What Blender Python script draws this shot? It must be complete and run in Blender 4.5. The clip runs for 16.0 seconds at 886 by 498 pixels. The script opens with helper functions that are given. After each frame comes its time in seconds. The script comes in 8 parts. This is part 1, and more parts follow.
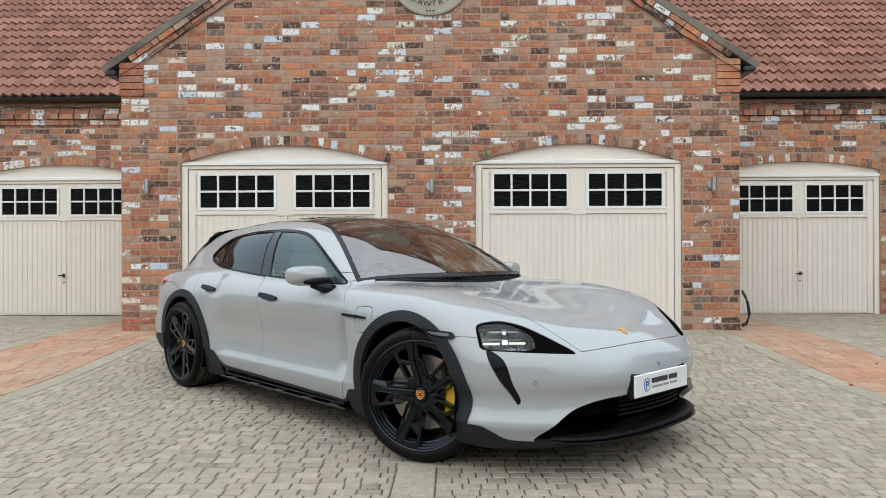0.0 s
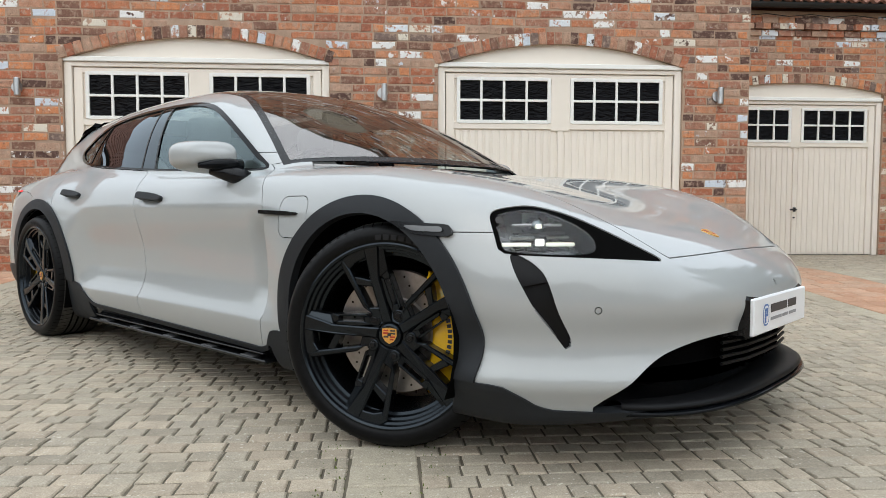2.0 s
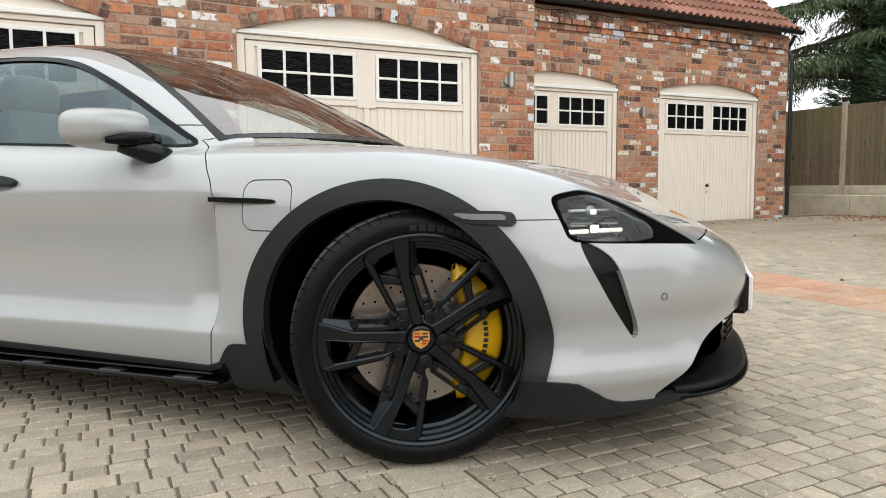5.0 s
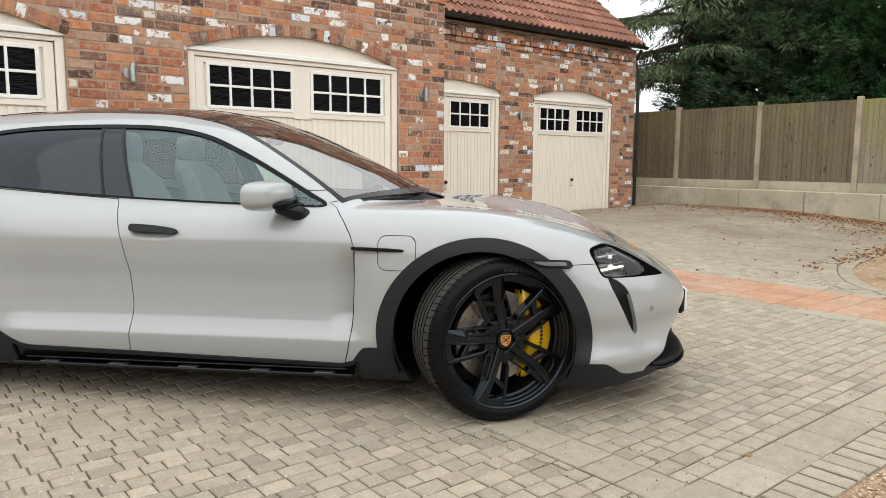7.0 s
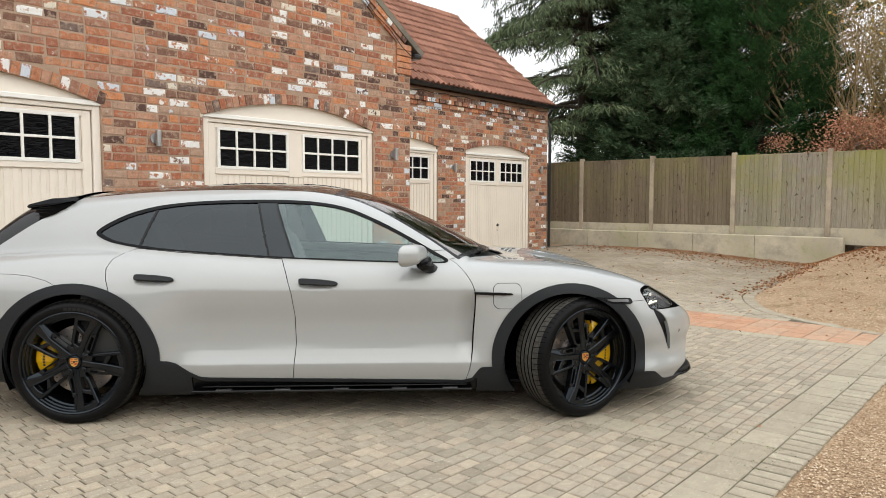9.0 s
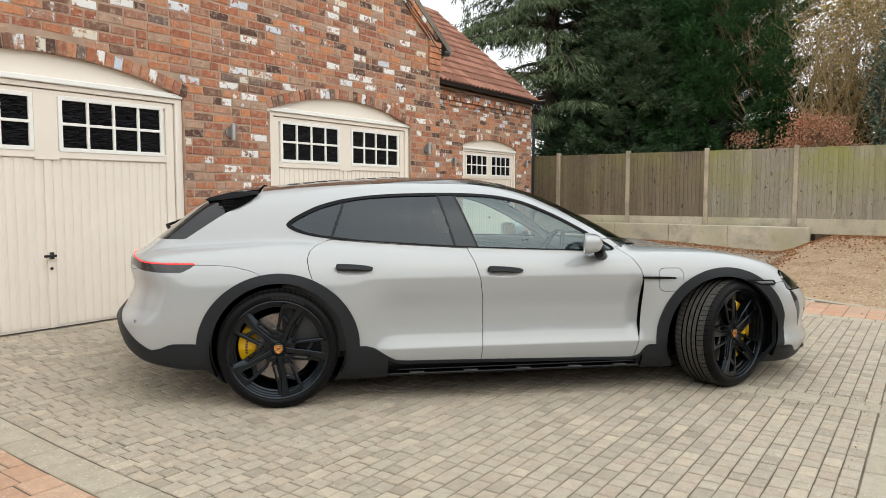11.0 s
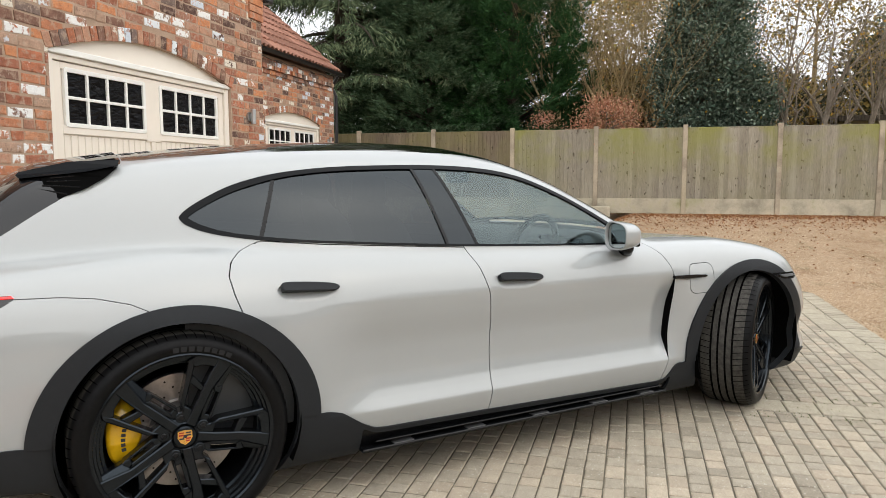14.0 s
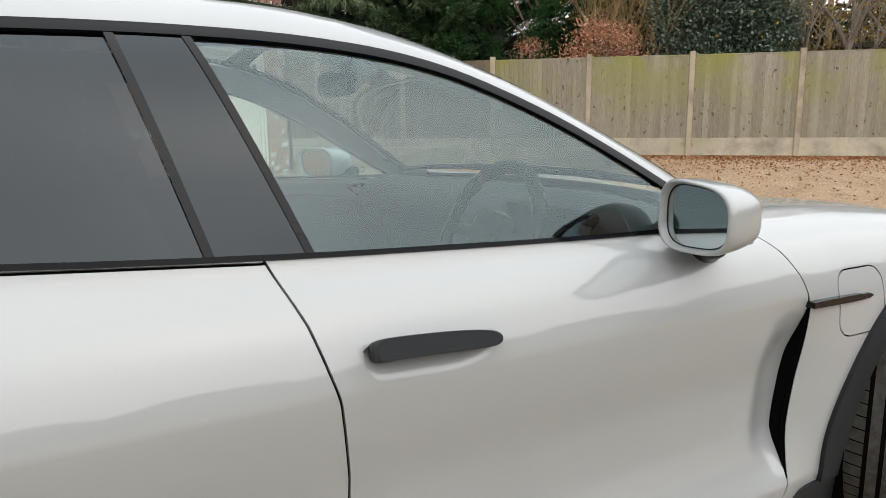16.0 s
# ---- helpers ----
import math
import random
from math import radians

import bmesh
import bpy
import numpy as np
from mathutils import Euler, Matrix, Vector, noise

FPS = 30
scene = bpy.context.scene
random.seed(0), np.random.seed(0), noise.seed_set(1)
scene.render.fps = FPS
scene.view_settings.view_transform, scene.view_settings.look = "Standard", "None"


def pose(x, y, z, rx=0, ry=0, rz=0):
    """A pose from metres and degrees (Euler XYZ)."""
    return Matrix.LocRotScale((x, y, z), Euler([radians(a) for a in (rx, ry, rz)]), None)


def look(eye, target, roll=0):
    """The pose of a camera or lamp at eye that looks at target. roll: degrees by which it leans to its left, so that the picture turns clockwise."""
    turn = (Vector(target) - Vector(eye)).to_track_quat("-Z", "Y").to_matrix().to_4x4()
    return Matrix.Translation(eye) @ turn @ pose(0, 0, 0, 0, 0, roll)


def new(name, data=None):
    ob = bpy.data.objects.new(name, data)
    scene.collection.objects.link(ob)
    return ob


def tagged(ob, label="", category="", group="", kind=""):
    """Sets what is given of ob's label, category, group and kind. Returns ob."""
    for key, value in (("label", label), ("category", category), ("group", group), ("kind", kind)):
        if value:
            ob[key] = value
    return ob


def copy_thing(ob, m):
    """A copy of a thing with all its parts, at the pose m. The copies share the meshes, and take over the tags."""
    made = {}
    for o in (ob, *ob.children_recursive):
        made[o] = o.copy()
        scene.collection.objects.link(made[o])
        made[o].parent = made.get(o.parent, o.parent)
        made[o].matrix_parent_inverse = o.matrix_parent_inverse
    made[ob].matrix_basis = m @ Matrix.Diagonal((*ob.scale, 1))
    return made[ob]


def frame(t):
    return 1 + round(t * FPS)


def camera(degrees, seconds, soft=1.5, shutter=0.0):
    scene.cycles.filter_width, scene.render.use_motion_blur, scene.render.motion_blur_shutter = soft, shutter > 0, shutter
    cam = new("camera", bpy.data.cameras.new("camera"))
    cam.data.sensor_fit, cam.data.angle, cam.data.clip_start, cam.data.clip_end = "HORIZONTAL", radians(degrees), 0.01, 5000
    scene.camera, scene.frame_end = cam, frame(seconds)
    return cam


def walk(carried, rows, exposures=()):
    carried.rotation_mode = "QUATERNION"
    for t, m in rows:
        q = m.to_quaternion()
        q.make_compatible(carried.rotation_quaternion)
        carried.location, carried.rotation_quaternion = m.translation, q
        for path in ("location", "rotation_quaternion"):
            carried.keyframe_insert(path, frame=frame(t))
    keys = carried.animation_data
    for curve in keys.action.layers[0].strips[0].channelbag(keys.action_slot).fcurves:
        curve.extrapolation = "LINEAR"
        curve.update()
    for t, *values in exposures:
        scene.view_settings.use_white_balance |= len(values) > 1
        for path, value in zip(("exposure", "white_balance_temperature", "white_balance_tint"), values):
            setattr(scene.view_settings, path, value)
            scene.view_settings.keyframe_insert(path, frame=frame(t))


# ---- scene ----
cam = camera(64.1, 16.0, soft=0.55)
PATH = [
    (0, (0.157, 0.093, 1.119), (0.131, 2.093, 1.125), -0.2),
    (0.5, (0.161, 0.532, 1.039), (0.141, 2.532, 1.016), -0.2),
    (1, (0.142, 0.936, 0.951), (0.154, 2.936, 0.9), -0.2),
    (1.5, (0.087, 1.302, 0.86), (0.154, 3.3, 0.781), -0.1),
    (2, (-0.001, 1.628, 0.755), (0.138, 3.62, 0.643), 0.1),
    (2.5, (-0.114, 1.861, 0.701), (0.162, 3.836, 0.54), 0.3),
    (3, (-0.217, 2.015, 0.673), (0.198, 3.964, 0.505), 0.2),
    (3.5, (-0.293, 2.121, 0.666), (0.232, 4.044, 0.497), 0.2),
    (4, (-0.389, 2.163, 0.661), (0.241, 4.054, 0.493), 0.1),
    (4.2, (-0.467, 2.162, 0.68), (0.218, 4.034, 0.517), -0.0),
    (6.3, (-1.577, 1.838, 0.984), (-0.444, 3.468, 0.742), -0.0),
    (6.5, (-1.726, 1.8, 1.029), (-0.561, 3.407, 0.783), 0.2),
    (7, (-2.09, 1.715, 1.121), (-0.84, 3.257, 0.873), 0.3),
    (7.5, (-2.491, 1.624, 1.21), (-1.171, 3.108, 0.972), 0.2),
    (8, (-2.9, 1.622, 1.271), (-1.519, 3.052, 1.053), 0.2),
    (8.5, (-3.302, 1.672, 1.277), (-1.852, 3.038, 1.092), 0.2),
    (9, (-3.699, 1.75, 1.282), (-2.196, 3.063, 1.146), 0.1),
    (9.5, (-4.106, 1.881, 1.28), (-2.558, 3.143, 1.16), 0.2),
    (10, (-4.434, 2.104, 1.269), (-2.859, 3.329, 1.146), 0.1),
    (10.2, (-4.563, 2.229, 1.283), (-2.975, 3.438, 1.156), 0.1),
    (12.3, (-5.1, 3.706, 1.267), (-3.339, 4.635, 1.071), 0.1),
    (12.5, (-5.069, 3.837, 1.275), (-3.281, 4.711, 1.078), 0.2),
    (13, (-4.86, 4.14, 1.262), (-3.008, 4.867, 1.062), 0.1),
    (13.5, (-4.521, 4.379, 1.25), (-2.632, 5.003, 1.046), 0.0),
    (14, (-4.099, 4.505, 1.237), (-2.178, 5.023, 1.033), -0.1),
    (14.5, (-3.604, 4.549, 1.217), (-1.668, 5.006, 1.01), -0.3),
    (15, (-3.091, 4.597, 1.186), (-1.158, 5.049, 0.942), -0.4),
    (15.5, (-2.566, 4.629, 1.167), (-0.643, 5.092, 0.869), -0.4),
    (16, (-2.098, 4.708, 1.141), (-0.19, 5.186, 0.779), -0.5),
]
GRADE = [(0.0, 0.15, 5950, 4), (2.0, 0.25, 6100, 6), (3.5, 0.43, 6350, 7), (6.5, 0.40, 6450, 8), (7.5, 0.34, 6500, 8), (9.0, 0.36, 6600, 8), (12.5, 0.34, 6400, 7), (14.5, 0.44, 6550, 9), (16.0, 0.42, 6500, 9)]
walk(cam, [(t, look(eye, target, roll)) for t, eye, target, roll in PATH], GRADE)

# ------------------------------------------------------------ world and light
SUN_EL, SUN_AZ = radians(48), radians(205)
world = bpy.data.worlds.new("overcast_sky")
scene.world = world
world.use_nodes = True
wn, wl = world.node_tree.nodes, world.node_tree.links
wn.clear()
w_out = wn.new("ShaderNodeOutputWorld")
w_bg = wn.new("ShaderNodeBackground")
w_sky = wn.new("ShaderNodeTexSky")
w_sky.sky_type, w_sky.sun_disc = "NISHITA", False
w_sky.sun_elevation, w_sky.sun_rotation = SUN_EL, SUN_AZ
w_sky.air_density, w_sky.dust_density = 1.0, 4.0
w_gain = wn.new("ShaderNodeVectorMath")
w_gain.operation = "SCALE"
w_gain.inputs["Scale"].default_value = 0.09
w_coord = wn.new("ShaderNodeTexCoord")
w_cloud = wn.new("ShaderNodeTexNoise")
w_cloud.inputs["Scale"].default_value = 2.2
w_cloud.inputs["Detail"].default_value = 6
w_ramp = wn.new("ShaderNodeValToRGB")
w_ramp.color_ramp.elements[0].position, w_ramp.color_ramp.elements[0].color = 0.25, (0.86, 0.89, 0.94, 1)
w_ramp.color_ramp.elements[1].position, w_ramp.color_ramp.elements[1].color = 0.75, (1.12, 1.12, 1.12, 1)
w_mix = wn.new("ShaderNodeMix")
w_mix.data_type = "RGBA"
w_mix.inputs[0].default_value = 0.85
wl.new(w_coord.outputs["Generated"], w_cloud.inputs["Vector"])
wl.new(w_cloud.outputs["Fac"], w_ramp.inputs["Fac"])
wl.new(w_sky.outputs["Color"], w_gain.inputs[0])
wl.new(w_gain.outputs["Vector"], w_mix.inputs[6])
wl.new(w_ramp.outputs["Color"], w_mix.inputs[7])
wl.new(w_mix.outputs[2], w_bg.inputs["Color"])
w_bg.inputs["Strength"].default_value = 1.25
# an overcast sky is brighter overhead than near the horizon
w_sep = wn.new("ShaderNodeSeparateXYZ")
w_up = wn.new("ShaderNodeMapRange")
w_up.inputs["From Min"].default_value, w_up.inputs["From Max"].default_value = 0.0, 1.0
w_up.inputs["To Min"].default_value, w_up.inputs["To Max"].default_value = 1.0, 1.55
wl.new(w_coord.outputs["Generated"], w_sep.inputs[0])
wl.new(w_sep.outputs["Z"], w_up.inputs["Value"])
wl.new(w_up.outputs["Result"], w_bg.inputs["Strength"])
wl.new(w_bg.outputs["Background"], w_out.inputs["Surface"])
sun_data = bpy.data.lights.new("sun", "SUN")
sun_data.energy, sun_data.angle, sun_data.color = 0.8, radians(110), (1.0, 0.96, 0.9)
sun = new("sun", sun_data)
sun.matrix_world = look((0, 0, 30), (Vector((0, 0, 30)) - Vector((math.sin(SUN_AZ) * math.cos(SUN_EL), math.cos(SUN_AZ) * math.cos(SUN_EL), math.sin(SUN_EL)))))

# ------------------------------------------------------------ materials
class Mat:
    """A node material with short helpers."""

    def __init__(self, name, rough=0.6, metal=0.0, color=(0.5, 0.5, 0.5), coat=0.0, spec=0.5):
        self.m = bpy.data.materials.new(name)
        self.m.use_nodes = True
        self.n, self.l = self.m.node_tree.nodes, self.m.node_tree.links
        self.b = self.n["Principled BSDF"]
        self.b.inputs["Roughness"].default_value = rough
        self.b.inputs["Metallic"].default_value = metal
        self.b.inputs["Base Color"].default_value = (*color, 1)
        self.b.inputs["Coat Weight"].default_value = coat
        self.b.inputs["Coat Roughness"].default_value = 0.02
        self.b.inputs["Specular IOR Level"].default_value = spec
        self.co = None

    def coords(self, kind="Object"):
        if self.co is None:
            self.co = self.n.new("ShaderNodeTexCoord")
        return self.co.outputs[kind]

    def noise(self, scale, detail=4, rough=0.55, vec=None):
        t = self.n.new("ShaderNodeTexNoise")
        t.inputs["Scale"].default_value, t.inputs["Detail"].default_value, t.inputs["Roughness"].default_value = scale, detail, rough
        self.l.new(vec if vec is not None else self.coords(), t.inputs["Vector"])
        return t.outputs["Fac"]

    def world_pos(self):
        return self.n.new("ShaderNodeNewGeometry").outputs["Position"]

    def scaled(self, vec, s):
        m = self.n.new("ShaderNodeVectorMath")
        m.operation = "MULTIPLY"
        m.inputs[1].default_value = s
        self.l.new(vec, m.inputs[0])
        return m.outputs[0]

    def random(self):
        g, o, a, f = (self.n.new(k) for k in ("ShaderNodeNewGeometry", "ShaderNodeObjectInfo", "ShaderNodeMath", "ShaderNodeMath"))
        self.l.new(g.outputs["Random Per Island"], a.inputs[0])
        self.l.new(o.outputs["Random"], a.inputs[1])
        f.operation = "FRACT"
        self.l.new(a.outputs[0], f.inputs[0])
        return f.outputs[0]

    def math(self, op, a, b=0.0, c=0.0):
        m = self.n.new("ShaderNodeMath")
        m.operation = op
        for i, v in enumerate((a, b, c)):
            if isinstance(v, (int, float)):
                m.inputs[i].default_value = v
            else:
                self.l.new(v, m.inputs[i])
        return m.outputs[0]

    def ramp(self, fac, stops, kind="LINEAR"):
        r = self.n.new("ShaderNodeValToRGB")
        r.color_ramp.interpolation = kind
        e = r.color_ramp.elements
        while len(e) < len(stops):
            e.new(0.5)
        for el, (p, c) in zip(e, stops):
            el.position, el.color = p, (*c, 1) if len(c) == 3 else c
        self.l.new(fac, r.inputs["Fac"])
        return r.outputs["Color"]

    def mix(self, fac, a, b, kind="MIX"):
        m = self.n.new("ShaderNodeMix")
        m.data_type, m.blend_type = "RGBA", kind
        for i, v in ((0, fac), (6, a), (7, b)):
            if isinstance(v, (int, float)):
                m.inputs[i].default_value = v
            elif isinstance(v, tuple):
                m.inputs[i].default_value = (*v, 1)
            else:
                self.l.new(v, m.inputs[i])
        return m.outputs[2]

    def color(self, c):
        self.l.new(c, self.b.inputs["Base Color"])
        return self

    def rough(self, fac, lo, hi):
        self.l.new(self.math("MULTIPLY_ADD", fac, hi - lo, lo), self.b.inputs["Roughness"])
        return self

    def bump(self, fac, strength=0.4, dist=0.005):
        b = self.n.new("ShaderNodeBump")
        b.inputs["Strength"].default_value, b.inputs["Distance"].default_value = strength, dist
        self.l.new(fac, b.inputs["Height"])
        self.l.new(b.outputs["Normal"], self.b.inputs["Normal"])
        return self


def grey(v):
    return (v, v, v)


def brick_material():
    k = Mat("reclaimed_brick", 0.9, spec=0.25)
    r = k.random()
    pos = k.world_pos()
    base = k.ramp(r, [(0.0, (0.34, 0.132, 0.080)), (0.10, (0.46, 0.190, 0.102)), (0.20, (0.36, 0.180, 0.122)), (0.30, (0.56, 0.235, 0.112)), (0.39, (0.110, 0.062, 0.050)), (0.47, (0.46, 0.250, 0.165)), (0.56, (0.215, 0.115, 0.082)), (0.67, (0.42, 0.155, 0.085)), (0.76, (0.190, 0.135, 0.115)), (0.80, (0.50, 0.235, 0.132)), (0.88, (0.43, 0.280, 0.200))], "CONSTANT")
    # soft mottling inside each brick, then mortar and soot smeared over its edges
    mottle = k.noise(13, 4, 0.6, pos)
    base = k.mix(0.55, base, k.ramp(mottle, [(0.3, grey(0.30)), (0.7, grey(0.70))]), "OVERLAY")
    blotch = k.noise(19, 5, 0.62, pos)
    base = k.mix(k.ramp(blotch, [(0.50, grey(0.0)), (0.64, grey(0.7))]), base, (0.44, 0.325, 0.245))
    soot = k.noise(27, 3, 0.6, pos)
    base = k.mix(k.ramp(soot, [(0.60, grey(0.0)), (0.70, grey(0.55))]), base, (0.14, 0.085, 0.065))
    fine = k.noise(130, 3, 0.6, pos)
    base = k.mix(0.3, base, k.ramp(fine, [(0.3, grey(0.2)), (0.7, grey(0.75))]), "OVERLAY")
    lime = k.noise(17, 4, 0.62, pos)
    r2 = k.math("FRACT", k.math("MULTIPLY", r, 17.31))
    lot = k.math("GREATER_THAN", r2, 0.865)
    some = k.math("GREATER_THAN", r2, 0.72)
    hard = k.ramp(lime, [(0.40, grey(0)), (0.48, grey(1))])
    soft = k.ramp(lime, [(0.60, grey(0)), (0.66, grey(0.85))])
    m = k.math("MAXIMUM", k.math("MULTIPLY", hard, lot), k.math("MULTIPLY", soft, some))
    r3 = k.math("FRACT", k.math("MULTIPLY", r, 71.7))
    white = k.ramp(r3, [(0.0, (0.80, 0.79, 0.77)), (0.40, (0.60, 0.65, 0.72)), (0.62, (0.70, 0.73, 0.76)), (0.8, (0.70, 0.64, 0.54))], "CONSTANT")
    k.color(k.mix(m, base, white))
    k.bump(k.math("ADD", fine, k.math("MULTIPLY", blotch, 2.0)), 0.7, 0.006)
    return k.m


def mortar_material():
    k = Mat("lime_mortar", 0.95, spec=0.2)
    pos = k.world_pos()
    a, b = k.noise(5, 4, 0.6, pos), k.noise(160, 3, 0.6, pos)
    c = k.ramp(a, [(0.25, (0.33, 0.23, 0.165)), (0.55, (0.43, 0.31, 0.228)), (0.8, (0.52, 0.40, 0.305))])
    k.color(k.mix(0.3, c, k.ramp(b, [(0.3, grey(0.2)), (0.7, grey(0.7))]), "OVERLAY"))
    k.bump(b, 0.5, 0.004)
    return k.m


def plain(name, color, rough=0.5, metal=0.0, vary=0.08, scale=6.0, bump=0.0, coat=0.0, spec=0.5):
    k = Mat(name, rough, metal, color, coat, spec)
    pos = k.world_pos()
    f = k.noise(scale, 5, 0.6, pos)
    lo, hi = tuple(c * (1 - vary) for c in color), tuple(min(1, c * (1 + vary)) for c in color)
    k.color(k.ramp(f, [(0.3, lo), (0.7, hi)]))
    if not coat:
        k.rough(f, max(0.0, rough - 0.08), min(1, rough + 0.08))
    if bump:
        k.bump(k.noise(scale * 25, 3, 0.6, pos), bump, 0.002)
    return k.m


def paver_material(name, stops, joint=0.0):
    k = Mat(name, 0.85, spec=0.3)
    r = k.random()
    pos = k.world_pos()
    base = k.ramp(r, stops)
    big = k.noise(0.55, 4, 0.6, pos)
    base = k.mix(k.ramp(big, [(0.38, grey(0.0)), (0.72, grey(0.5))]), base, (0.40, 0.345, 0.255))
    mid = k.noise(16, 5, 0.65, pos)
    fine = k.noise(210, 3, 0.6, pos)
    base = k.mix(0.28, base, k.ramp(mid, [(0.3, grey(0.22)), (0.7, grey(0.66))]), "OVERLAY")
    base = k.mix(0.4, base, k.ramp(fine, [(0.3, grey(0.2)), (0.7, grey(0.78))]), "OVERLAY")
    patch = k.noise(1.7, 3, 0.6, pos)
    spots = k.math("MULTIPLY", k.ramp(k.noise(75, 1, 0.4, pos), [(0.675, grey(0)), (0.70, grey(0.8))]), k.ramp(patch, [(0.35, grey(0.15)), (0.6, grey(0.95))]))
    # leaf mould trodden in under the trees
    xyz = k.n.new("ShaderNodeSeparateXYZ")
    k.l.new(pos, xyz.inputs[0])
    under = k.math("MULTIPLY", k.ramp(k.math("MULTIPLY", xyz.outputs["X"], 0.1), [(0.48, grey(0)), (0.80, grey(1))]), k.ramp(k.noise(0.9, 5, 0.7, pos), [(0.32, grey(0.15)), (0.62, grey(0.85))]))
    base = k.mix(under, base, (0.205, 0.165, 0.112))
    k.color(k.mix(spots, base, (0.60, 0.56, 0.48)))
    k.bump(k.math("ADD", fine, mid), 0.6, 0.005)
    k.rough(mid, 0.72, 0.95)
    return k.m


def gravel_material():
    k = Mat("gravel", 0.95, spec=0.2)
    pos = k.world_pos()
    v = k.n.new("ShaderNodeTexVoronoi")
    v.inputs["Scale"].default_value = 105
    k.l.new(pos, v.inputs["Vector"])
    c = k.ramp(v.outputs["Color"], [(0.0, (0.25, 0.155, 0.09)), (0.3, (0.41, 0.285, 0.18)), (0.65, (0.52, 0.385, 0.25)), (1.0, (0.65, 0.52, 0.375))])
    a = k.noise(1.4, 5, 0.65, pos)
    c = k.mix(k.ramp(a, [(0.45, grey(0)), (0.7, grey(0.55))]), c, (0.24, 0.125, 0.06))
    g = k.noise(1.9, 5, 0.7, k.scaled(pos, (0.6, 1.5, 1)))
    c = k.mix(k.ramp(g, [(0.56, grey(0)), (0.70, grey(0.6))]), c, (0.135, 0.115, 0.045))
    k.color(k.mix(0.5, c, k.ramp(v.outputs["Distance"], [(0.0, grey(0.72)), (0.6, grey(0.22))]), "OVERLAY"))
    k.bump(v.outputs["Distance"], 0.9, -0.007)
    return k.m


def roof_tile_material():
    k = Mat("clay_roof_tile", 0.85, spec=0.3)
    r, pos = k.random(), k.world_pos()
    base = k.ramp(r, [(0.0, (0.20, 0.092, 0.062)), (0.5, (0.28, 0.132, 0.090)), (1.0, (0.36, 0.175, 0.122))])
    a, b = k.noise(3, 5, 0.6, pos), k.noise(140, 3, 0.6, pos)
    base = k.mix(k.ramp(a, [(0.4, grey(0)), (0.75, grey(0.4))]), base, (0.22, 0.125, 0.098))
    k.color(k.mix(0.3, base, k.ramp(b, [(0.3, grey(0.2)), (0.7, grey(0.7))]), "OVERLAY"))
    k.bump(b, 0.4, 0.003)
    return k.m


def fence_material(name="weathered_fence_wood", tone=(1.0, 1.0, 1.0), algae=0.85):
    k = Mat(name, 0.9, spec=0.2)
    pos, r = k.world_pos(), k.random()
    grain = k.noise(9, 6, 0.7, k.scaled(pos, (9, 9, 0.7)))
    big = k.noise(0.8, 4, 0.6, pos)
    base = k.ramp(grain, [(0.25, (0.19, 0.165, 0.128)), (0.55, (0.315, 0.28, 0.222)), (0.8, (0.42, 0.38, 0.305))])
    base = k.mix(0.6, base, k.ramp(r, [(0.0, grey(0.42)), (0.8, grey(0.60)), (1.0, grey(0.74))]), "OVERLAY")
    knot = k.ramp(k.noise(5.5, 2, 0.5, k.scaled(pos, (2.4, 2.4, 1.6))), [(0.665, grey(0)), (0.70, grey(0.85))])
    base = k.mix(knot, base, (0.10, 0.082, 0.06))
    streak = k.noise(1.0, 3, 0.6, k.scaled(pos, (5, 5, 0.35)))
    base = k.mix(k.ramp(streak, [(0.5, grey(0)), (0.72, grey(0.55))]), base, (0.47, 0.43, 0.34))
    z = k.n.new("ShaderNodeSeparateXYZ")
    k.l.new(pos, z.inputs[0])
    up = k.math("MULTIPLY", k.ramp(big, [(0.40, grey(0)), (0.58, grey(1))]), k.ramp(k.math("MULTIPLY_ADD", z.outputs["Z"], 0.5, -0.45), [(0.1, grey(0.15)), (0.7, grey(0.9))]))
    base = k.mix(1.0, base, tone, "MULTIPLY")
    k.color(k.mix(k.math("MULTIPLY", up, algae), base, (0.30, 0.30, 0.07)))
    k.bump(grain, 0.5, 0.004)
    return k.m


def concrete_material(name="concrete", tone=(0.53, 0.475, 0.365), moss=0.7):
    k = Mat(name, 0.9, spec=0.25)
    pos = k.world_pos()
    a, b = k.noise(2.2, 6, 0.65, pos), k.noise(120, 3, 0.6, pos)
    base = k.ramp(a, [(0.3, tuple(c * 0.62 for c in tone)), (0.6, tuple(c * 1.15 for c in tone))])
    base = k.mix(0.3, base, k.ramp(b, [(0.3, grey(0.25)), (0.7, grey(0.7))]), "OVERLAY")
    g = k.noise(1.1, 5, 0.7, pos)
    k.color(k.mix(k.ramp(g, [(0.5, grey(0)), (0.7, grey(moss))]), base, (0.20, 0.21, 0.07)))
    k.bump(k.math("ADD", a, b), 0.5, 0.004)
    return k.m


def leaf_material(name, stops, rough=0.55):
    k = Mat(name, rough, spec=0.18)
    k.color(k.ramp(k.random(), stops))
    return k.m


def bark_material(name, a, b):
    k = Mat(name, 0.95, spec=0.15)
    n = k.noise(6, 5, 0.65, k.scaled(k.world_pos(), (4, 4, 1)))
    k.color(k.ramp(n, [(0.3, a), (0.7, b)]))
    k.bump(n, 0.8, 0.02)
    return k.m


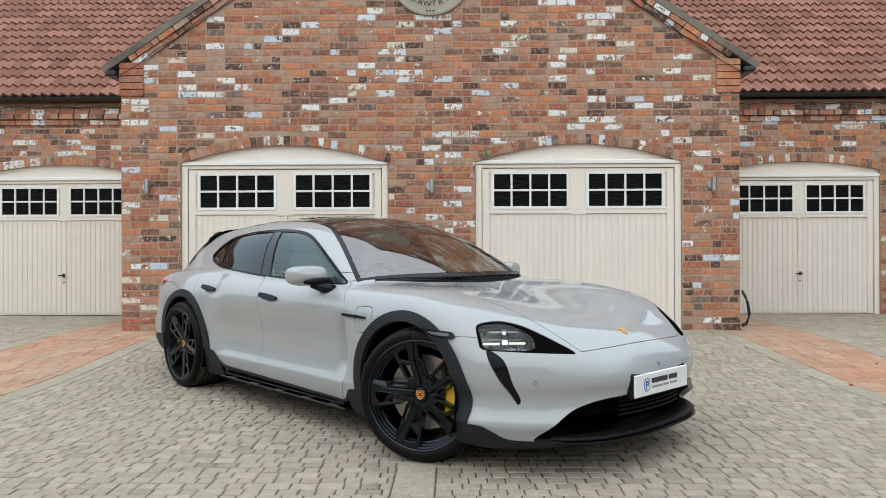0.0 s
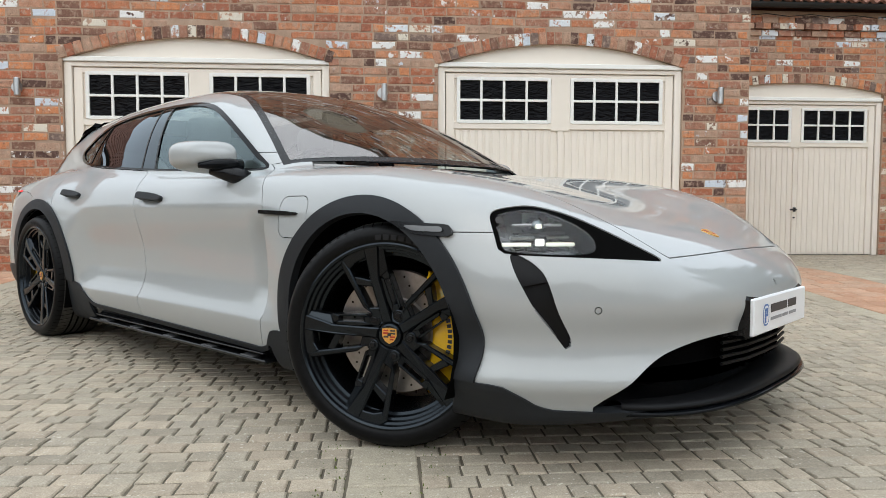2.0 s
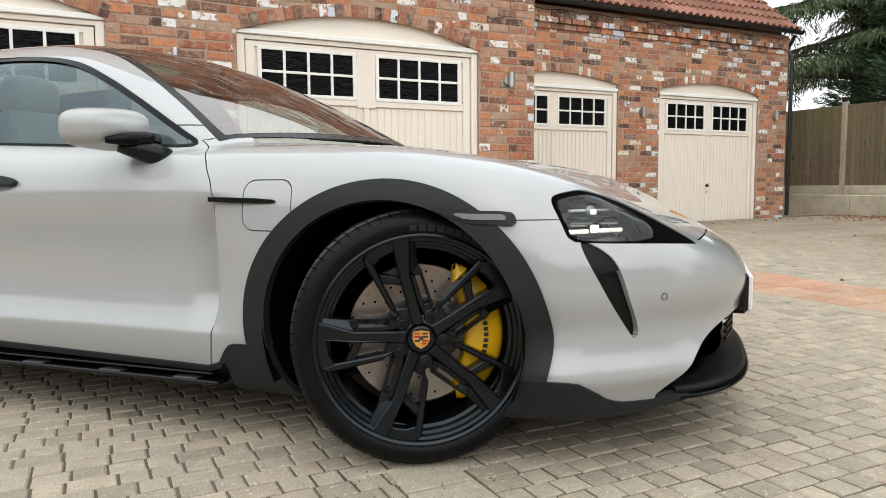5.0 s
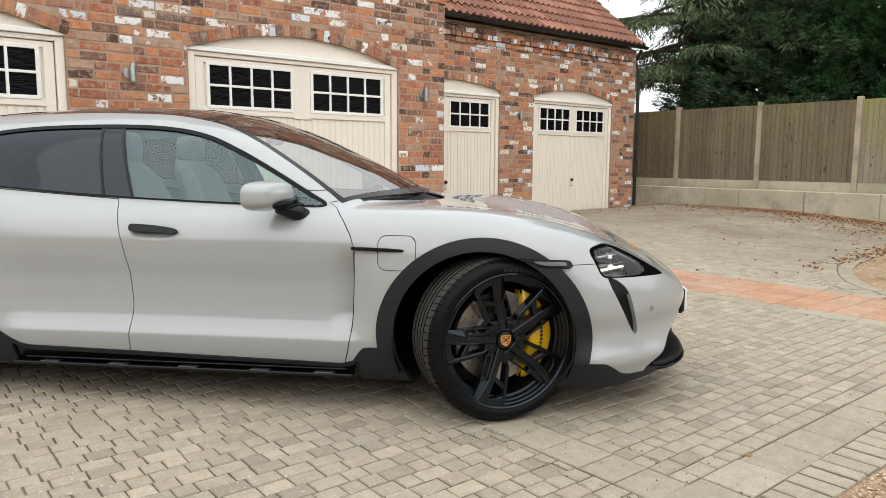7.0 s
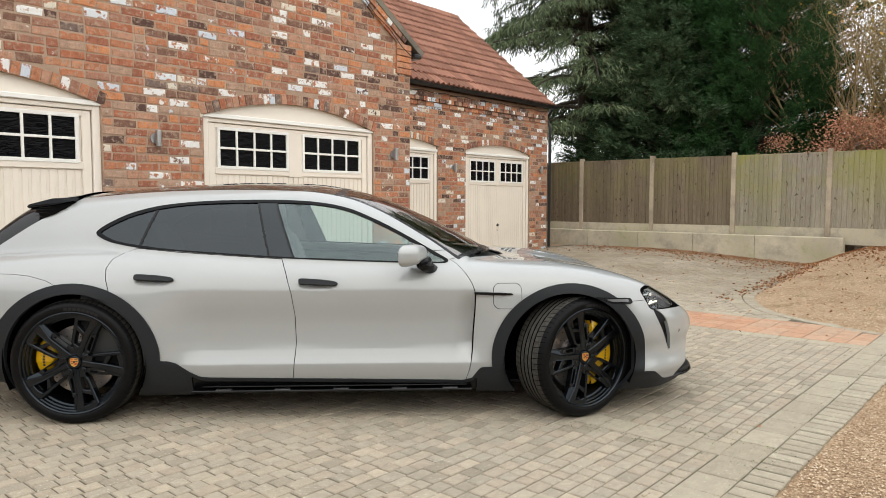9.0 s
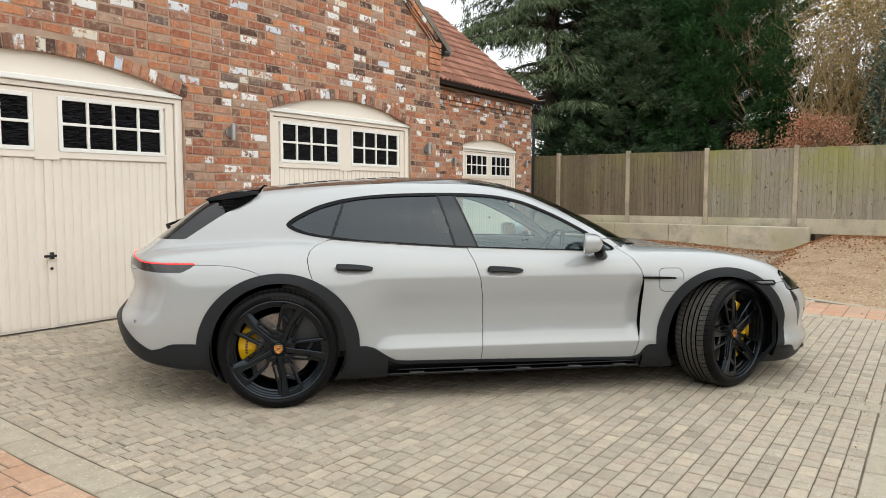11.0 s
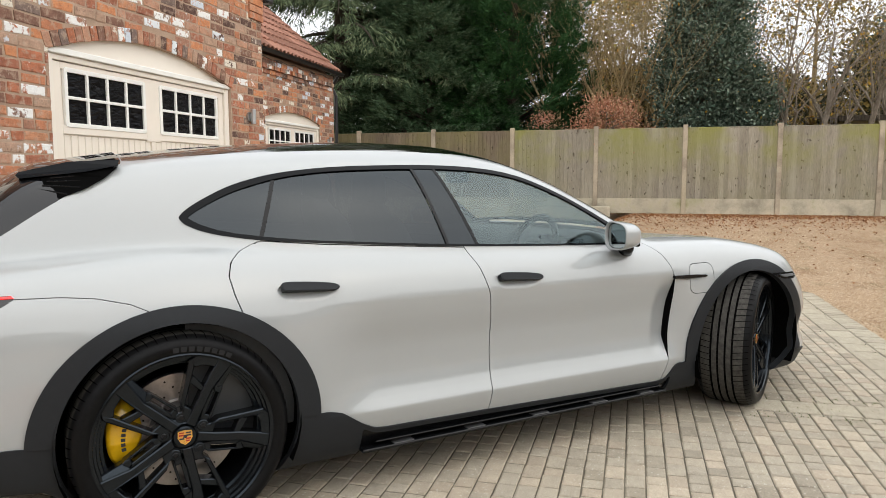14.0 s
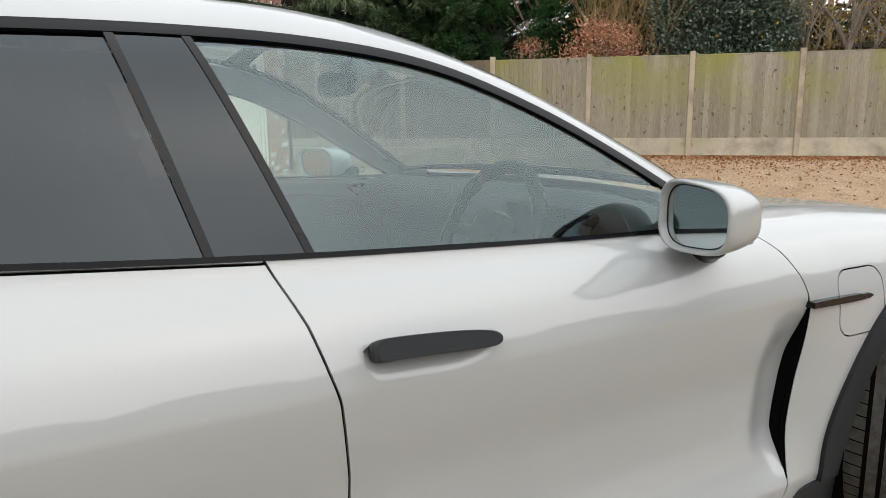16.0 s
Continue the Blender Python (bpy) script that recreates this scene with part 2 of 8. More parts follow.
M_BRICK, M_MORTAR = brick_material(), mortar_material()
M_DOOR = plain("cream_door_paint", (0.82, 0.748, 0.655), 0.42, vary=0.025, scale=2.2, bump=0.05)
M_DOORFRAME = plain("cream_frame_paint", (0.835, 0.77, 0.682), 0.4, vary=0.02, scale=3)
M_MUNTIN = plain("white_glazing_bar", (0.84, 0.83, 0.79), 0.35, vary=0.02)
M_BLACKPLASTIC = plain("black_plastic_gutter", (0.012, 0.012, 0.013), 0.35, vary=0.2)
M_PAVER = paver_material("grey_paver", [(0.0, (0.285, 0.248, 0.192)), (0.25, (0.365, 0.322, 0.256)), (0.55, (0.410, 0.360, 0.282)), (0.8, (0.375, 0.312, 0.240)), (1.0, (0.480, 0.408, 0.315))])
M_REDPAVER = paver_material("red_paver", [(0.0, (0.42, 0.215, 0.13)), (0.4, (0.52, 0.285, 0.175)), (0.75, (0.46, 0.30, 0.205)), (1.0, (0.56, 0.33, 0.215))])
M_PALEPAVER = paver_material("pale_border_paver", [(0.0, (0.335, 0.295, 0.225)), (1.0, (0.42, 0.375, 0.29))])
M_GRAVEL = gravel_material()
M_JOINT = plain("joint_sand", (0.115, 0.098, 0.069), 0.95, vary=0.4, scale=3, bump=0.5)
M_ROOF = roof_tile_material()
M_FENCE = fence_material()
# browner boards near the garages, with the conifers' shade put into the tone
M_FENCE_BROWN_SHADE = fence_material("shaded_brown_fence_wood", (0.62, 0.55, 0.50), 0.35)
M_CONCRETE = concrete_material()
M_POST = concrete_material("fence_post_concrete", (0.44, 0.37, 0.28), 0.2)
M_VERGE = concrete_material("verge_mortar", (0.20, 0.18, 0.15), 0.3)
M_STEEL = plain("brushed_steel", (0.55, 0.55, 0.55), 0.3, 1.0, vary=0.1)


# ------------------------------------------------------------ mesh helpers
def mesh_object(name, verts, faces, material, parent=None, label="", smooth=False):
    me = bpy.data.meshes.new(name)
    me.from_pydata([tuple(map(float, v)) for v in verts], [], [tuple(map(int, f)) for f in faces])
    if smooth:
        me.polygons.foreach_set("use_smooth", [True] * len(me.polygons))
    me.materials.append(material)
    ob = new(name, me)
    if parent is not None:
        ob.parent = parent
    if label:
        tagged(ob, label)
    return ob


def part(name, bm, material, parent=None, label="", smooth=False):
    me = bpy.data.meshes.new(name)
    bm.to_mesh(me)
    bm.free()
    if smooth:
        me.polygons.foreach_set("use_smooth", [True] * len(me.polygons))
    me.materials.append(material)
    ob = new(name, me)
    if parent is not None:
        ob.parent = parent
    if label:
        tagged(ob, label)
    return ob


def empty(name, m, label, category, group="", kind=""):
    ob = new(name)
    ob.matrix_world = m
    return tagged(ob, label, category, group, kind)


def box(bm, x0, x1, y0, y1, z0, z1, bevel=0.0, m=None, segs=1):
    r = bmesh.ops.create_cube(bm, size=1.0)
    vs = r["verts"]
    mat = Matrix.Translation(((x0 + x1) / 2, (y0 + y1) / 2, (z0 + z1) / 2)) @ Matrix.Diagonal((x1 - x0, y1 - y0, z1 - z0, 1))
    bmesh.ops.transform(bm, matrix=mat, verts=vs)
    if bevel:
        es = list({e for v in vs for e in v.link_edges})
        g = bmesh.ops.bevel(bm, geom=es, offset=bevel, segments=segs, affect="EDGES", profile=0.5)
        vs = list({v for f in g["faces"] for v in f.verts} | {v for v in vs if v.is_valid})
    if m is not None:
        bmesh.ops.transform(bm, matrix=m, verts=vs)
    return vs


def tube(bm, pts, radii, sides=8, caps=True):
    """A tube through points."""
    pts = [Vector(p) for p in pts]
    if isinstance(radii, (int, float)):
        radii = [radii] * len(pts)
    radii = [float(r) for r in radii]
    rings, side = [], None
    for i, p in enumerate(pts):
        d = (pts[min(i + 1, len(pts) - 1)] - pts[max(i - 1, 0)]).normalized()
        if side is None:
            side = d.orthogonal().normalized()
        side = (side - d * side.dot(d)).normalized()
        other = d.cross(side)
        rings.append([bm.verts.new(p + radii[i] * (math.cos(a) * side + math.sin(a) * other)) for a in (2 * math.pi * k / sides for k in range(sides))])
    for a, b in zip(rings, rings[1:]):
        for k in range(sides):
            bm.faces.new((a[k], a[(k + 1) % sides], b[(k + 1) % sides], b[k]))
    if caps:
        bm.faces.new(rings[0][::-1])
        bm.faces.new(rings[-1])


def prism(bm, outline, y0, y1):
    """An outline in x, z pushed along y."""
    a = [bm.verts.new((x, y0, z)) for x, z in outline]
    b = [bm.verts.new((x, y1, z)) for x, z in outline]
    n = len(a)
    bm.faces.new(a)
    bm.faces.new(b[::-1])
    for i in range(n):
        bm.faces.new((a[i], b[i], b[(i + 1) % n], a[(i + 1) % n]))


BOX_FACES = [(0, 1, 2, 3), (4, 7, 6, 5), (0, 4, 5, 1), (1, 5, 6, 2), (2, 6, 7, 3), (3, 7, 4, 0)]


def smooth01(t):
    t = min(1.0, max(0.0, t))
    return t * t * (3 - 2 * t)


def chaikin(pts, rounds=3, closed=True):
    for _ in range(rounds):
        out = []
        n = len(pts)
        for i in range(n if closed else n - 1):
            (a, b), (c, d) = pts[i], pts[(i + 1) % n]
            out += [(0.78 * a + 0.22 * c, 0.78 * b + 0.22 * d), (0.22 * a + 0.78 * c, 0.22 * b + 0.78 * d)]
        pts = out
    return pts


# ------------------------------------------------------------ ground
def ground_z(x, y):
    """The yard rises a little to the garages, and a bank rises to the fence."""
    to_wall = 0.14 * smooth01((y - 5.6) / 3.4)
    bank = 0.40 * smooth01((x - 6.0) / 6.3) * smooth01((5.7 - y) / 1.3)
    return max(to_wall, 0) + bank + 0.03 * smooth01((x - 6) / 6) * smooth01((y - 5) / 3)


def ground_sheet():
    xs = sorted(set([-400, -150, -60, -30] + [-16 + 0.5 * i for i in range(73)] + [26, 34, 60, 150, 400]))
    ys = sorted(set([-400, -150, -60, -30] + [-16 + 0.5 * i for i in range(73)] + [26, 34, 60, 150, 400]))
    verts = [(x, y, ground_z(x, y) - (0.016 + 0.006 * noise.noise((x * 0.8, y * 0.8, 0)))) for y in ys for x in xs]
    n = len(xs)
    faces = [(j * n + i, j * n + i + 1, (j + 1) * n + i + 1, (j + 1) * n + i) for j in range(len(ys) - 1) for i in range(n - 1)]
    ob = mesh_object("ground", verts, faces, M_GRAVEL, smooth=True)
    tagged(ob, "tan gravel drive with scattered dead leaves", "gravel ground", kind="structure")


ground_sheet()

WALL_Y, WING_Y = 8.85, 10.95
PAVE_Y0 = 2.64
CURVE = ((4.24, 2.64), (4.28, 3.0), (4.36, 3.28), (4.53, 3.56), (4.70, 3.88), (5.04, 4.26), (5.55, 4.56), (6.10, 4.79), (6.6, 4.89), (7.2, 4.94), (8.2, 4.97), (9.7, 5.03), (12.2, 5.2))


def paved_edge(x):
    """The y at which the paving begins."""
    if x < CURVE[0][0]:
        return PAVE_Y0
    for (a, b), (c, d) in zip(CURVE, CURVE[1:]):
        if x <= c:
            return b + (d - b) * (x - a) / (c - a)
    return 50.0


def edge_gap(x, y):
    """How far a point lies inside the border of the paving."""
    if x < CURVE[0][0]:
        return y - PAVE_Y0 - 0.035
    best = 9.0
    for (a, b), (c, d) in zip(CURVE, CURVE[1:]):
        ex, ey = c - a, d - b
        t = min(1.0, max(0.0, ((x - a) * ex + (y - b) * ey) / (ex * ex + ey * ey)))
        best = min(best, math.hypot(x - a - ex * t, y - b - ey * t))
    return best if y > paved_edge(x) else -best


def border_width(x, y):
    """Two rows of border blocks, but a single one where the red band meets the gravel."""
    return 0.345 if x < 4.15 else 0.125 + 0.22 * smooth01((y - 3.95) / 0.4)


def wall_limit(x):
    return WALL_Y if GABLE_X0 - 0.02 < x < GABLE_X1 + 0.02 else WING_Y


def is_red(x, y):
    return (3.38 < x < 4.5 or -4.7 < x < -3.38) and y > 2.8


def paver_verts(cx, cy, a, b, rng, turn=0.0, lift=0.0):
    """A tumbled block: chamfered top, slightly out of line."""
    t, h, ch = turn + rng.uniform(-0.010, 0.010), lift + rng.uniform(-0.0016, 0.0016), 0.0058
    ct, st = math.cos(t), math.sin(t)
    out = []
    for s, dz in ((0.0, -0.014), (0.0006, -0.0036), (ch, 0.0)):
        for u, v in ((-1, -1), (1, -1), (1, 1), (-1, 1)):
            px, py = u * (a / 2 - s) + rng.uniform(-0.0015, 0.0015), v * (b / 2 - s) + rng.uniform(-0.0015, 0.0015)
            x, y = cx + px * ct - py * st, cy + px * st + py * ct
            out.append((x, y, ground_z(x, y) + h + dz))
    return out


PAVER_FACES = [(8, 9, 10, 11)] + [(b + k, b + (k + 1) % 4, b + 4 + (k + 1) % 4, b + 4 + k) for b in (0, 4) for k in range(4)]


def pavement():
    rng = random.Random(7)
    bed_v, bed_f = [], []
    # sand bed under the joints
    step = 0.125
    for i in range(-88, 108):
        for j in range(20, 96):
            x0, y0 = i * step, j * step
            cx, cy = x0 + step / 2, y0 + step / 2
            if cx > 12.2 or edge_gap(cx, cy) < 0.0 or cy > wall_limit(cx) + 0.3:
                continue
            n = len(bed_v)
            for x, y in ((x0, y0), (x0 + step, y0), (x0 + step, y0 + step), (x0, y0 + step)):
                y = max(y, paved_edge(min(x, 12.2)) + 0.01)
                bed_v.append((x, y, ground_z(x, y) - 0.0058))
            bed_f.append((n, n + 1, n + 2, n + 3))
    pave = mesh_object("pavement", bed_v, bed_f, M_JOINT)
    tagged(pave, "block-paved driveway of tumbled grey setts with red bands", "driveway", kind="structure")
    groups = {"grey": ([], []), "red": ([], []), "pale": ([], [])}
    near = []

    def lay(kind, cx, cy, a, b, turn=0.0, lift=0.0):
        vs = paver_verts(cx, cy, a - 0.0068, b - 0.0054, rng, turn, lift)
        if -1.2 < cx < 1.6 and 2.6 < cy < 3.6 and len(near) < 290:
            near.append((kind, vs, cx, cy))
            return
        V, F = groups[kind]
        n = len(V)
        V.extend(vs)
        F.extend(tuple(n + k for k in f) for f in PAVER_FACES)

    row = 0.0835
    y = PAVE_Y0 + 0.37
    while y < 11.0:
        x = -11.0 + rng.uniform(0, 0.16)
        while x < 12.3:
            a = rng.choice((0.080, 0.090, 0.100, 0.118, 0.128))
            cy = y + row / 2
            bands = [(e - 0.097, e + 0.097) for e in (3.38, 4.5, -3.28, -4.7)] + ([(-0.134, 0.074)] if cy < 3.8 else [])
            ahead = [q for q in bands if x < q[1] and x + a > q[0]]
            after = x + a
            if ahead:
                after = ahead[0][1]
                a = ahead[0][0] - x
                if a < 0.025:
                    x = after
                    continue
            cx = x + a / 2
            x = after
            gap = edge_gap(cx, cy) - border_width(cx, cy)
            if gap < (0.007 if cx < 4.15 else -0.11) or cy > wall_limit(cx) - 0.02:
                continue
            if not is_red(cx, cy):
                lay("grey", cx, cy, a, row, 0.0, -0.004 if cx > 4.15 and gap < 0.09 else 0.0)
        y += row
    # the red bands are laid in larger blocks
    for x0, x1 in ((3.477, 4.403), (-4.603, -3.377)):
        y = PAVE_Y0 + 0.37
        while y < 10.9:
            x, deep = x0, rng.choice((0.165, 0.205, 0.205))
            while x < x1 - 0.03:
                a = min(rng.choice((0.165, 0.205, 0.245)), x1 - x)
                if x1 - x - a < 0.06:
                    a = x1 - x
                gap = edge_gap(x + a / 2, y + deep / 2) - border_width(x + a / 2, y + deep / 2)
                if gap > (-0.05 if x + a < 4.15 else -0.11) and y + deep < wall_limit(x + a / 2):
                    lay("red", x + a / 2, y + deep / 2, a, deep, 0.0, -0.004 if x1 > 0 and x + a > 4.15 and gap < 0.16 else 0.0)
                x += a
            y += deep
    # rows of longer blocks beside the red bands and down the middle
    for e, w in ((3.38, 0.19), (4.5, 0.19), (-3.28, 0.19), (-4.7, 0.19)):
        y = PAVE_Y0 + 0.36
        while y < wall_limit(e) - 0.05:
            b = rng.uniform(0.2, 0.26)
            gap = edge_gap(e, y + b / 2) - border_width(e, y + b / 2)
            if gap > (-0.06 if e < 4.15 else -0.11):
                lay("pale", e, y + b / 2, w, b, 0.0, -0.0045 if e > 4.15 and gap < 0.16 else 0.0)
            y += b
    y = PAVE_Y0 + 0.36
    while y < 3.8:
        b = rng.uniform(0.15, 0.2)
        lay("pale", -0.03, y + b / 2, 0.205, b)
        y += b
    # border: kerb setts outside, a row of longer blocks inside
    x = -11.0
    while x < 4.1:
        a = rng.uniform(0.22, 0.3)
        lay("pale", x + a / 2, PAVE_Y0 + 0.27, a, 0.195)
        x += a
    x = -11.0
    while x < 4.1:
        a = rng.uniform(0.085, 0.105)
        lay("pale", x + a / 2, PAVE_Y0 + 0.087 + rng.uniform(-0.005, 0.003), a - rng.uniform(0.006, 0.012), 0.172)
        x += a
    # the curved border, block after block along its length
    line = chaikin(CURVE[1:], 2, False)
    for off, deep, kind in ((0.062, 0.115, "pale"), (0.080, 0.150, "pale"), (0.252, 0.185, "pale")):
        walked, due = 0.0, 0.0
        for (a, b), (c, d) in zip(line, line[1:]):
            ln = math.hypot(c - a, d - b)
            while due <= walked + ln:
                t = (due - walked) / ln
                size = rng.uniform(0.14, 0.19) if off < 0.2 else rng.uniform(0.18, 0.23)
                cx, cy = a + (c - a) * t - (d - b) / ln * off, b + (d - b) * t + (c - a) / ln * off
                if (cy < 4.12) == (off < 0.07):
                    lay(kind, cx, cy, size, deep, math.atan2(d - b, c - a), 0.001)
                due += size
            walked += ln
    mats = {"grey": M_PAVER, "red": M_REDPAVER, "pale": M_PALEPAVER}
    for kind, (V, F) in groups.items():
        ob = mesh_object("pavers", V, F, mats[kind], pave)
        ob["kind"] = "stuff"
    for kind, vs, cx, cy in near:
        ob = mesh_object("paver", [(a - cx, b - cy, c) for a, b, c in vs], PAVER_FACES, mats[kind], pave)
        ob.location = (cx, cy, 0)


# ------------------------------------------------------------ garages
COURSE, JOINT = 0.0854, 0.0165


class Opening:
    def __init__(self, x0, x1, spring, crown):
        self.x0, self.x1, self.spring, self.crown = x0, x1, spring, crown
        self.cx, self.h = (x0 + x1) / 2, (x1 - x0) / 2

    def top(self, x):
        u = (x - self.cx) / self.h
        return self.spring + (self.crown - self.spring) * (1 - u * u) if abs(u) <= 1 else -9.0


def brick_verts(x0, x1, y, z0, z1, rng, depth=0.02):
    j = [rng.uniform(-0.006, 0.006) for _ in range(8)]
    yy = y - 0.0035 - rng.uniform(-0.002, 0.004)
    return worn([(x0 + j[0], z0 + j[1]), (x1 + j[2], z0 + j[3]), (x1 + j[4], z1 + j[5]), (x0 + j[6], z1 + j[7])], yy, y, rng)


def worn(corners, front, back, rng):
    """A brick with knocked-off edges from four corners in x, z: face, shoulder."""
    cx, cz = sum(c[0] for c in corners) / 4, sum(c[1] for c in corners) / 4
    face = []
    for x, z in corners:
        k, m = rng.uniform(0.003, 0.016), rng.uniform(0.003, 0.012)
        face.append((x - math.copysign(k, x - cx), front, z - math.copysign(m, z - cz)))
    return face + [(x, front + 0.002, z) for x, z in corners] + [(x, back + 0.01, z) for x, z in corners]


BRICK_FACES = [(0, 1, 2, 3), (0, 4, 5, 1), (1, 5, 6, 2), (2, 6, 7, 3), (3, 7, 4, 0), (4, 8, 9, 5), (5, 9, 10, 6), (6, 10, 11, 7), (7, 11, 8, 4)]


def brick_wall(name, label, x0, x1, y, base, top_of, openings, rng, near_box=None, limit=280, thick=0.32):
    """A wall facing -y: mortar core in upright strips round the openings, bricks proud of it, and a ring of bricks on edge over each arch."""
    cuts = sorted({x0, x1, *[o.x0 for o in openings], *[o.x1 for o in openings], *[o.x0 + (o.x1 - o.x0) * i / 24 for o in openings for i in range(25)], *[x0 + (x1 - x0) * i / 40 for i in range(41)]})
    V, F = [], []
    for a, b in zip(cuts, cuts[1:]):
        if b - a < 1e-4:
            continue
        m = (a + b) / 2
        lo = [base - 0.2, base - 0.2]
        for o in openings:
            if o.x0 < m < o.x1:
                lo = [o.top(min(max(q, o.x0 + 1e-4), o.x1 - 1e-4)) for q in (a, b)]
        n = len(V)
        V += [(a, y, lo[0]), (b, y, lo[1]), (b, y, top_of(b)), (a, y, top_of(a))]
        V += [(q[0], q[1] + thick, q[2]) for q in V[n:n + 4]]
        F += [tuple(n + k for k in f) for f in BOX_FACES]
    wall = mesh_object(name, V, F, M_MORTAR)
    tagged(wall, label, "brick wall", kind="structure")
    bricks = []
    ring = 0.118
    row = 0
    z = base
    while z < max(top_of(x0 + (x1 - x0) * i / 20) for i in range(21)):
        x = x0 - (0.12 if row % 2 else 0.0)
        while x < x1:
            w = 0.236 if rng.random() > 0.22 else 0.118
            w += rng.uniform(-0.004, 0.004)
            a, b = max(x, x0), min(x + w, x1)
            x += w
            c, zt = (a + b) / 2, z + COURSE
            if b - a < 0.04 or zt > min(top_of(a), top_of(b)) + 0.01:
                continue
            spans = [(a, b)]
            for o in openings:
                nxt = []
                for s, e in spans:
                    if e <= o.x0 - 0.005 or s >= o.x1 + 0.005:
                        nxt.append((s, e))
                        continue
                    if z + 0.03 >= o.top(min(max((s + e) / 2, o.x0 + 0.01), o.x1 - 0.01)) + ring:
                        nxt.append((s, e))
                    else:
                        if s < o.x0 - 0.03:
                            nxt.append((s, o.x0 + 0.004))
                        if e > o.x1 + 0.03:
                            nxt.append((o.x1 - 0.004, e))
                spans = nxt
            for s, e in spans:
                if e - s > 0.03:
                    bricks.append(brick_verts(s + JOINT / 2, e - JOINT / 2, y, z + JOINT / 2, zt - JOINT / 2, rng))
        z += COURSE
        row += 1
    for o in openings:
        n = int((o.x1 - o.x0 + 0.1) / 0.082)
        for i in range(n):
            a, b = (o.x0 - 0.03 + (o.x1 - o.x0 + 0.06) * (i + q) / n for q in (0.06, 0.94))
            q = (min(max((a + b) / 2, o.x0 + 0.001), o.x1 - 0.001) - o.cx) / o.h
            slope = -2 * (o.crown - o.spring) * q / o.h
            za, zb = (o.top(min(max(s, o.x0 + 0.001), o.x1 - 0.001)) for s in (a, b))
            l = 1 / math.hypot(1, slope)
            dx, dz, h = -slope * l * ring, l * ring, rng.uniform(-0.004, 0.004)
            yy = y - 0.009 - rng.uniform(-0.002, 0.003)
            bricks.append(worn([(a, za + h), (b, zb + h), (b + dx, zb + dz), (a + dx, za + dz)], yy, y, rng))
    count, V, F = 0, [], []
    for vs in bricks:
        cx, cz = sum(v[0] for v in vs) / 12, sum(v[2] for v in vs) / 12
        if near_box and near_box[0] < cx < near_box[1] and near_box[2] < cz < near_box[3] and count < limit:
            ob = mesh_object("brick", [(v[0] - cx, v[1] - y, v[2] - cz) for v in vs], BRICK_FACES, M_BRICK, wall)
            ob.location = (cx, y, cz)
            count += 1
        else:
            n = len(V)
            V += vs
            F += [tuple(n + k for k in f) for f in BRICK_FACES]
    rest = mesh_object("brickwork", V, F, M_BRICK, wall)
    rest["kind"] = "stuff"
    return wall


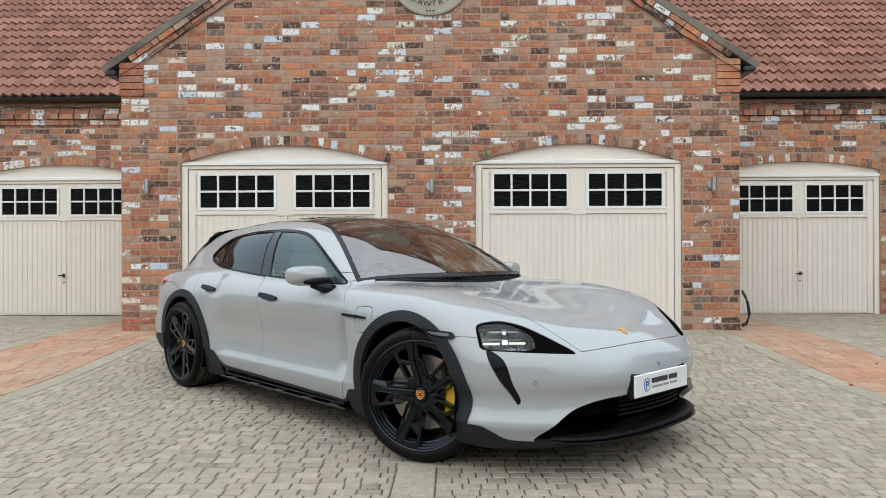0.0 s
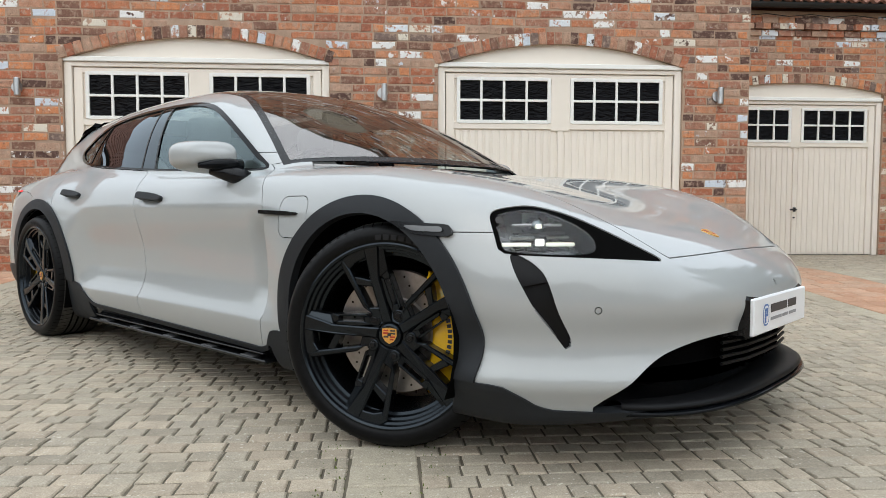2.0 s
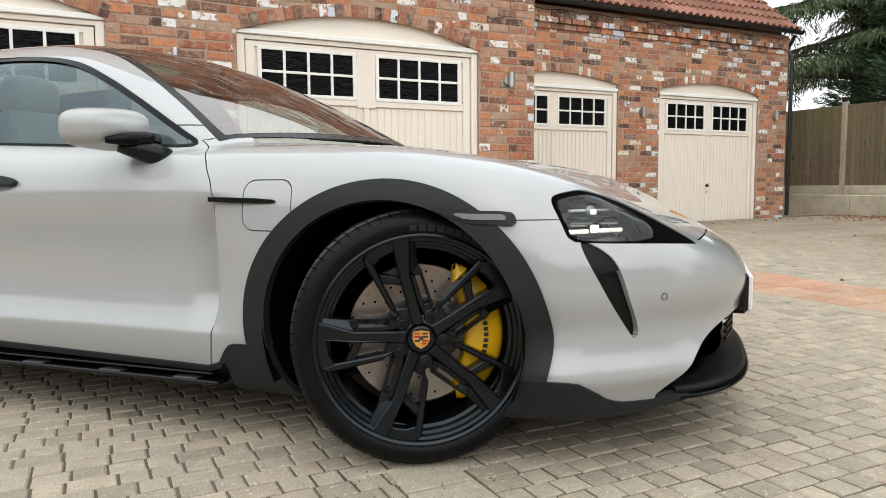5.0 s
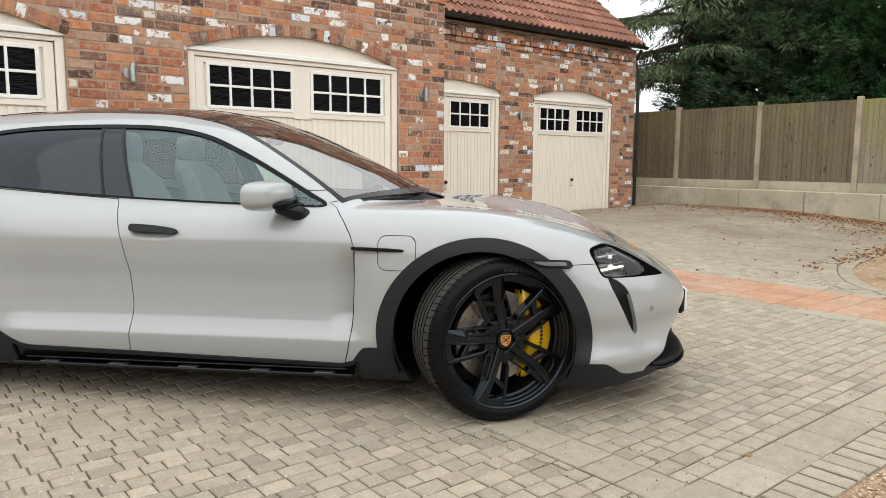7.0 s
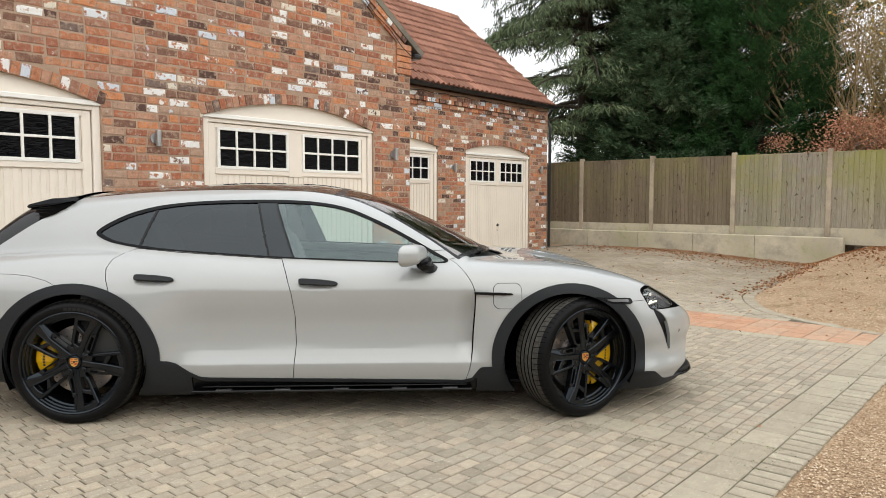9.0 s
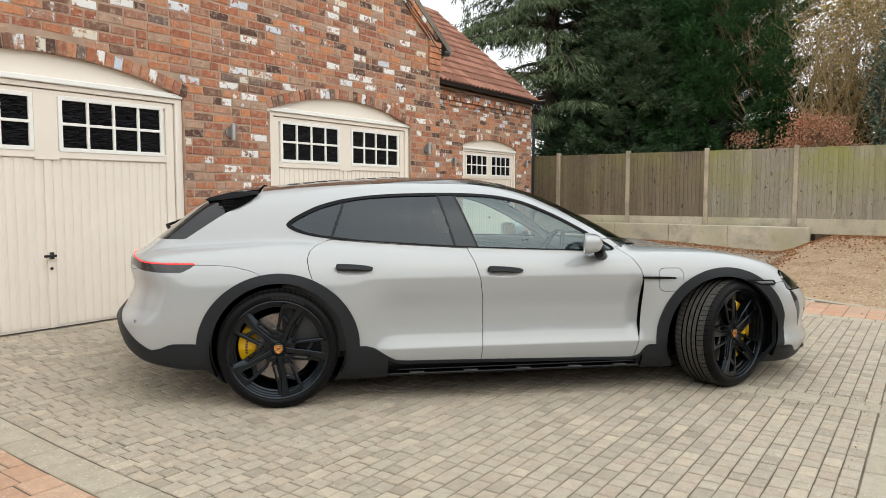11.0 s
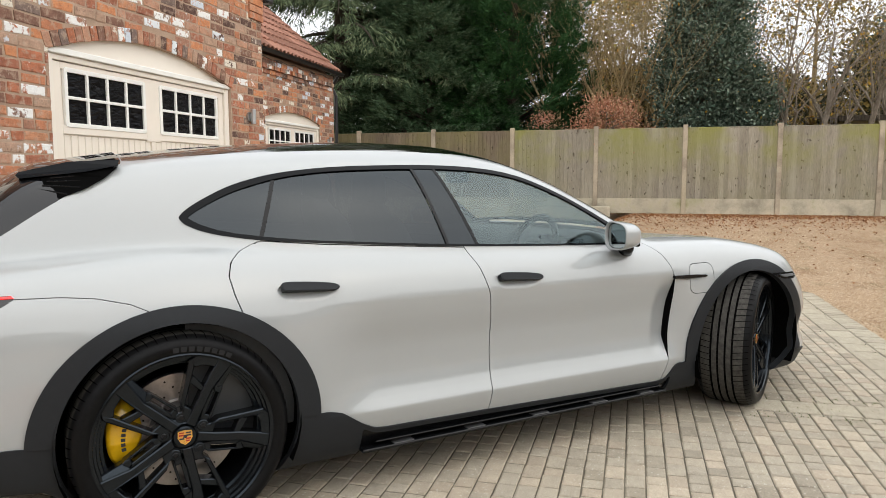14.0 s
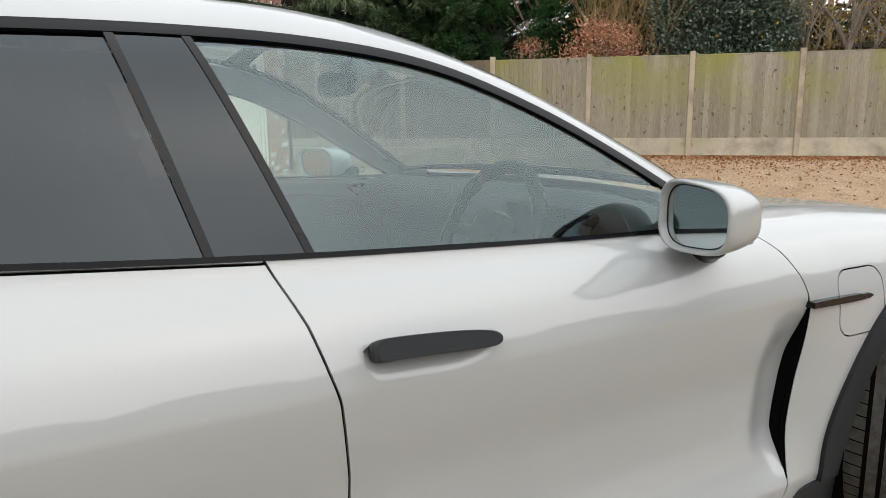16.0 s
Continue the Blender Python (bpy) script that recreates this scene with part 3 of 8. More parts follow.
def garage_door(o, y, base, handle, label, top=2.02, gap=0.1):
    """An up-and-over door with two window rows of eight panes, vertical ribs below, in an arched frame."""
    door = empty("garage_door", Matrix.Translation((o.cx, y, base)), label, "garage door", "cream garage doors")
    w, sp, cr = o.h, o.spring - base, o.crown - base
    fr = 0.075
    # arched head board
    bm = bmesh.new()
    n = 24
    outline = [(-w + 2 * w * i / n, sp + (cr - sp) * (1 - (-1 + 2 * i / n) ** 2)) for i in range(n + 1)]
    prism(bm, [(-w, top + 0.03)] + outline + [(w, top + 0.03)], 0.05, 0.10)
    part("arched_head", bm, M_DOORFRAME, door)
    bm = bmesh.new()
    box(bm, -w, w, 0.008, 0.1, top + 0.052, top + 0.100, 0.006)
    part("weather_strip", bm, M_MUNTIN, door, "white strip under the arched head")
    bm = bmesh.new()
    box(bm, -w + 0.02, w - 0.02, 0.035, 0.1, top + 0.006, top + 0.05, 0.005)
    part("head_rail", bm, M_DOORFRAME, door)
    for s in (-1, 1):
        bm = bmesh.new()
        a, b = sorted((s * w, s * (w - fr)))
        box(bm, a, b, 0.03, 0.11, 0.0, top + 0.05, 0.006)
        part("jamb", bm, M_DOORFRAME, door)
    iw = w - fr - 0.008
    wz1 = top - 0.055
    wz0 = wz1 - 0.435
    # leaf: ribbed lower part, rails and stiles round the windows
    bm = bmesh.new()
    box(bm, -iw, iw, 0.075, 0.10, 0.012, top)
    for s in (-1, 1):
        a, b = sorted((s * iw, s * (iw - 0.085)))
        box(bm, a, b, 0.052, 0.08, 0.012, top, 0.005)
    box(bm, -gap, gap, 0.052, 0.08, wz0 - 0.09, top, 0.005)
    box(bm, -0.026, 0.026, 0.056, 0.08, 0.012, wz0 - 0.06, 0.004)
    box(bm, -iw + 0.08, iw - 0.08, 0.053, 0.08, wz1, top, 0.005)
    box(bm, -iw + 0.08, iw - 0.08, 0.053, 0.08, wz0 - 0.075, wz0, 0.005)
    nr = int(2 * (iw - 0.09) / 0.075)
    for i in range(nr):
        x = -iw + 0.09 + 2 * (iw - 0.09) * (i + 0.5) / nr
        if abs(x) > 0.035:
            box(bm, x - 0.027, x + 0.027, 0.066, 0.078, 0.03, wz0 - 0.08, 0.005)
    part("leaf", bm, M_DOOR, door)
    for s in (-1, 1):
        a, b = sorted((s * (gap + 0.02), s * (iw - 0.13)))
        win = part("window", window_bars(a, b, wz0, wz1), M_MUNTIN, door, "white glazing bars round obscured glass")
        for i in range(4):
            for j in range(2):
                bm = bmesh.new()
                p, q = a + (b - a) * i / 4, a + (b - a) * (i + 1) / 4
                u, v = wz0 + (wz1 - wz0) * j / 2, wz0 + (wz1 - wz0) * (j + 1) / 2
                box(bm, p + 0.012, q - 0.012, 0.062, 0.07, u + 0.012, v - 0.012)
                part("pane", bm, M_PANE, win)
    if handle:
        bm = bmesh.new()
        box(bm, -0.012, 0.012, 0.02, 0.06, 0.60, 0.66, 0.004)
        box(bm, -0.075, 0.03, 0.012, 0.026, 0.618, 0.64, 0.005)
        tube(bm, [(0, 0.055, 0.52), (0, 0.045, 0.52)], 0.012, 10)
        part("handle", bm, M_BLACKPLASTIC, door, "black lever handle with a lock")
    return door


def window_bars(a, b, z0, z1):
    bm = bmesh.new()
    for i in range(5):
        x, h = a + (b - a) * i / 4, 0.018 if i in (0, 4) else 0.0125
        box(bm, x - h, x + h, 0.044, 0.074, z0 - 0.012, z1 + 0.012, 0.003)
    for j in range(3):
        z, h = z0 + (z1 - z0) * j / 2, 0.018 if j != 1 else 0.0125
        box(bm, a, b, 0.046, 0.074, z - h, z + h, 0.003)
    return bm


def pane_material():
    k = Mat("obscured_glass", 0.10, color=(0.002, 0.002, 0.003), spec=0.10)
    w = k.n.new("ShaderNodeTexNoise")
    w.inputs["Scale"].default_value, w.inputs["Detail"].default_value, w.inputs["Distortion"].default_value = 9, 2, 1.2
    k.l.new(k.scaled(k.world_pos(), (1, 1, 3.2)), w.inputs["Vector"])
    k.bump(w.outputs["Fac"], 1.0, 0.02)
    return k.m


M_PANE = pane_material()

GABLE_X0, GABLE_X1, EAVE, APEX = -3.96, 3.70, 3.36, 5.96
GABLE_C = (GABLE_X0 + GABLE_X1) / 2
OPEN_1, OPEN_2 = Opening(-3.22, -0.64, 2.215, 2.44), Opening(0.45, 2.99, 2.215, 2.44)
OPEN_L = Opening(-7.07, -4.67, 2.34, 2.47)
OPEN_3, OPEN_4 = Opening(4.28, 6.68, 2.34, 2.47), Opening(7.53, 9.83, 2.32, 2.47)
BASE = 0.13


def gable_top(x):
    return EAVE + (APEX - EAVE) * (1 - abs(x - GABLE_C) / (GABLE_X1 - GABLE_C))


def wing_top(x):
    return 3.42


def roof_tile(bm_v, bm_f, x, s, m, width=0.30, gauge=0.31, waves=2, segs=6):
    """One double pantile: two rolls across, a thick lower edge."""
    n0, cols = len(bm_v), waves * segs
    for k, (ds, dz) in enumerate(((0.006, -0.004), (0.0, 0.040), (0.0, 0.040), (gauge + 0.05, 0.0))):
        for i in range(cols + 1):
            u = i / cols
            h = 0.024 * math.sin(2 * math.pi * waves * u) + 0.006 * math.sin(4 * math.pi * waves * u)
            bm_v.append(m @ Vector((x + width * u, s + ds, h + dz + 0.012)))
    for k in (0, 2):
        for i in range(cols):
            a = n0 + k * (cols + 1) + i
            bm_f.append((a, a + 1, a + cols + 2, a + cols + 1))


def tiled_roof(name, label, x0, x1, m, length, near=None):
    """m carries (along the eave, up the slope, off the slope) to the world."""
    bm = bmesh.new()
    box(bm, x0, x1, 0, length, -0.08, -0.012)
    deck = part(name, bm, M_BLACKPLASTIC)
    deck.matrix_world = m
    tagged(deck, label, "tiled roof", kind="structure")
    ident, count = Matrix.Identity(4), 0
    V, F = [], []
    one_v, one_f = [], []
    roof_tile(one_v, one_f, 0, 0, ident)
    shared = bpy.data.meshes.new("roof_tile")
    shared.from_pydata(one_v, [], one_f)
    shared.polygons.foreach_set("use_smooth", [True] * len(shared.polygons))
    shared.materials.append(M_ROOF)
    rng = random.Random(3)
    rows, cols = int(length / 0.31), int((x1 - x0) / 0.30)
    for r in range(rows):
        for c in range(cols + 1):
            x, s = x0 + c * 0.30, r * 0.31 - 0.06
            if x > x1 - 0.12:
                continue
            if near and near[0] <= x <= near[1] and r < near[2] and count < 290:
                ob = new("roof_tile", shared)
                ob.parent = deck
                ob.location = (x, s, rng.uniform(-0.002, 0.002))
                count += 1
            else:
                roof_tile(V, F, x, s, ident)
    if V:
        rest = mesh_object("roof_tiles", V, F, M_ROOF, deck, smooth=True)
        rest["kind"] = "stuff"
    return deck


def slope_matrix(origin, along, up):
    a, u = Vector(along).normalized(), Vector(up).normalized()
    n = a.cross(u)
    return Matrix(((a.x, u.x, n.x, origin[0]), (a.y, u.y, n.y, origin[1]), (a.z, u.z, n.z, origin[2]), (0, 0, 0, 1)))


def wall_lamp(x, y, z, label="small grey up-and-down wall lamp on brick"):
    lamp = empty("wall_lamp", Matrix.Translation((x, y, z)), label, "wall lamp", "outdoor wall lamps")
    bm = bmesh.new()
    tube(bm, [(-0.02, 0.0, 0.0), (-0.02, -0.022, 0.0)], 0.052, 20)
    box(bm, -0.015, 0.015, -0.05, -0.01, -0.03, 0.03, 0.004)
    part("back_plate", bm, M_STEEL, lamp)
    bm = bmesh.new()
    tube(bm, [(0, -0.055, -0.085), (0, -0.055, -0.08), (0, -0.055, 0.08), (0, -0.055, 0.085)], [0.026, 0.03, 0.03, 0.026], 16)
    part("barrel", bm, M_STEEL, lamp, smooth=False)


def garages():
    rng = random.Random(11)
    brick_wall("wall_gable", "gable wall of reclaimed red brick, patchy with old whitewash", GABLE_X0, GABLE_X1, WALL_Y, BASE, gable_top, [OPEN_1, OPEN_2], rng, (-0.66, 0.48, 0.5, 3.4))
    brick_wall("wall_wing_east", "wing wall of reclaimed red brick under the eaves", GABLE_X1 + 0.02, 10.56, WING_Y, BASE, wing_top, [OPEN_3, OPEN_4], rng, (6.6, 7.6, 0.1, 3.0), 200)
    brick_wall("wall_wing_west", "wing wall of reclaimed red brick under the eaves", -11.0, GABLE_X0 - 0.02, WING_Y, BASE, wing_top, [OPEN_L], rng)
    # returns of the gabled block
    for x, nm in ((GABLE_X0, "wall_return_west"), (GABLE_X1, "wall_return_east")):
        bm = bmesh.new()
        s = 1 if x < 0 else -1
        a, b = sorted((x + 0.004 * s, x + 0.3 * s))
        box(bm, a, b, WALL_Y + 0.33, 16.0, BASE - 0.2, EAVE - 0.02)
        tagged(part(nm, bm, M_MORTAR), "brick return wall of the gabled garage block", "brick wall", kind="structure")
    bm = bmesh.new()
    box(bm, 10.26, 10.556, WING_Y + 0.33, 16.8, BASE - 0.2, 3.4)
    prism_pts = [(WING_Y + 0.05, 3.4), (16.75, 3.4), (13.85, 5.9)]
    a = [bm.verts.new((10.26, y, z)) for y, z in prism_pts]
    b = [bm.verts.new((10.556, y, z)) for y, z in prism_pts]
    bm.faces.new(a[::-1]), bm.faces.new(b)
    for i in range(3):
        bm.faces.new((a[i], a[(i + 1) % 3], b[(i + 1) % 3], b[i]))
    tagged(part("wall_end_east", bm, M_MORTAR), "end wall of the brick garage wing", "brick wall", kind="structure")
    bm = bmesh.new()
    box(bm, -11.2, 10.4, 16.6, 16.8, 0, 3.4)
    tagged(part("wall_back", bm, M_MORTAR), "back wall of the brick garages", "brick wall", kind="structure")
    bm = bmesh.new()
    box(bm, -10.9, 10.2, WING_Y + 0.7, WING_Y + 0.8, 0, 3.2)
    tagged(part("wall_inside", bm, M_BLACKPLASTIC), "dark inner wall of the garages", "wall", kind="structure")
    for o, y, h, lab in ((OPEN_1, WALL_Y, True, "cream up-and-over garage door with two rows of small panes"), (OPEN_2, WALL_Y, False, "wide cream garage door with eight-pane windows under an arch"), (OPEN_L, WING_Y, True, "cream garage door with a black lever handle in the west wing"), (OPEN_3, WING_Y, True, "cream garage door beside the gable with a black handle"), (OPEN_4, WING_Y, True, "cream garage door near the end of the east wing")):
        garage_door(o, y, BASE, h, lab, *((2.015, 0.1) if y == WALL_Y else (2.05, 0.07)))
    for x, y, z in ((-3.62, WALL_Y, 1.93), (-0.09, WALL_Y, 1.92), (3.37, WALL_Y, 1.93), (7.15, WING_Y, 1.94), (10.25, WING_Y, 2.0)):
        wall_lamp(x, y, z)
    # roofs of the wings
    pitch = radians(40)
    up = (0, math.cos(pitch), math.sin(pitch))
    for x0, x1, nm, near in ((GABLE_X1 + 0.05, 10.72, "roof_east", (0, 20, 12)), (-11.2, GABLE_X0 - 0.05, "roof_west", None)):
        m = slope_matrix((0, WING_Y - 0.10, 3.53), (1, 0, 0), up)
        tiled_roof(nm, "red clay pantile roof of a garage wing", x0, x1, m, 4.1, near)
        m = slope_matrix((0, 16.9, 3.53), (-1, 0, 0), (0, -math.cos(pitch), math.sin(pitch)))
        bm = bmesh.new()
        box(bm, -x1, -x0, 0, 4.0, -0.08, 0.0)
        back = part(nm + "_back", bm, M_ROOF)
        back.matrix_world = m
        tagged(back, "far slope of the red tiled wing roof", "tiled roof", kind="structure")
        # gutter
        bm = bmesh.new()
        prism_pts = [(WING_Y - 0.16 + 0.055 * math.cos(a), 3.46 + 0.06 * math.sin(a)) for a in (math.pi * (1 + i / 8) for i in range(9))]
        va = [bm.verts.new((x0, p, q + 0.02)) for p, q in prism_pts]
        vb = [bm.verts.new((x1 - 0.02, p, q + 0.02)) for p, q in prism_pts]
        for i in range(8):
            bm.faces.new((va[i], va[i + 1], vb[i + 1], vb[i]))
        bm.faces.new(va), bm.faces.new(vb)
        tagged(part("gutter", bm, M_BLACKPLASTIC), "black plastic gutter under the eaves", "gutter", kind="structure")
        # oversailing courses under the gutter
        bm = bmesh.new()
        rng2 = random.Random(5)
        for k, (z, out) in enumerate(((3.08, 0.02), (3.165, 0.045), (3.25, 0.02))):
            x = x0 + 0.02
            while x < x1 - 0.3:
                w = 0.115 if k == 1 else 0.23
                o2 = out + (0.025 if k == 1 and int((x - x0) / 0.115) % 2 else 0.0)
                box(bm, x + 0.006, x + w - 0.006, WING_Y - o2 - 0.008, WING_Y + 0.01, z + 0.006, z + 0.079)
                x += w
        tagged(part("eaves_corbel", bm, M_BRICK), "oversailing dentil courses of old brick", "brick corbel", kind="structure")
    bm = bmesh.new()
    tube(bm, [(10.60, WING_Y - 0.1, 3.42), (10.60, WING_Y + 0.05, 3.2), (10.60, WING_Y - 0.045, 3.0), (10.60, WING_Y - 0.045, 0.2)], 0.036, 10)
    tagged(part("downpipe", bm, M_BLACKPLASTIC), "black plastic downpipe on the wing corner", "downpipe", kind="structure")
    # verges and roof slopes of the gable
    half = GABLE_X1 - GABLE_C
    rise = APEX - EAVE
    ln = math.hypot(half, rise)
    for s, nm in ((-1, "roof_gable_west"), (1, "roof_gable_east")):
        along = Vector((-s * half, 0, rise)) / ln
        off = Vector((s * rise, 0, half)) / ln
        eave = Vector((GABLE_C + s * (half + 0.12), 0, EAVE - 0.03))
        bm = bmesh.new()
        # verge of mortar and undercloak
        a = eave - along * 0.05
        b = eave + along * (ln + 0.2)
        for o0, o1, y0, y1 in ((0.05, 0.13, -0.06, 0.3),):
            vs = []
            for y in (WALL_Y + y0, WALL_Y + y1):
                for p in (a + off * o0, b + off * o0, b + off * o1, a + off * o1):
                    vs.append(bm.verts.new((p.x, y, p.z)))
            for f in BOX_FACES:
                bm.faces.new([vs[k] for k in f])
        tagged(part("verge", bm, M_VERGE), "grey mortared verge along the gable", "verge", kind="structure")
        bm = bmesh.new()
        vs = []
        for y in (WALL_Y + 0.0, 16.5):
            for p in (a + off * 0.06, b + off * 0.06, b + off * 0.15, a + off * 0.15):
                vs.append(bm.verts.new((p.x, y, p.z)))
        for f in BOX_FACES:
            bm.faces.new([vs[k] for k in f])
        tagged(part(nm, bm, M_ROOF), "tiled roof slope over the gabled garage", "tiled roof", kind="structure")
        # raking brick courses
        rk = bmesh.new()
        rng3 = random.Random(9)
        for o0, out in ((-0.095, 0.03), (-0.02, 0.05)):
            d = 0.30
            while d < ln:
                l2 = rng3.choice((0.11, 0.225))
                p0, p1 = eave + along * (d + 0.006), eave + along * (d + l2 - 0.006)
                vs = []
                for y in (WALL_Y - out, WALL_Y + 0.01):
                    for p in (p0 + off * o0, p1 + off * o0, p1 + off * (o0 + 0.068), p0 + off * (o0 + 0.068)):
                        vs.append(rk.verts.new((p.x, y, p.z)))
                for f in BOX_FACES:
                    rk.faces.new([vs[k] for k in f])
                d += l2
        tagged(part("raking_course", rk, M_BRICK), "raking brick course under the gable verge", "brick trim", kind="structure")
        # kneeler at the foot of the verge
        kn = bmesh.new()
        for k in range(5):
            x = GABLE_C + s * (half - 0.14)
            z = EAVE - 0.30 + 0.085 * k
            box(kn, x - 0.15, x + 0.15 - 0.006, WALL_Y - 0.032, WALL_Y + 0.01, z, z + 0.074, 0.003)
        tagged(part("kneeler", kn, M_BRICK), "projecting brick kneeler below the verge", "brick trim", kind="structure")
        bm = bmesh.new()
        x = GABLE_C + s * (half + 0.10)
        box(bm, x - 0.07, x + 0.07, WALL_Y - 0.09, 10.9, EAVE - 0.06, EAVE + 0.01, 0.02)
        tagged(part("gutter", bm, M_BLACKPLASTIC), "black gutter end at the gable corner", "gutter", kind="structure")


def fence():
    rng = random.Random(21)
    X = 12.5
    posts = [11.13 - 1.92 * i for i in range(-3, 11)]
    run = empty("fence", Matrix.Translation((X, 0, 0)), "weathered feather-edge fence with concrete posts, green with algae", "fence")

    def bay(y0, y1):
        # bays past y 6.4 take the browner tone that includes tree shade
        wood = M_FENCE_BROWN_SHADE if (y0 + y1) / 2 > 6.4 else M_FENCE
        z0, z1 = 0.74, 2.28
        ym = (y0 + y1) / 2
        bm = bmesh.new()
        box(bm, -0.022, 0.03, y0, y1, z1 - 0.008, z1 + 0.02, 0.003)
        pan = part("panel_capping", bm, wood, run)
        n = 19
        for i in range(n):
            a = y0 + (y1 - y0) * i / n
            b = y0 + (y1 - y0) * (i + 1) / n
            t = rng.uniform(-0.0025, 0.0025)
            bm = bmesh.new()
            vs = [(-0.027 + t, a + 0.001, z0), (-0.010 + t, b + 0.002, z0), (-0.010 + t, b + 0.002, z1 + rng.uniform(-0.012, 0.006)), (-0.027 + t, a + 0.001, z1 + rng.uniform(-0.012, 0.006))]
            vv = [bm.verts.new(v) for v in vs] + [bm.verts.new((v[0] + 0.014, v[1], v[2])) for v in vs]
            for f in BOX_FACES:
                bm.faces.new([vv[k] for k in f])
            part("board", bm, wood, pan)
        bm = bmesh.new()
        box(bm, 0.014, 0.022, y0, y1, z0, z1 - 0.02)
        part("backing", bm, wood, pan)
        bm = bmesh.new()
        box(bm, -0.02, 0.03, y0, y1, 0.40 if ym < 5.0 else 0.5, 0.742, 0.006)
        part("gravel_board", bm, M_CONCRETE, run, "pale mossy concrete gravel board")
    for i, y in enumerate(posts):
        bm = bmesh.new()
        box(bm, -0.055, 0.055, y - 0.05, y + 0.05, 0.1, 2.36, 0.008)
        part("post", bm, M_POST, run, "slotted concrete post with lichen")
        if i:
            bay(y + 0.05, posts[i - 1] - 0.05)
    low = empty("retaining_wall", Matrix.Translation((X - 0.21, 5.02, 0)), "low wall of mossy concrete blocks before the fence", "low wall", kind="structure")
    y = 0.0
    while y < 11.4:
        ln = rng.choice((1.05, 1.35, 1.35, 1.7))
        bm = bmesh.new()
        box(bm, -0.11 + rng.uniform(-0.004, 0.004), 0.11, y, y + ln - 0.007, -0.1, 0.555 + rng.uniform(-0.004, 0.004), 0.012)
        part("block", bm, M_CONCRETE, low)
        y += ln


garages()
fence()

# ------------------------------------------------------------ the car: body shape
# Car axes: x forward, y left, z up, from the ground under the middle of the wheelbase.
CAR_AT, CAR_HEADING, AXLE, TYRE_R = (-0.395, 5.568), -46.0, 1.452, 0.358


def curve(*pts):
    """A smooth curve through (x, value) knots that does not overshoot."""
    xs, ys = np.array([p[0] for p in pts], float), np.array([p[1] for p in pts], float)
    h, d = np.diff(xs), np.diff(ys) / np.diff(xs)
    m = np.zeros(len(xs))
    for i in range(1, len(xs) - 1):
        if d[i - 1] * d[i] > 0:
            w1, w2 = 2 * h[i] + h[i - 1], h[i] + 2 * h[i - 1]
            m[i] = (w1 + w2) / (w1 / d[i - 1] + w2 / d[i])
    m[0], m[-1] = d[0], d[-1]

    def f(x):
        x = np.clip(np.asarray(x, float), xs[0], xs[-1])
        i = np.clip(np.searchsorted(xs, x) - 1, 0, len(h) - 1)
        t = (x - xs[i]) / h[i]
        return (2 * t ** 3 - 3 * t ** 2 + 1) * ys[i] + (t ** 3 - 2 * t ** 2 + t) * h[i] * m[i] + (-2 * t ** 3 + 3 * t ** 2) * ys[i + 1] + (t ** 3 - t ** 2) * h[i] * m[i + 1]
    return f


def smax(a, b, r):
    return 0.5 * (a + b + np.sqrt((a - b) ** 2 + r * r))


def smin(a, b, r):
    return 0.5 * (a + b - np.sqrt((a - b) ** 2 + r * r))


def step01(t):
    t = np.clip(t, 0, 1)
    return t * t * (3 - 2 * t)


def polyline(*pts):
    a, b = [p[0] for p in pts], [p[1] for p in pts]
    return lambda q: np.interp(q, a, b)


SEAM_F = polyline((0.10, 0.775), (0.21, 0.79), (0.30, 0.815), (0.40, 0.832), (0.52, 0.838), (0.64, 0.845), (0.74, 0.848), (0.80, 0.828), (0.86, 0.79), (0.905, 0.745), (0.96, 0.66))
PLAN = curve((-2.7, 0.84), (-2.3, 0.905), (-1.9, 0.950), (-1.45, 0.975), (-0.9, 0.958), (-0.2, 0.950), (0.6, 0.952), (1.05, 0.965), (1.45, 0.975), (1.8, 0.960), (2.15, 0.92), (2.45, 0.83))
DOOR = curve((0.1, -0.10), (0.22, -0.036), (0.30, -0.010), (0.328, -0.0045), (0.334, -0.004), (0.341, -0.0065), (0.355, -0.0135), (0.385, -0.0275), (0.42, -0.039), (0.47, -0.046), (0.56, -0.040), (0.70, -0.010), (0.752, -0.0012), (0.766, 0.0), (0.782, -0.0025), (0.84, -0.0185), (0.92, -0.064), (1.0, -0.13), (1.1, -0.22))
FLARE = curve((0.1, -0.10), (0.22, -0.045), (0.35, -0.018), (0.50, -0.004), (0.62, 0.0), (0.72, -0.004), (0.80, -0.020), (0.88, -0.055), (0.96, -0.11), (1.1, -0.22))
HOOD = curve((0.4, 0.90), (0.8, 0.935), (1.0, 0.925), (1.4, 0.875), (1.8, 0.795), (2.1, 0.70), (2.28, 0.615), (2.5, 0.45))
CREST = curve((-2.7, 0.90), (-2.3, 0.945), (-1.9, 0.975), (-1.45, 1.0), (-0.9, 0.985), (-0.3, 0.955), (0.5, 0.928), (0.95, 0.925), (1.3, 0.915), (1.6, 0.878), (1.85, 0.815), (2.05, 0.725), (2.2, 0.635), (2.45, 0.48))
NOSE = curve((0.05, 2.30), (0.18, 2.365), (0.32, 2.388), (0.45, 2.40), (0.55, 2.385), (0.65, 2.33), (0.8, 2.2))
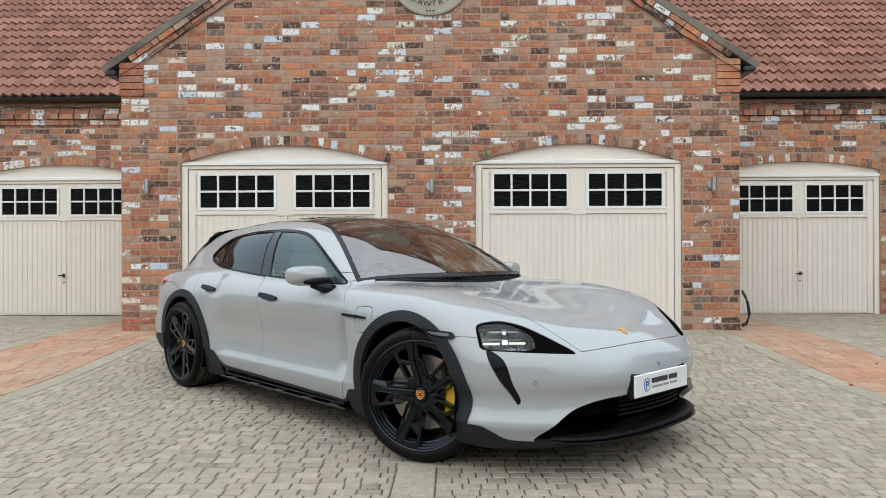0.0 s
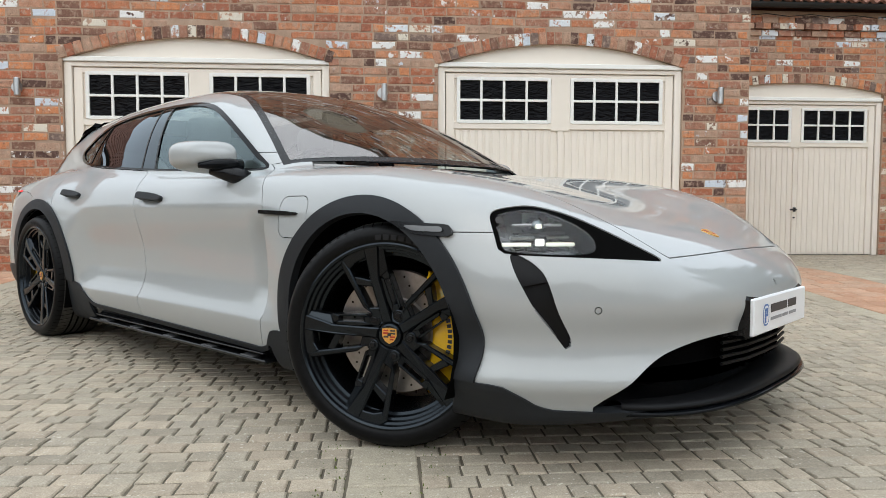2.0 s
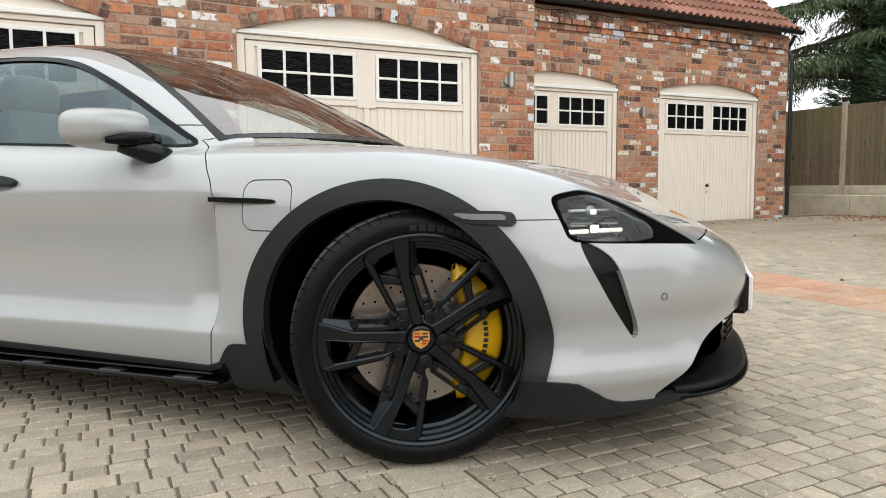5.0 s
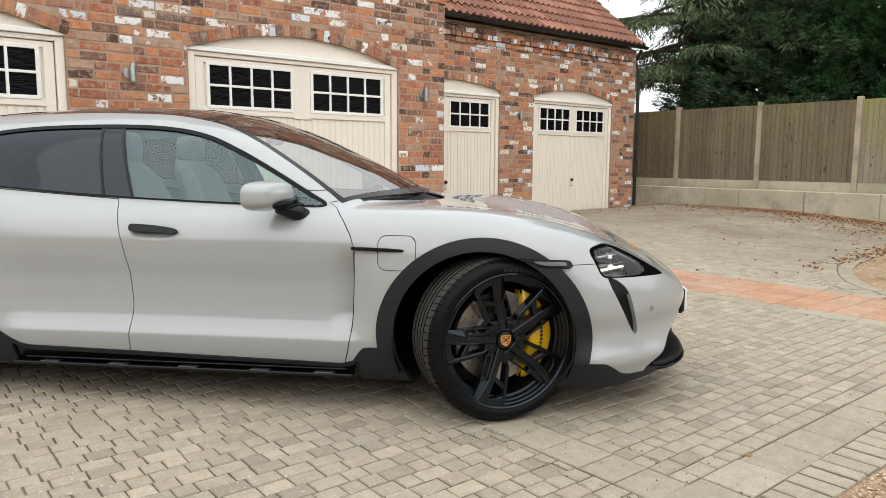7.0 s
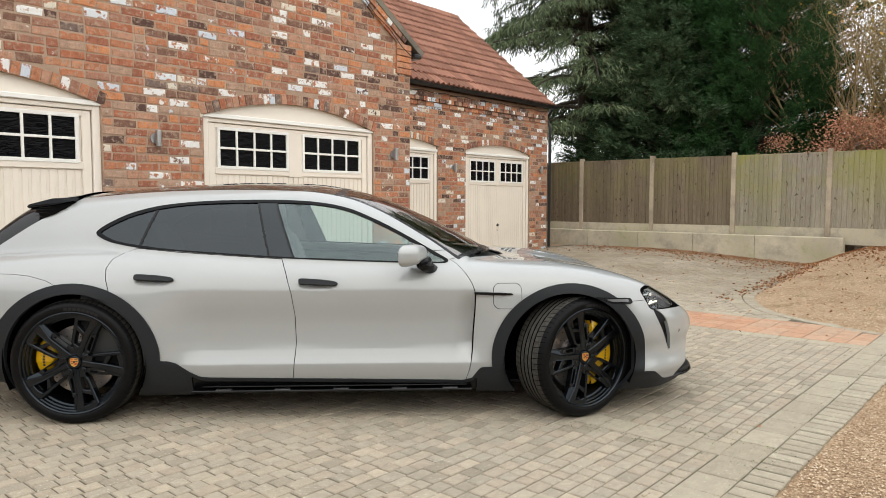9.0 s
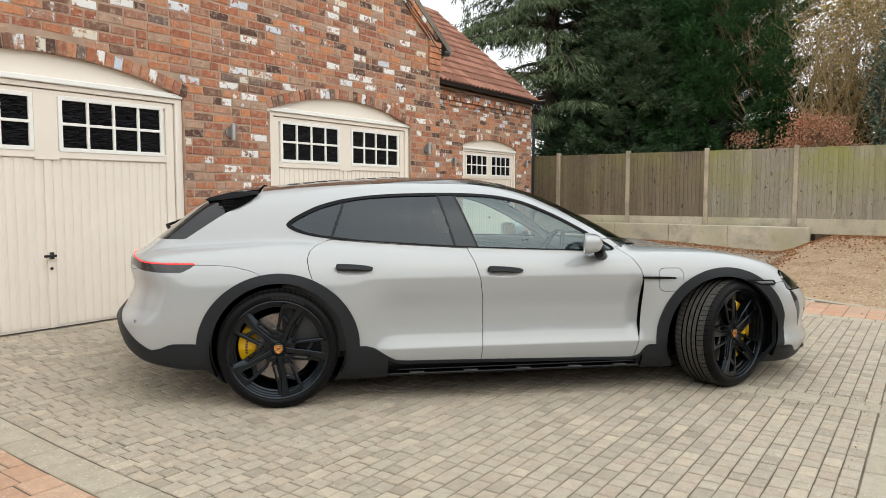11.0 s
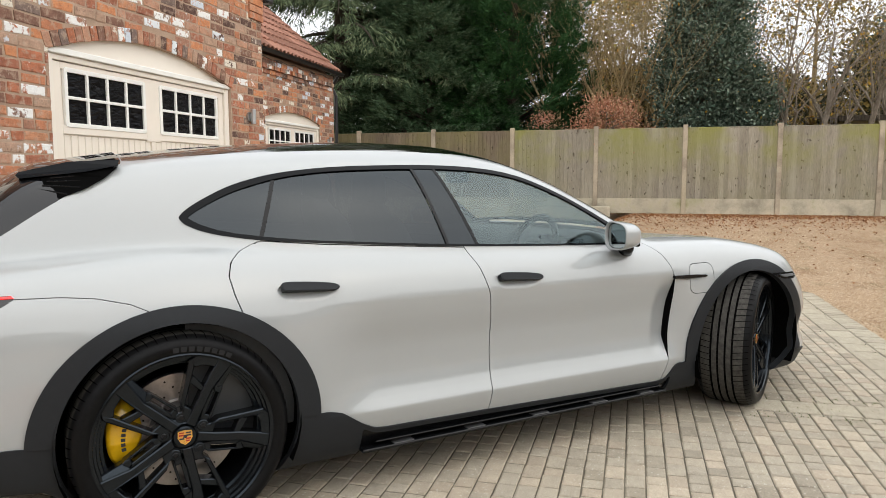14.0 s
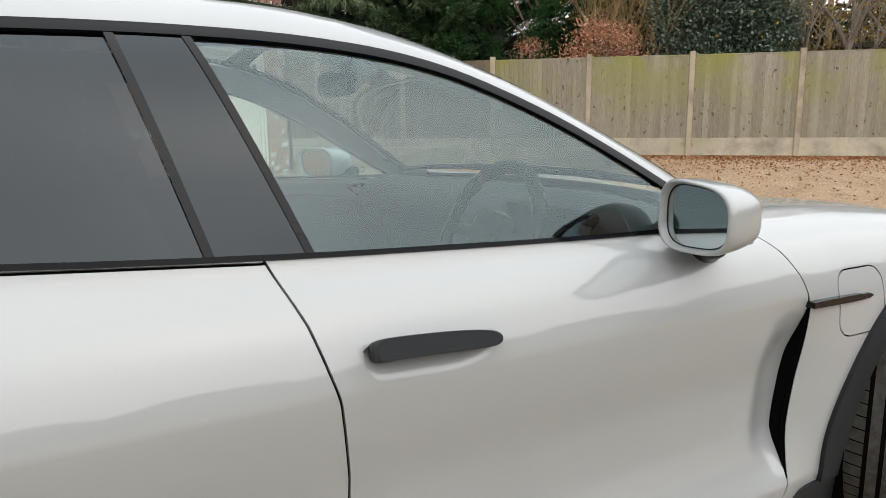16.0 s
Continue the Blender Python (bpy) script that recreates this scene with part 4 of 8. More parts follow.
TAIL = curve((0.1, -2.38), (0.25, -2.47), (0.40, -2.55), (0.50, -2.545), (0.60, -2.475), (0.72, -2.435), (0.84, -2.455), (0.90, -2.455), (0.95, -2.42), (1.05, -2.34))
ROOF = curve((-2.6, 1.05), (-2.2, 1.215), (-1.9, 1.285), (-1.5, 1.345), (-1.0, 1.388), (-0.55, 1.405), (-0.2, 1.397), (0.05, 1.362), (0.3, 1.290), (0.6, 1.162), (0.9, 1.010), (1.05, 0.925), (1.3, 0.74), (1.7, 0.3), (2.6, -1.0))
CABIN = curve((-2.6, 0.54), (-2.2, 0.63), (-1.8, 0.70), (-1.4, 0.760), (-1.0, 0.812), (-0.4, 0.836), (0.2, 0.838), (0.6, 0.825), (1.0, 0.76), (1.4, 0.7))
TUMBLE = curve((0.8, 0.02), (0.93, 0.0), (1.05, -0.040), (1.15, -0.085), (1.25, -0.150), (1.32, -0.225), (1.40, -0.37))


FLOOR = polyline((-2.7, 0.50), (-2.45, 0.455), (-2.39, 0.385), (-2.34, 0.325), (-2.26, 0.276), (-2.02, 0.232), (-1.87, 0.222), (-1.78, 0.13), (1.9, 0.13), (2.15, 0.148), (2.4, 0.165), (3.0, 0.165))


def body_field(x, y, z):
    """Negative inside the body: lower body joined to the cabin."""
    ay = np.sqrt(y * y + 1e-6)
    door = step01((x + 1.05) / 0.35) * step01((1.0 - x) / 0.25)
    side = ay - (PLAN(x) + door * DOOR(z) + (1 - door) * FLARE(z))
    k = np.clip(ay / 0.70, 0, 1)
    rise = k * k * (3 - 2 * k)
    front = step01((x - 0.55) / 0.4)
    mid = HOOD(x) * front + (CREST(x) - 0.01) * (1 - front)
    top = mid + (CREST(x) - mid) * rise - 0.45 * np.clip(ay - 0.72, 0, None) ** 2
    upper = z - top
    nose = x - (NOSE(z) - 0.26 * (ay / 0.75) ** 3.0)
    tail = (TAIL(z) + 0.20 * (ay / 0.85) ** 2.3 + 0.06 * (ay / 0.85) ** 6) - x
    # the lower bumper flares below a hollow
    cheek = (0.028 * np.exp(-((z - 0.268) / 0.044) ** 2) - 0.029 * np.exp(-((z - 0.392) / 0.066) ** 2)) * step01((x - 1.66) / 0.25)
    side, nose = side - cheek, nose - cheek
    f = smax(side, upper, 0.075)
    f = smax(f, nose * 0.92, 0.05)
    f = smax(f, tail * 0.92, 0.06)
    f = smax(f, FLOOR(x) - z, 0.04)
    cab = ay - (CABIN(x) + TUMBLE(z))
    roof = z - (ROOF(x + 0.16 * y * y * step01((x + 0.8) / 0.8)) - 0.05 * (ay / 0.6) ** 2.2)
    back = -(x + 2.33) * 0.62 + (z - 0.965) * 0.785
    back = back + 0.10 * (ay / 0.7) ** 2
    c = smax(cab, roof * 0.9, 0.045)
    c = smax(c, back, 0.03)
    c = np.maximum(c, 0.90 - z)
    return smin(f, c, 0.018)


def dish(x, z):
    """How far the front door is hollowed behind the wing's vent."""
    return 0.038 * step01((x - 0.715) / 0.115) * step01((z - 0.335) / 0.12) * step01((0.775 - z) / 0.16)


def door_field(x, y, z):
    return body_field(x, y + np.sign(y) * dish(x, z), z)


def spine_rays(nu, nv):
    """Start points and directions that fan round both ends."""
    cap = math.pi / 2
    lx0, lx1 = -1.75, 1.65
    a_len, mid = 0.95, lx1 - lx0
    total = 2 * a_len + mid
    S, D = [], []
    for i in range(nu):
        s = total * (i + 0.5) / nu
        if s < a_len:
            phi, bx, sx = cap * (s / a_len), lx0, -1
        elif s > total - a_len:
            phi, bx, sx = cap * ((total - s) / a_len), lx1, 1
        else:
            phi, bx, sx = cap, lx0 + s - a_len, 1
        th = 2 * np.pi * (np.arange(nv)) / nv
        th = th + 0.30 * np.sin(2 * th)
        S.append(np.stack([np.full(nv, bx), np.zeros(nv), np.full(nv, 0.52)], 1))
        D.append(np.stack([np.full(nv, sx * math.cos(phi)), math.sin(phi) * np.sin(th), -math.sin(phi) * np.cos(th)], 1))
    return np.array(S), np.array(D)


def solve_rays(S, D, field=body_field, far=1.6):
    lo, hi = np.zeros(S.shape[:-1]), np.full(S.shape[:-1], far)
    for _ in range(34):
        m = (lo + hi) / 2
        P = S + D * m[..., None]
        inside = field(P[..., 0], P[..., 1], P[..., 2]) < 0
        lo, hi = np.where(inside, m, lo), np.where(inside, hi, m)
    return S + D * lo[..., None]


def field_normals(P, field=body_field, e=0.002):
    g = [field(*(P + e * np.eye(3)[k]).T) - field(*(P - e * np.eye(3)[k]).T) for k in range(3)]
    g = np.stack(g, 1)
    return g / np.maximum(1e-9, np.linalg.norm(g, axis=1))[:, None]


def body_shell(nu=340, nv=340):
    """The whole skin as triangles."""
    S, D = spine_rays(nu, nv)
    P = solve_rays(S, D).reshape(-1, 3)
    i, j = np.meshgrid(np.arange(nu - 1), np.arange(nv), indexing="ij")
    a, b = i * nv + j, i * nv + (j + 1) % nv
    c, d = a + nv, b + nv
    T = np.concatenate([np.stack([a, b, d], -1).reshape(-1, 3), np.stack([a, d, c], -1).reshape(-1, 3)])
    return P, T

# ------------------------------------------------------------ the car: cutting the skin into panels
def cut(S, f):
    """Splits triangles along f = 0. Returns the parts where f < 0 and f > 0."""
    V, T = S
    if len(T) == 0:
        return S, S
    d = f(V[:, 0], V[:, 1], V[:, 2])
    d = np.where(np.abs(d) < 1e-7, 1e-7, d)
    neg = d[T] < 0
    k = neg.sum(1)
    inside, outside, mixed = T[k == 3], T[k == 0], T[(k == 1) | (k == 2)]
    if len(mixed) == 0:
        return (V, inside), (V, outside)
    nm = d[mixed] < 0
    lone_neg = nm.sum(1) == 1
    lone = np.where(lone_neg, nm.argmax(1), (~nm).argmax(1))
    r = np.arange(len(mixed))
    a, b, c = mixed[r, lone], mixed[r, (lone + 1) % 3], mixed[r, (lone + 2) % 3]
    edges = np.concatenate([np.stack([a, b], 1), np.stack([a, c], 1)])
    key = np.sort(edges, 1)
    uniq, inv = np.unique(key, axis=0, return_inverse=True)
    inv = inv.reshape(-1)
    t = d[uniq[:, 0]] / (d[uniq[:, 0]] - d[uniq[:, 1]])
    P = V[uniq[:, 0]] + (V[uniq[:, 1]] - V[uniq[:, 0]]) * t[:, None]
    n0 = len(V)
    ab, ac = n0 + inv[:len(a)], n0 + inv[len(a):]
    V2 = np.concatenate([V, P])
    tip = np.stack([a, ab, ac], 1)
    base = np.concatenate([np.stack([ab, b, c], 1), np.stack([ab, c, ac], 1)])
    ln2 = np.concatenate([lone_neg, lone_neg])
    inside = np.concatenate([inside, tip[lone_neg], base[~ln2]])
    outside = np.concatenate([outside, tip[~lone_neg], base[ln2]])
    return (V2, inside), (V2, outside)


def tidy(S):
    V, T = S
    used, inv = np.unique(T, return_inverse=True)
    return V[used], inv.reshape(T.shape)


def join(*parts):
    V, T, n = [], [], 0
    for v, t in parts:
        V.append(v), T.append(t + n)
        n += len(v)
    return np.concatenate(V), np.concatenate(T)


def poly(u, v, pts):
    """Signed distance to a closed outline, negative inside."""
    best = np.full(u.shape, 1e9)
    sign = np.ones(u.shape)
    n = len(pts)
    for i in range(n):
        (ax, ay), (bx, by) = pts[i], pts[(i + 1) % n]
        ex, ey = bx - ax, by - ay
        wx, wy = u - ax, v - ay
        t = np.clip((wx * ex + wy * ey) / (ex * ex + ey * ey + 1e-12), 0, 1)
        best = np.minimum(best, (wx - ex * t) ** 2 + (wy - ey * t) ** 2)
        c1, c2, c3 = v >= ay, v < by, ex * wy > ey * wx
        flip = (c1 & c2 & c3) | (~c1 & ~c2 & ~c3)
        sign = np.where(flip, -sign, sign)
    return sign * np.sqrt(best)


def panel(name, S, material, parent, label="", offset=0.0, rim=0.008, field=body_field):
    """A mesh from a piece of the skin, with the skin's own normals and edges turned in."""
    V, T = tidy(S)
    if len(T) == 0:
        return None
    N = field_normals(V, field)
    P = V + offset * N
    n = len(P)
    verts, faces = [P], [T]
    normals = [N]
    if rim:
        e = np.concatenate([T[:, [0, 1]], T[:, [1, 2]], T[:, [2, 0]]])
        _, first, count = np.unique(np.sort(e, 1), axis=0, return_index=True, return_counts=True)
        b = e[first[count == 1]]
        m = len(b)
        verts += [P[b[:, 0]], P[b[:, 1]], P[b[:, 1]] - rim * N[b[:, 1]], P[b[:, 0]] - rim * N[b[:, 0]]]
        normals.append(np.zeros((4 * m, 3)))
        i = np.arange(m)
        quads = np.stack([n + m + i, n + i, n + 3 * m + i, n + 2 * m + i], 1)
    P = np.concatenate(verts)
    me = bpy.data.meshes.new(name)
    fl = [tuple(t) for t in T.tolist()] + ([tuple(q) for q in quads.tolist()] if rim else [])
    me.from_pydata(P.tolist(), [], fl)
    me.polygons.foreach_set("use_smooth", [True] * len(T) + [False] * (len(fl) - len(T)))
    me.materials.append(material)
    me.normals_split_custom_set_from_vertices([tuple(q) for q in np.concatenate(normals).tolist()])
    ob = new(name, me)
    ob.parent = parent
    if label:
        tagged(ob, label)
    return ob


# ------------------------------------------------------------ the car: materials
def car_paint():
    k = Mat("pale_grey_car_paint", 0.45, 0.0, color=(0.362, 0.376, 0.376), coat=1.0, spec=0.3)
    k.b.inputs["Coat Roughness"].default_value = 0.03
    k.b.inputs["Coat IOR"].default_value = 1.65
    f = k.noise(900, 2, 0.5, k.coords())
    k.color(k.ramp(f, [(0.3, (0.347, 0.361, 0.362)), (0.7, (0.371, 0.386, 0.387))]))
    return k.m


def pane_glass(name, tint, gloss=(1, 1, 1), face=0.05):
    """Thin clear glass: tinted in transmission, with more gloss at a slant; face is the gloss seen square on."""
    m = bpy.data.materials.new(name)
    m.use_nodes = True
    n, l = m.node_tree.nodes, m.node_tree.links
    n.clear()
    out, mixs, tr, gl, lw, pw, sc = (n.new(k) for k in ("ShaderNodeOutputMaterial", "ShaderNodeMixShader", "ShaderNodeBsdfTransparent", "ShaderNodeBsdfGlossy", "ShaderNodeLayerWeight", "ShaderNodeMath", "ShaderNodeMapRange"))
    tr.inputs["Color"].default_value = (*tint, 1)
    gl.inputs["Roughness"].default_value = 0.01
    gl.inputs["Color"].default_value = (*gloss, 1)
    lw.inputs["Blend"].default_value = 0.5
    pw.operation = "POWER"
    pw.inputs[1].default_value = 4.5
    sc.inputs["To Min"].default_value, sc.inputs["To Max"].default_value = face, 1.0
    l.new(lw.outputs["Facing"], pw.inputs[0])
    l.new(pw.outputs[0], sc.inputs["Value"])
    l.new(sc.outputs["Result"], mixs.inputs[0])
    l.new(tr.outputs[0], mixs.inputs[1])
    l.new(gl.outputs[0], mixs.inputs[2])
    l.new(mixs.outputs[0], out.inputs["Surface"])
    return m


def tyre_material():
    k = Mat("tyre_rubber", 0.40, color=(0.006, 0.006, 0.0065), spec=0.10)
    f = k.noise(60, 4, 0.6)
    k.color(k.ramp(f, [(0.3, (0.0045, 0.0046, 0.005)), (0.7, (0.0075, 0.0076, 0.008))]))
    k.bump(f, 0.2, 0.001)
    return k.m


M_PAINT = car_paint()
M_CLAD = plain("dark_grey_cladding", (0.0185, 0.0205, 0.0235), 0.5, vary=0.06, scale=40, bump=0.15, spec=0.2)
M_GLOSS = plain("gloss_black", (0.004, 0.0047, 0.006), 0.06, vary=0.05, coat=0.0, spec=0.12)
M_SATIN = plain("satin_black", (0.006, 0.0065, 0.0078), 0.26, vary=0.1, scale=20, spec=0.25)
M_RIM = plain("satin_black_wheel", (0.0045, 0.0049, 0.0058), 0.22, vary=0.08, scale=30, spec=0.42)
M_VOID = plain("matt_black", (0.004, 0.004, 0.004), 0.9, vary=0.1, spec=0.0)
M_RIM.node_tree.nodes["Principled BSDF"].inputs["Specular Tint"].default_value = (0.72, 0.86, 1.0, 1)
M_TYRE = tyre_material()
M_TREAD = plain("dusty_tread", (0.066, 0.062, 0.056), 0.9, vary=0.35, scale=45, bump=0.3, spec=0.1)
M_SIDEWALL = plain("sidewall_mark", (0.022, 0.022, 0.023), 0.7, vary=0.1, spec=0.1)
M_DISC = plain("brake_disc_iron", (0.33, 0.31, 0.30), 0.33, 0.9, vary=0.12, scale=60)
M_CALIPER = plain("yellow_caliper_paint", (0.86, 0.50, 0.010), 0.25, vary=0.06, scale=40, coat=0.6)
M_GOLD = plain("gold_crest", (0.75, 0.42, 0.10), 0.3, 0.6, vary=0.15, scale=300)
M_CREST_RED = plain("crest_red", (0.40, 0.02, 0.015), 0.3, vary=0.1)
M_WHITE = plain("plate_white", (0.80, 0.81, 0.83), 0.35, vary=0.02)
M_BLUE = plain("badge_blue", (0.03, 0.13, 0.42), 0.35, vary=0.1)
M_INK = plain("badge_ink", (0.02, 0.022, 0.03), 0.4, vary=0.1)
M_INKGREY = plain("badge_ink_grey", (0.25, 0.26, 0.28), 0.4, vary=0.1)
M_WINDSCREEN = pane_glass("windscreen_glass", (0.64, 0.66, 0.64), (0.68, 0.64, 0.62), 0.38)
M_SIDEGLASS = pane_glass("side_glass", (0.66, 0.77, 0.76), (0.80, 0.96, 1.0), 0.095)
M_PRIVACY = pane_glass("privacy_glass", (0.05, 0.053, 0.058), (0.84, 0.93, 1.0), 0.055)
M_LENS = pane_glass("headlight_lens", (0.93, 0.95, 0.96), (1, 1, 1), 0.035)
M_SEAT = plain("pale_grey_leather", (0.27, 0.27, 0.26), 0.5, vary=0.06, scale=30, bump=0.1)
M_DASH = plain("dark_grey_dash", (0.040, 0.043, 0.046), 0.55, vary=0.08, scale=30, bump=0.1)
M_LINING = plain("grey_cabin_lining", (0.36, 0.36, 0.35), 0.7, vary=0.05, scale=20)
M_MIRRORGLASS = plain("mirror_glass", (0.50, 0.56, 0.57), 0.02, 1.0, vary=0.01)


def lamp_material(name, color, strength):
    k = Mat(name, 0.2, color=color)
    k.b.inputs["Emission Color"].default_value = (*color, 1)
    k.b.inputs["Emission Strength"].default_value = strength
    return k.m


M_LED = lamp_material("white_led", (1.0, 0.97, 0.86), 1.3)
M_REDLED = lamp_material("red_tail_led", (0.9, 0.03, 0.03), 0.9)

# ------------------------------------------------------------ the car: panels
CAR = empty("car", pose(CAR_AT[0], CAR_AT[1], 0, 0, 0, CAR_HEADING), "pale grey electric estate car with black cladding and black wheels", "car")


LOWER = polyline((-2.7, 0.60), (-2.46, 0.585), (-2.38, 0.50), (-2.28, 0.42), (-2.19, 0.365), (-2.14, 0.372), (-2.07, 0.402), (-1.94, 0.402), (-1.90, 0.395), (-1.0, 0.36), (-0.93, 0.358), (-0.88, 0.345), (-0.80, 0.290), (-0.75, 0.264), (-0.70, 0.258), (0.30, 0.236), (0.78, 0.226), (0.83, 0.240), (0.872, 0.300), (0.90, 0.307), (1.0, 0.306), (1.76, 0.270), (1.90, 0.268), (1.935, 0.262), (1.97, 0.238), (2.00, 0.210), (2.03, 0.197), (2.15, 0.190), (2.6, 0.19))
SEAM_B = polyline((0.10, -0.225), (0.25, -0.215), (0.45, -0.200), (0.62, -0.204), (0.75, -0.222), (0.86, -0.255), (0.945, -0.292), (1.0, -0.31))
SEAM_R = polyline((0.10, -1.20), (0.60, -1.205), (0.77, -1.248), (0.83, -1.268), (0.89, -1.278), (0.935, -1.262), (0.965, -1.225), (0.99, -1.165), (1.01, -1.12))
GLASS_EDGE = curve((-2.3, 0.46), (-1.6, 0.485), (-1.0, 0.515), (-0.5, 0.535), (0.1, 0.556), (0.3, 0.62), (0.55, 0.712), (0.76, 0.786), (1.1, 0.87))
DLO = chaikin([(-1.425, 1.082), (-1.33, 1.034), (-1.16, 1.003), (-0.90, 0.982), (-0.33, 0.944), (0.10, 0.926), (0.45, 0.914), (0.735, 0.908), (0.60, 0.985), (0.46, 1.065), (0.30, 1.150), (0.12, 1.228), (-0.02, 1.262), (-0.20, 1.281), (-0.44, 1.286), (-0.80, 1.277), (-1.05, 1.250), (-1.22, 1.205), (-1.36, 1.135)], 2)
LAMP_OUT = chaikin([(0.866, 0.722), (0.852, 0.748), (0.825, 0.760), (0.755, 0.770), (0.66, 0.742), (0.60, 0.690), (0.500, 0.604), (0.60, 0.612), (0.72, 0.620), (0.872, 0.628), (0.884, 0.640)], 2)
LAMP_LENS = chaikin([(0.858, 0.722), (0.846, 0.740), (0.815, 0.750), (0.765, 0.755), (0.722, 0.742), (0.688, 0.706), (0.682, 0.676), (0.704, 0.636), (0.762, 0.629), (0.866, 0.635), (0.875, 0.645)], 1)
SLOT = chaikin([(1.926, 0.634), (1.940, 0.634), (1.982, 0.612), (2.018, 0.580), (2.040, 0.530), (2.066, 0.430), (2.080, 0.360), (2.060, 0.364), (1.984, 0.520), (1.946, 0.590)], 2)
INTAKE = chaikin([(-0.10, 0.395), (0.25, 0.392), (0.44, 0.385), (0.57, 0.354), (0.655, 0.300), (0.71, 0.250), (0.745, 0.178), (0.50, 0.178), (-0.10, 0.178)], 2)
ARCH_C = 0.365


def arch(x, z, front, rear):
    """Signed distance to the wheel arches; front and rear are (half length, height)."""
    a = (np.sqrt(((x - 1.405) / front[0]) ** 2 + ((z - ARCH_C) / front[1]) ** 2) - 1) * front[1]
    b = (np.sqrt(((x + 1.447) / rear[0]) ** 2 + ((z - ARCH_C) / rear[1]) ** 2) - 1) * rear[1]
    return np.minimum(a, b)


def flap_ring(x, z):
    qx, qz = np.abs(x - 1.034) - 0.045, np.abs(z - 0.727) - 0.036
    return np.sqrt(np.maximum(qx, 0) ** 2 + np.maximum(qz, 0) ** 2) + np.minimum(np.maximum(qx, qz), 0) - 0.038


def sided(S, name, material, label="", **kw):
    """Left and right halves as two parts."""
    r, l = cut(S, lambda x, y, z: y)
    return [panel(name, q, material, CAR, label, **kw) for q in (r, l)]


SKIN = body_shell()


def scoop_curves(x0, z0, x1, z1):
    """Lower and upper edge of the hollow behind a door handle."""
    l, d = x1 - x0, z1 - z0
    low = curve((x0 - 0.012, z0 - 0.012), (x0 + 0.01, z0 - 0.044), (x0 + 0.06, z0 - 0.058), (x0 + 0.6 * l, z0 + 0.6 * d - 0.048), (x1 - 0.01, z1 - 0.016), (x1 + 0.004, z1 - 0.004))
    high = curve((x0 - 0.012, z0 - 0.012), (x0 + 0.006, z0 + 0.006), (x0 + 0.5 * l, z0 + 0.5 * d + 0.010), (x1 - 0.01, z1 + 0.004), (x1 + 0.004, z1 - 0.004))
    return (lambda x: np.where((x > x0 - 0.012) & (x < x1 + 0.004), low(x), 9.0)), (lambda x: np.where((x > x0 - 0.012) & (x < x1 + 0.004), high(x), -9.0))


HANDLES = ((-0.178, 0.818, 0.048, 0.796), (-1.108, 0.842, -0.886, 0.822))
SCOOPS = [scoop_curves(*h) for h in HANDLES]


def cowl_edge(y):
    """The rear edge of the bonnet, which bows away from the windscreen."""
    return 1.030 - 0.40 * y * y + 0.088 * np.clip(1 - (y / 0.66) ** 2, 0, 1)


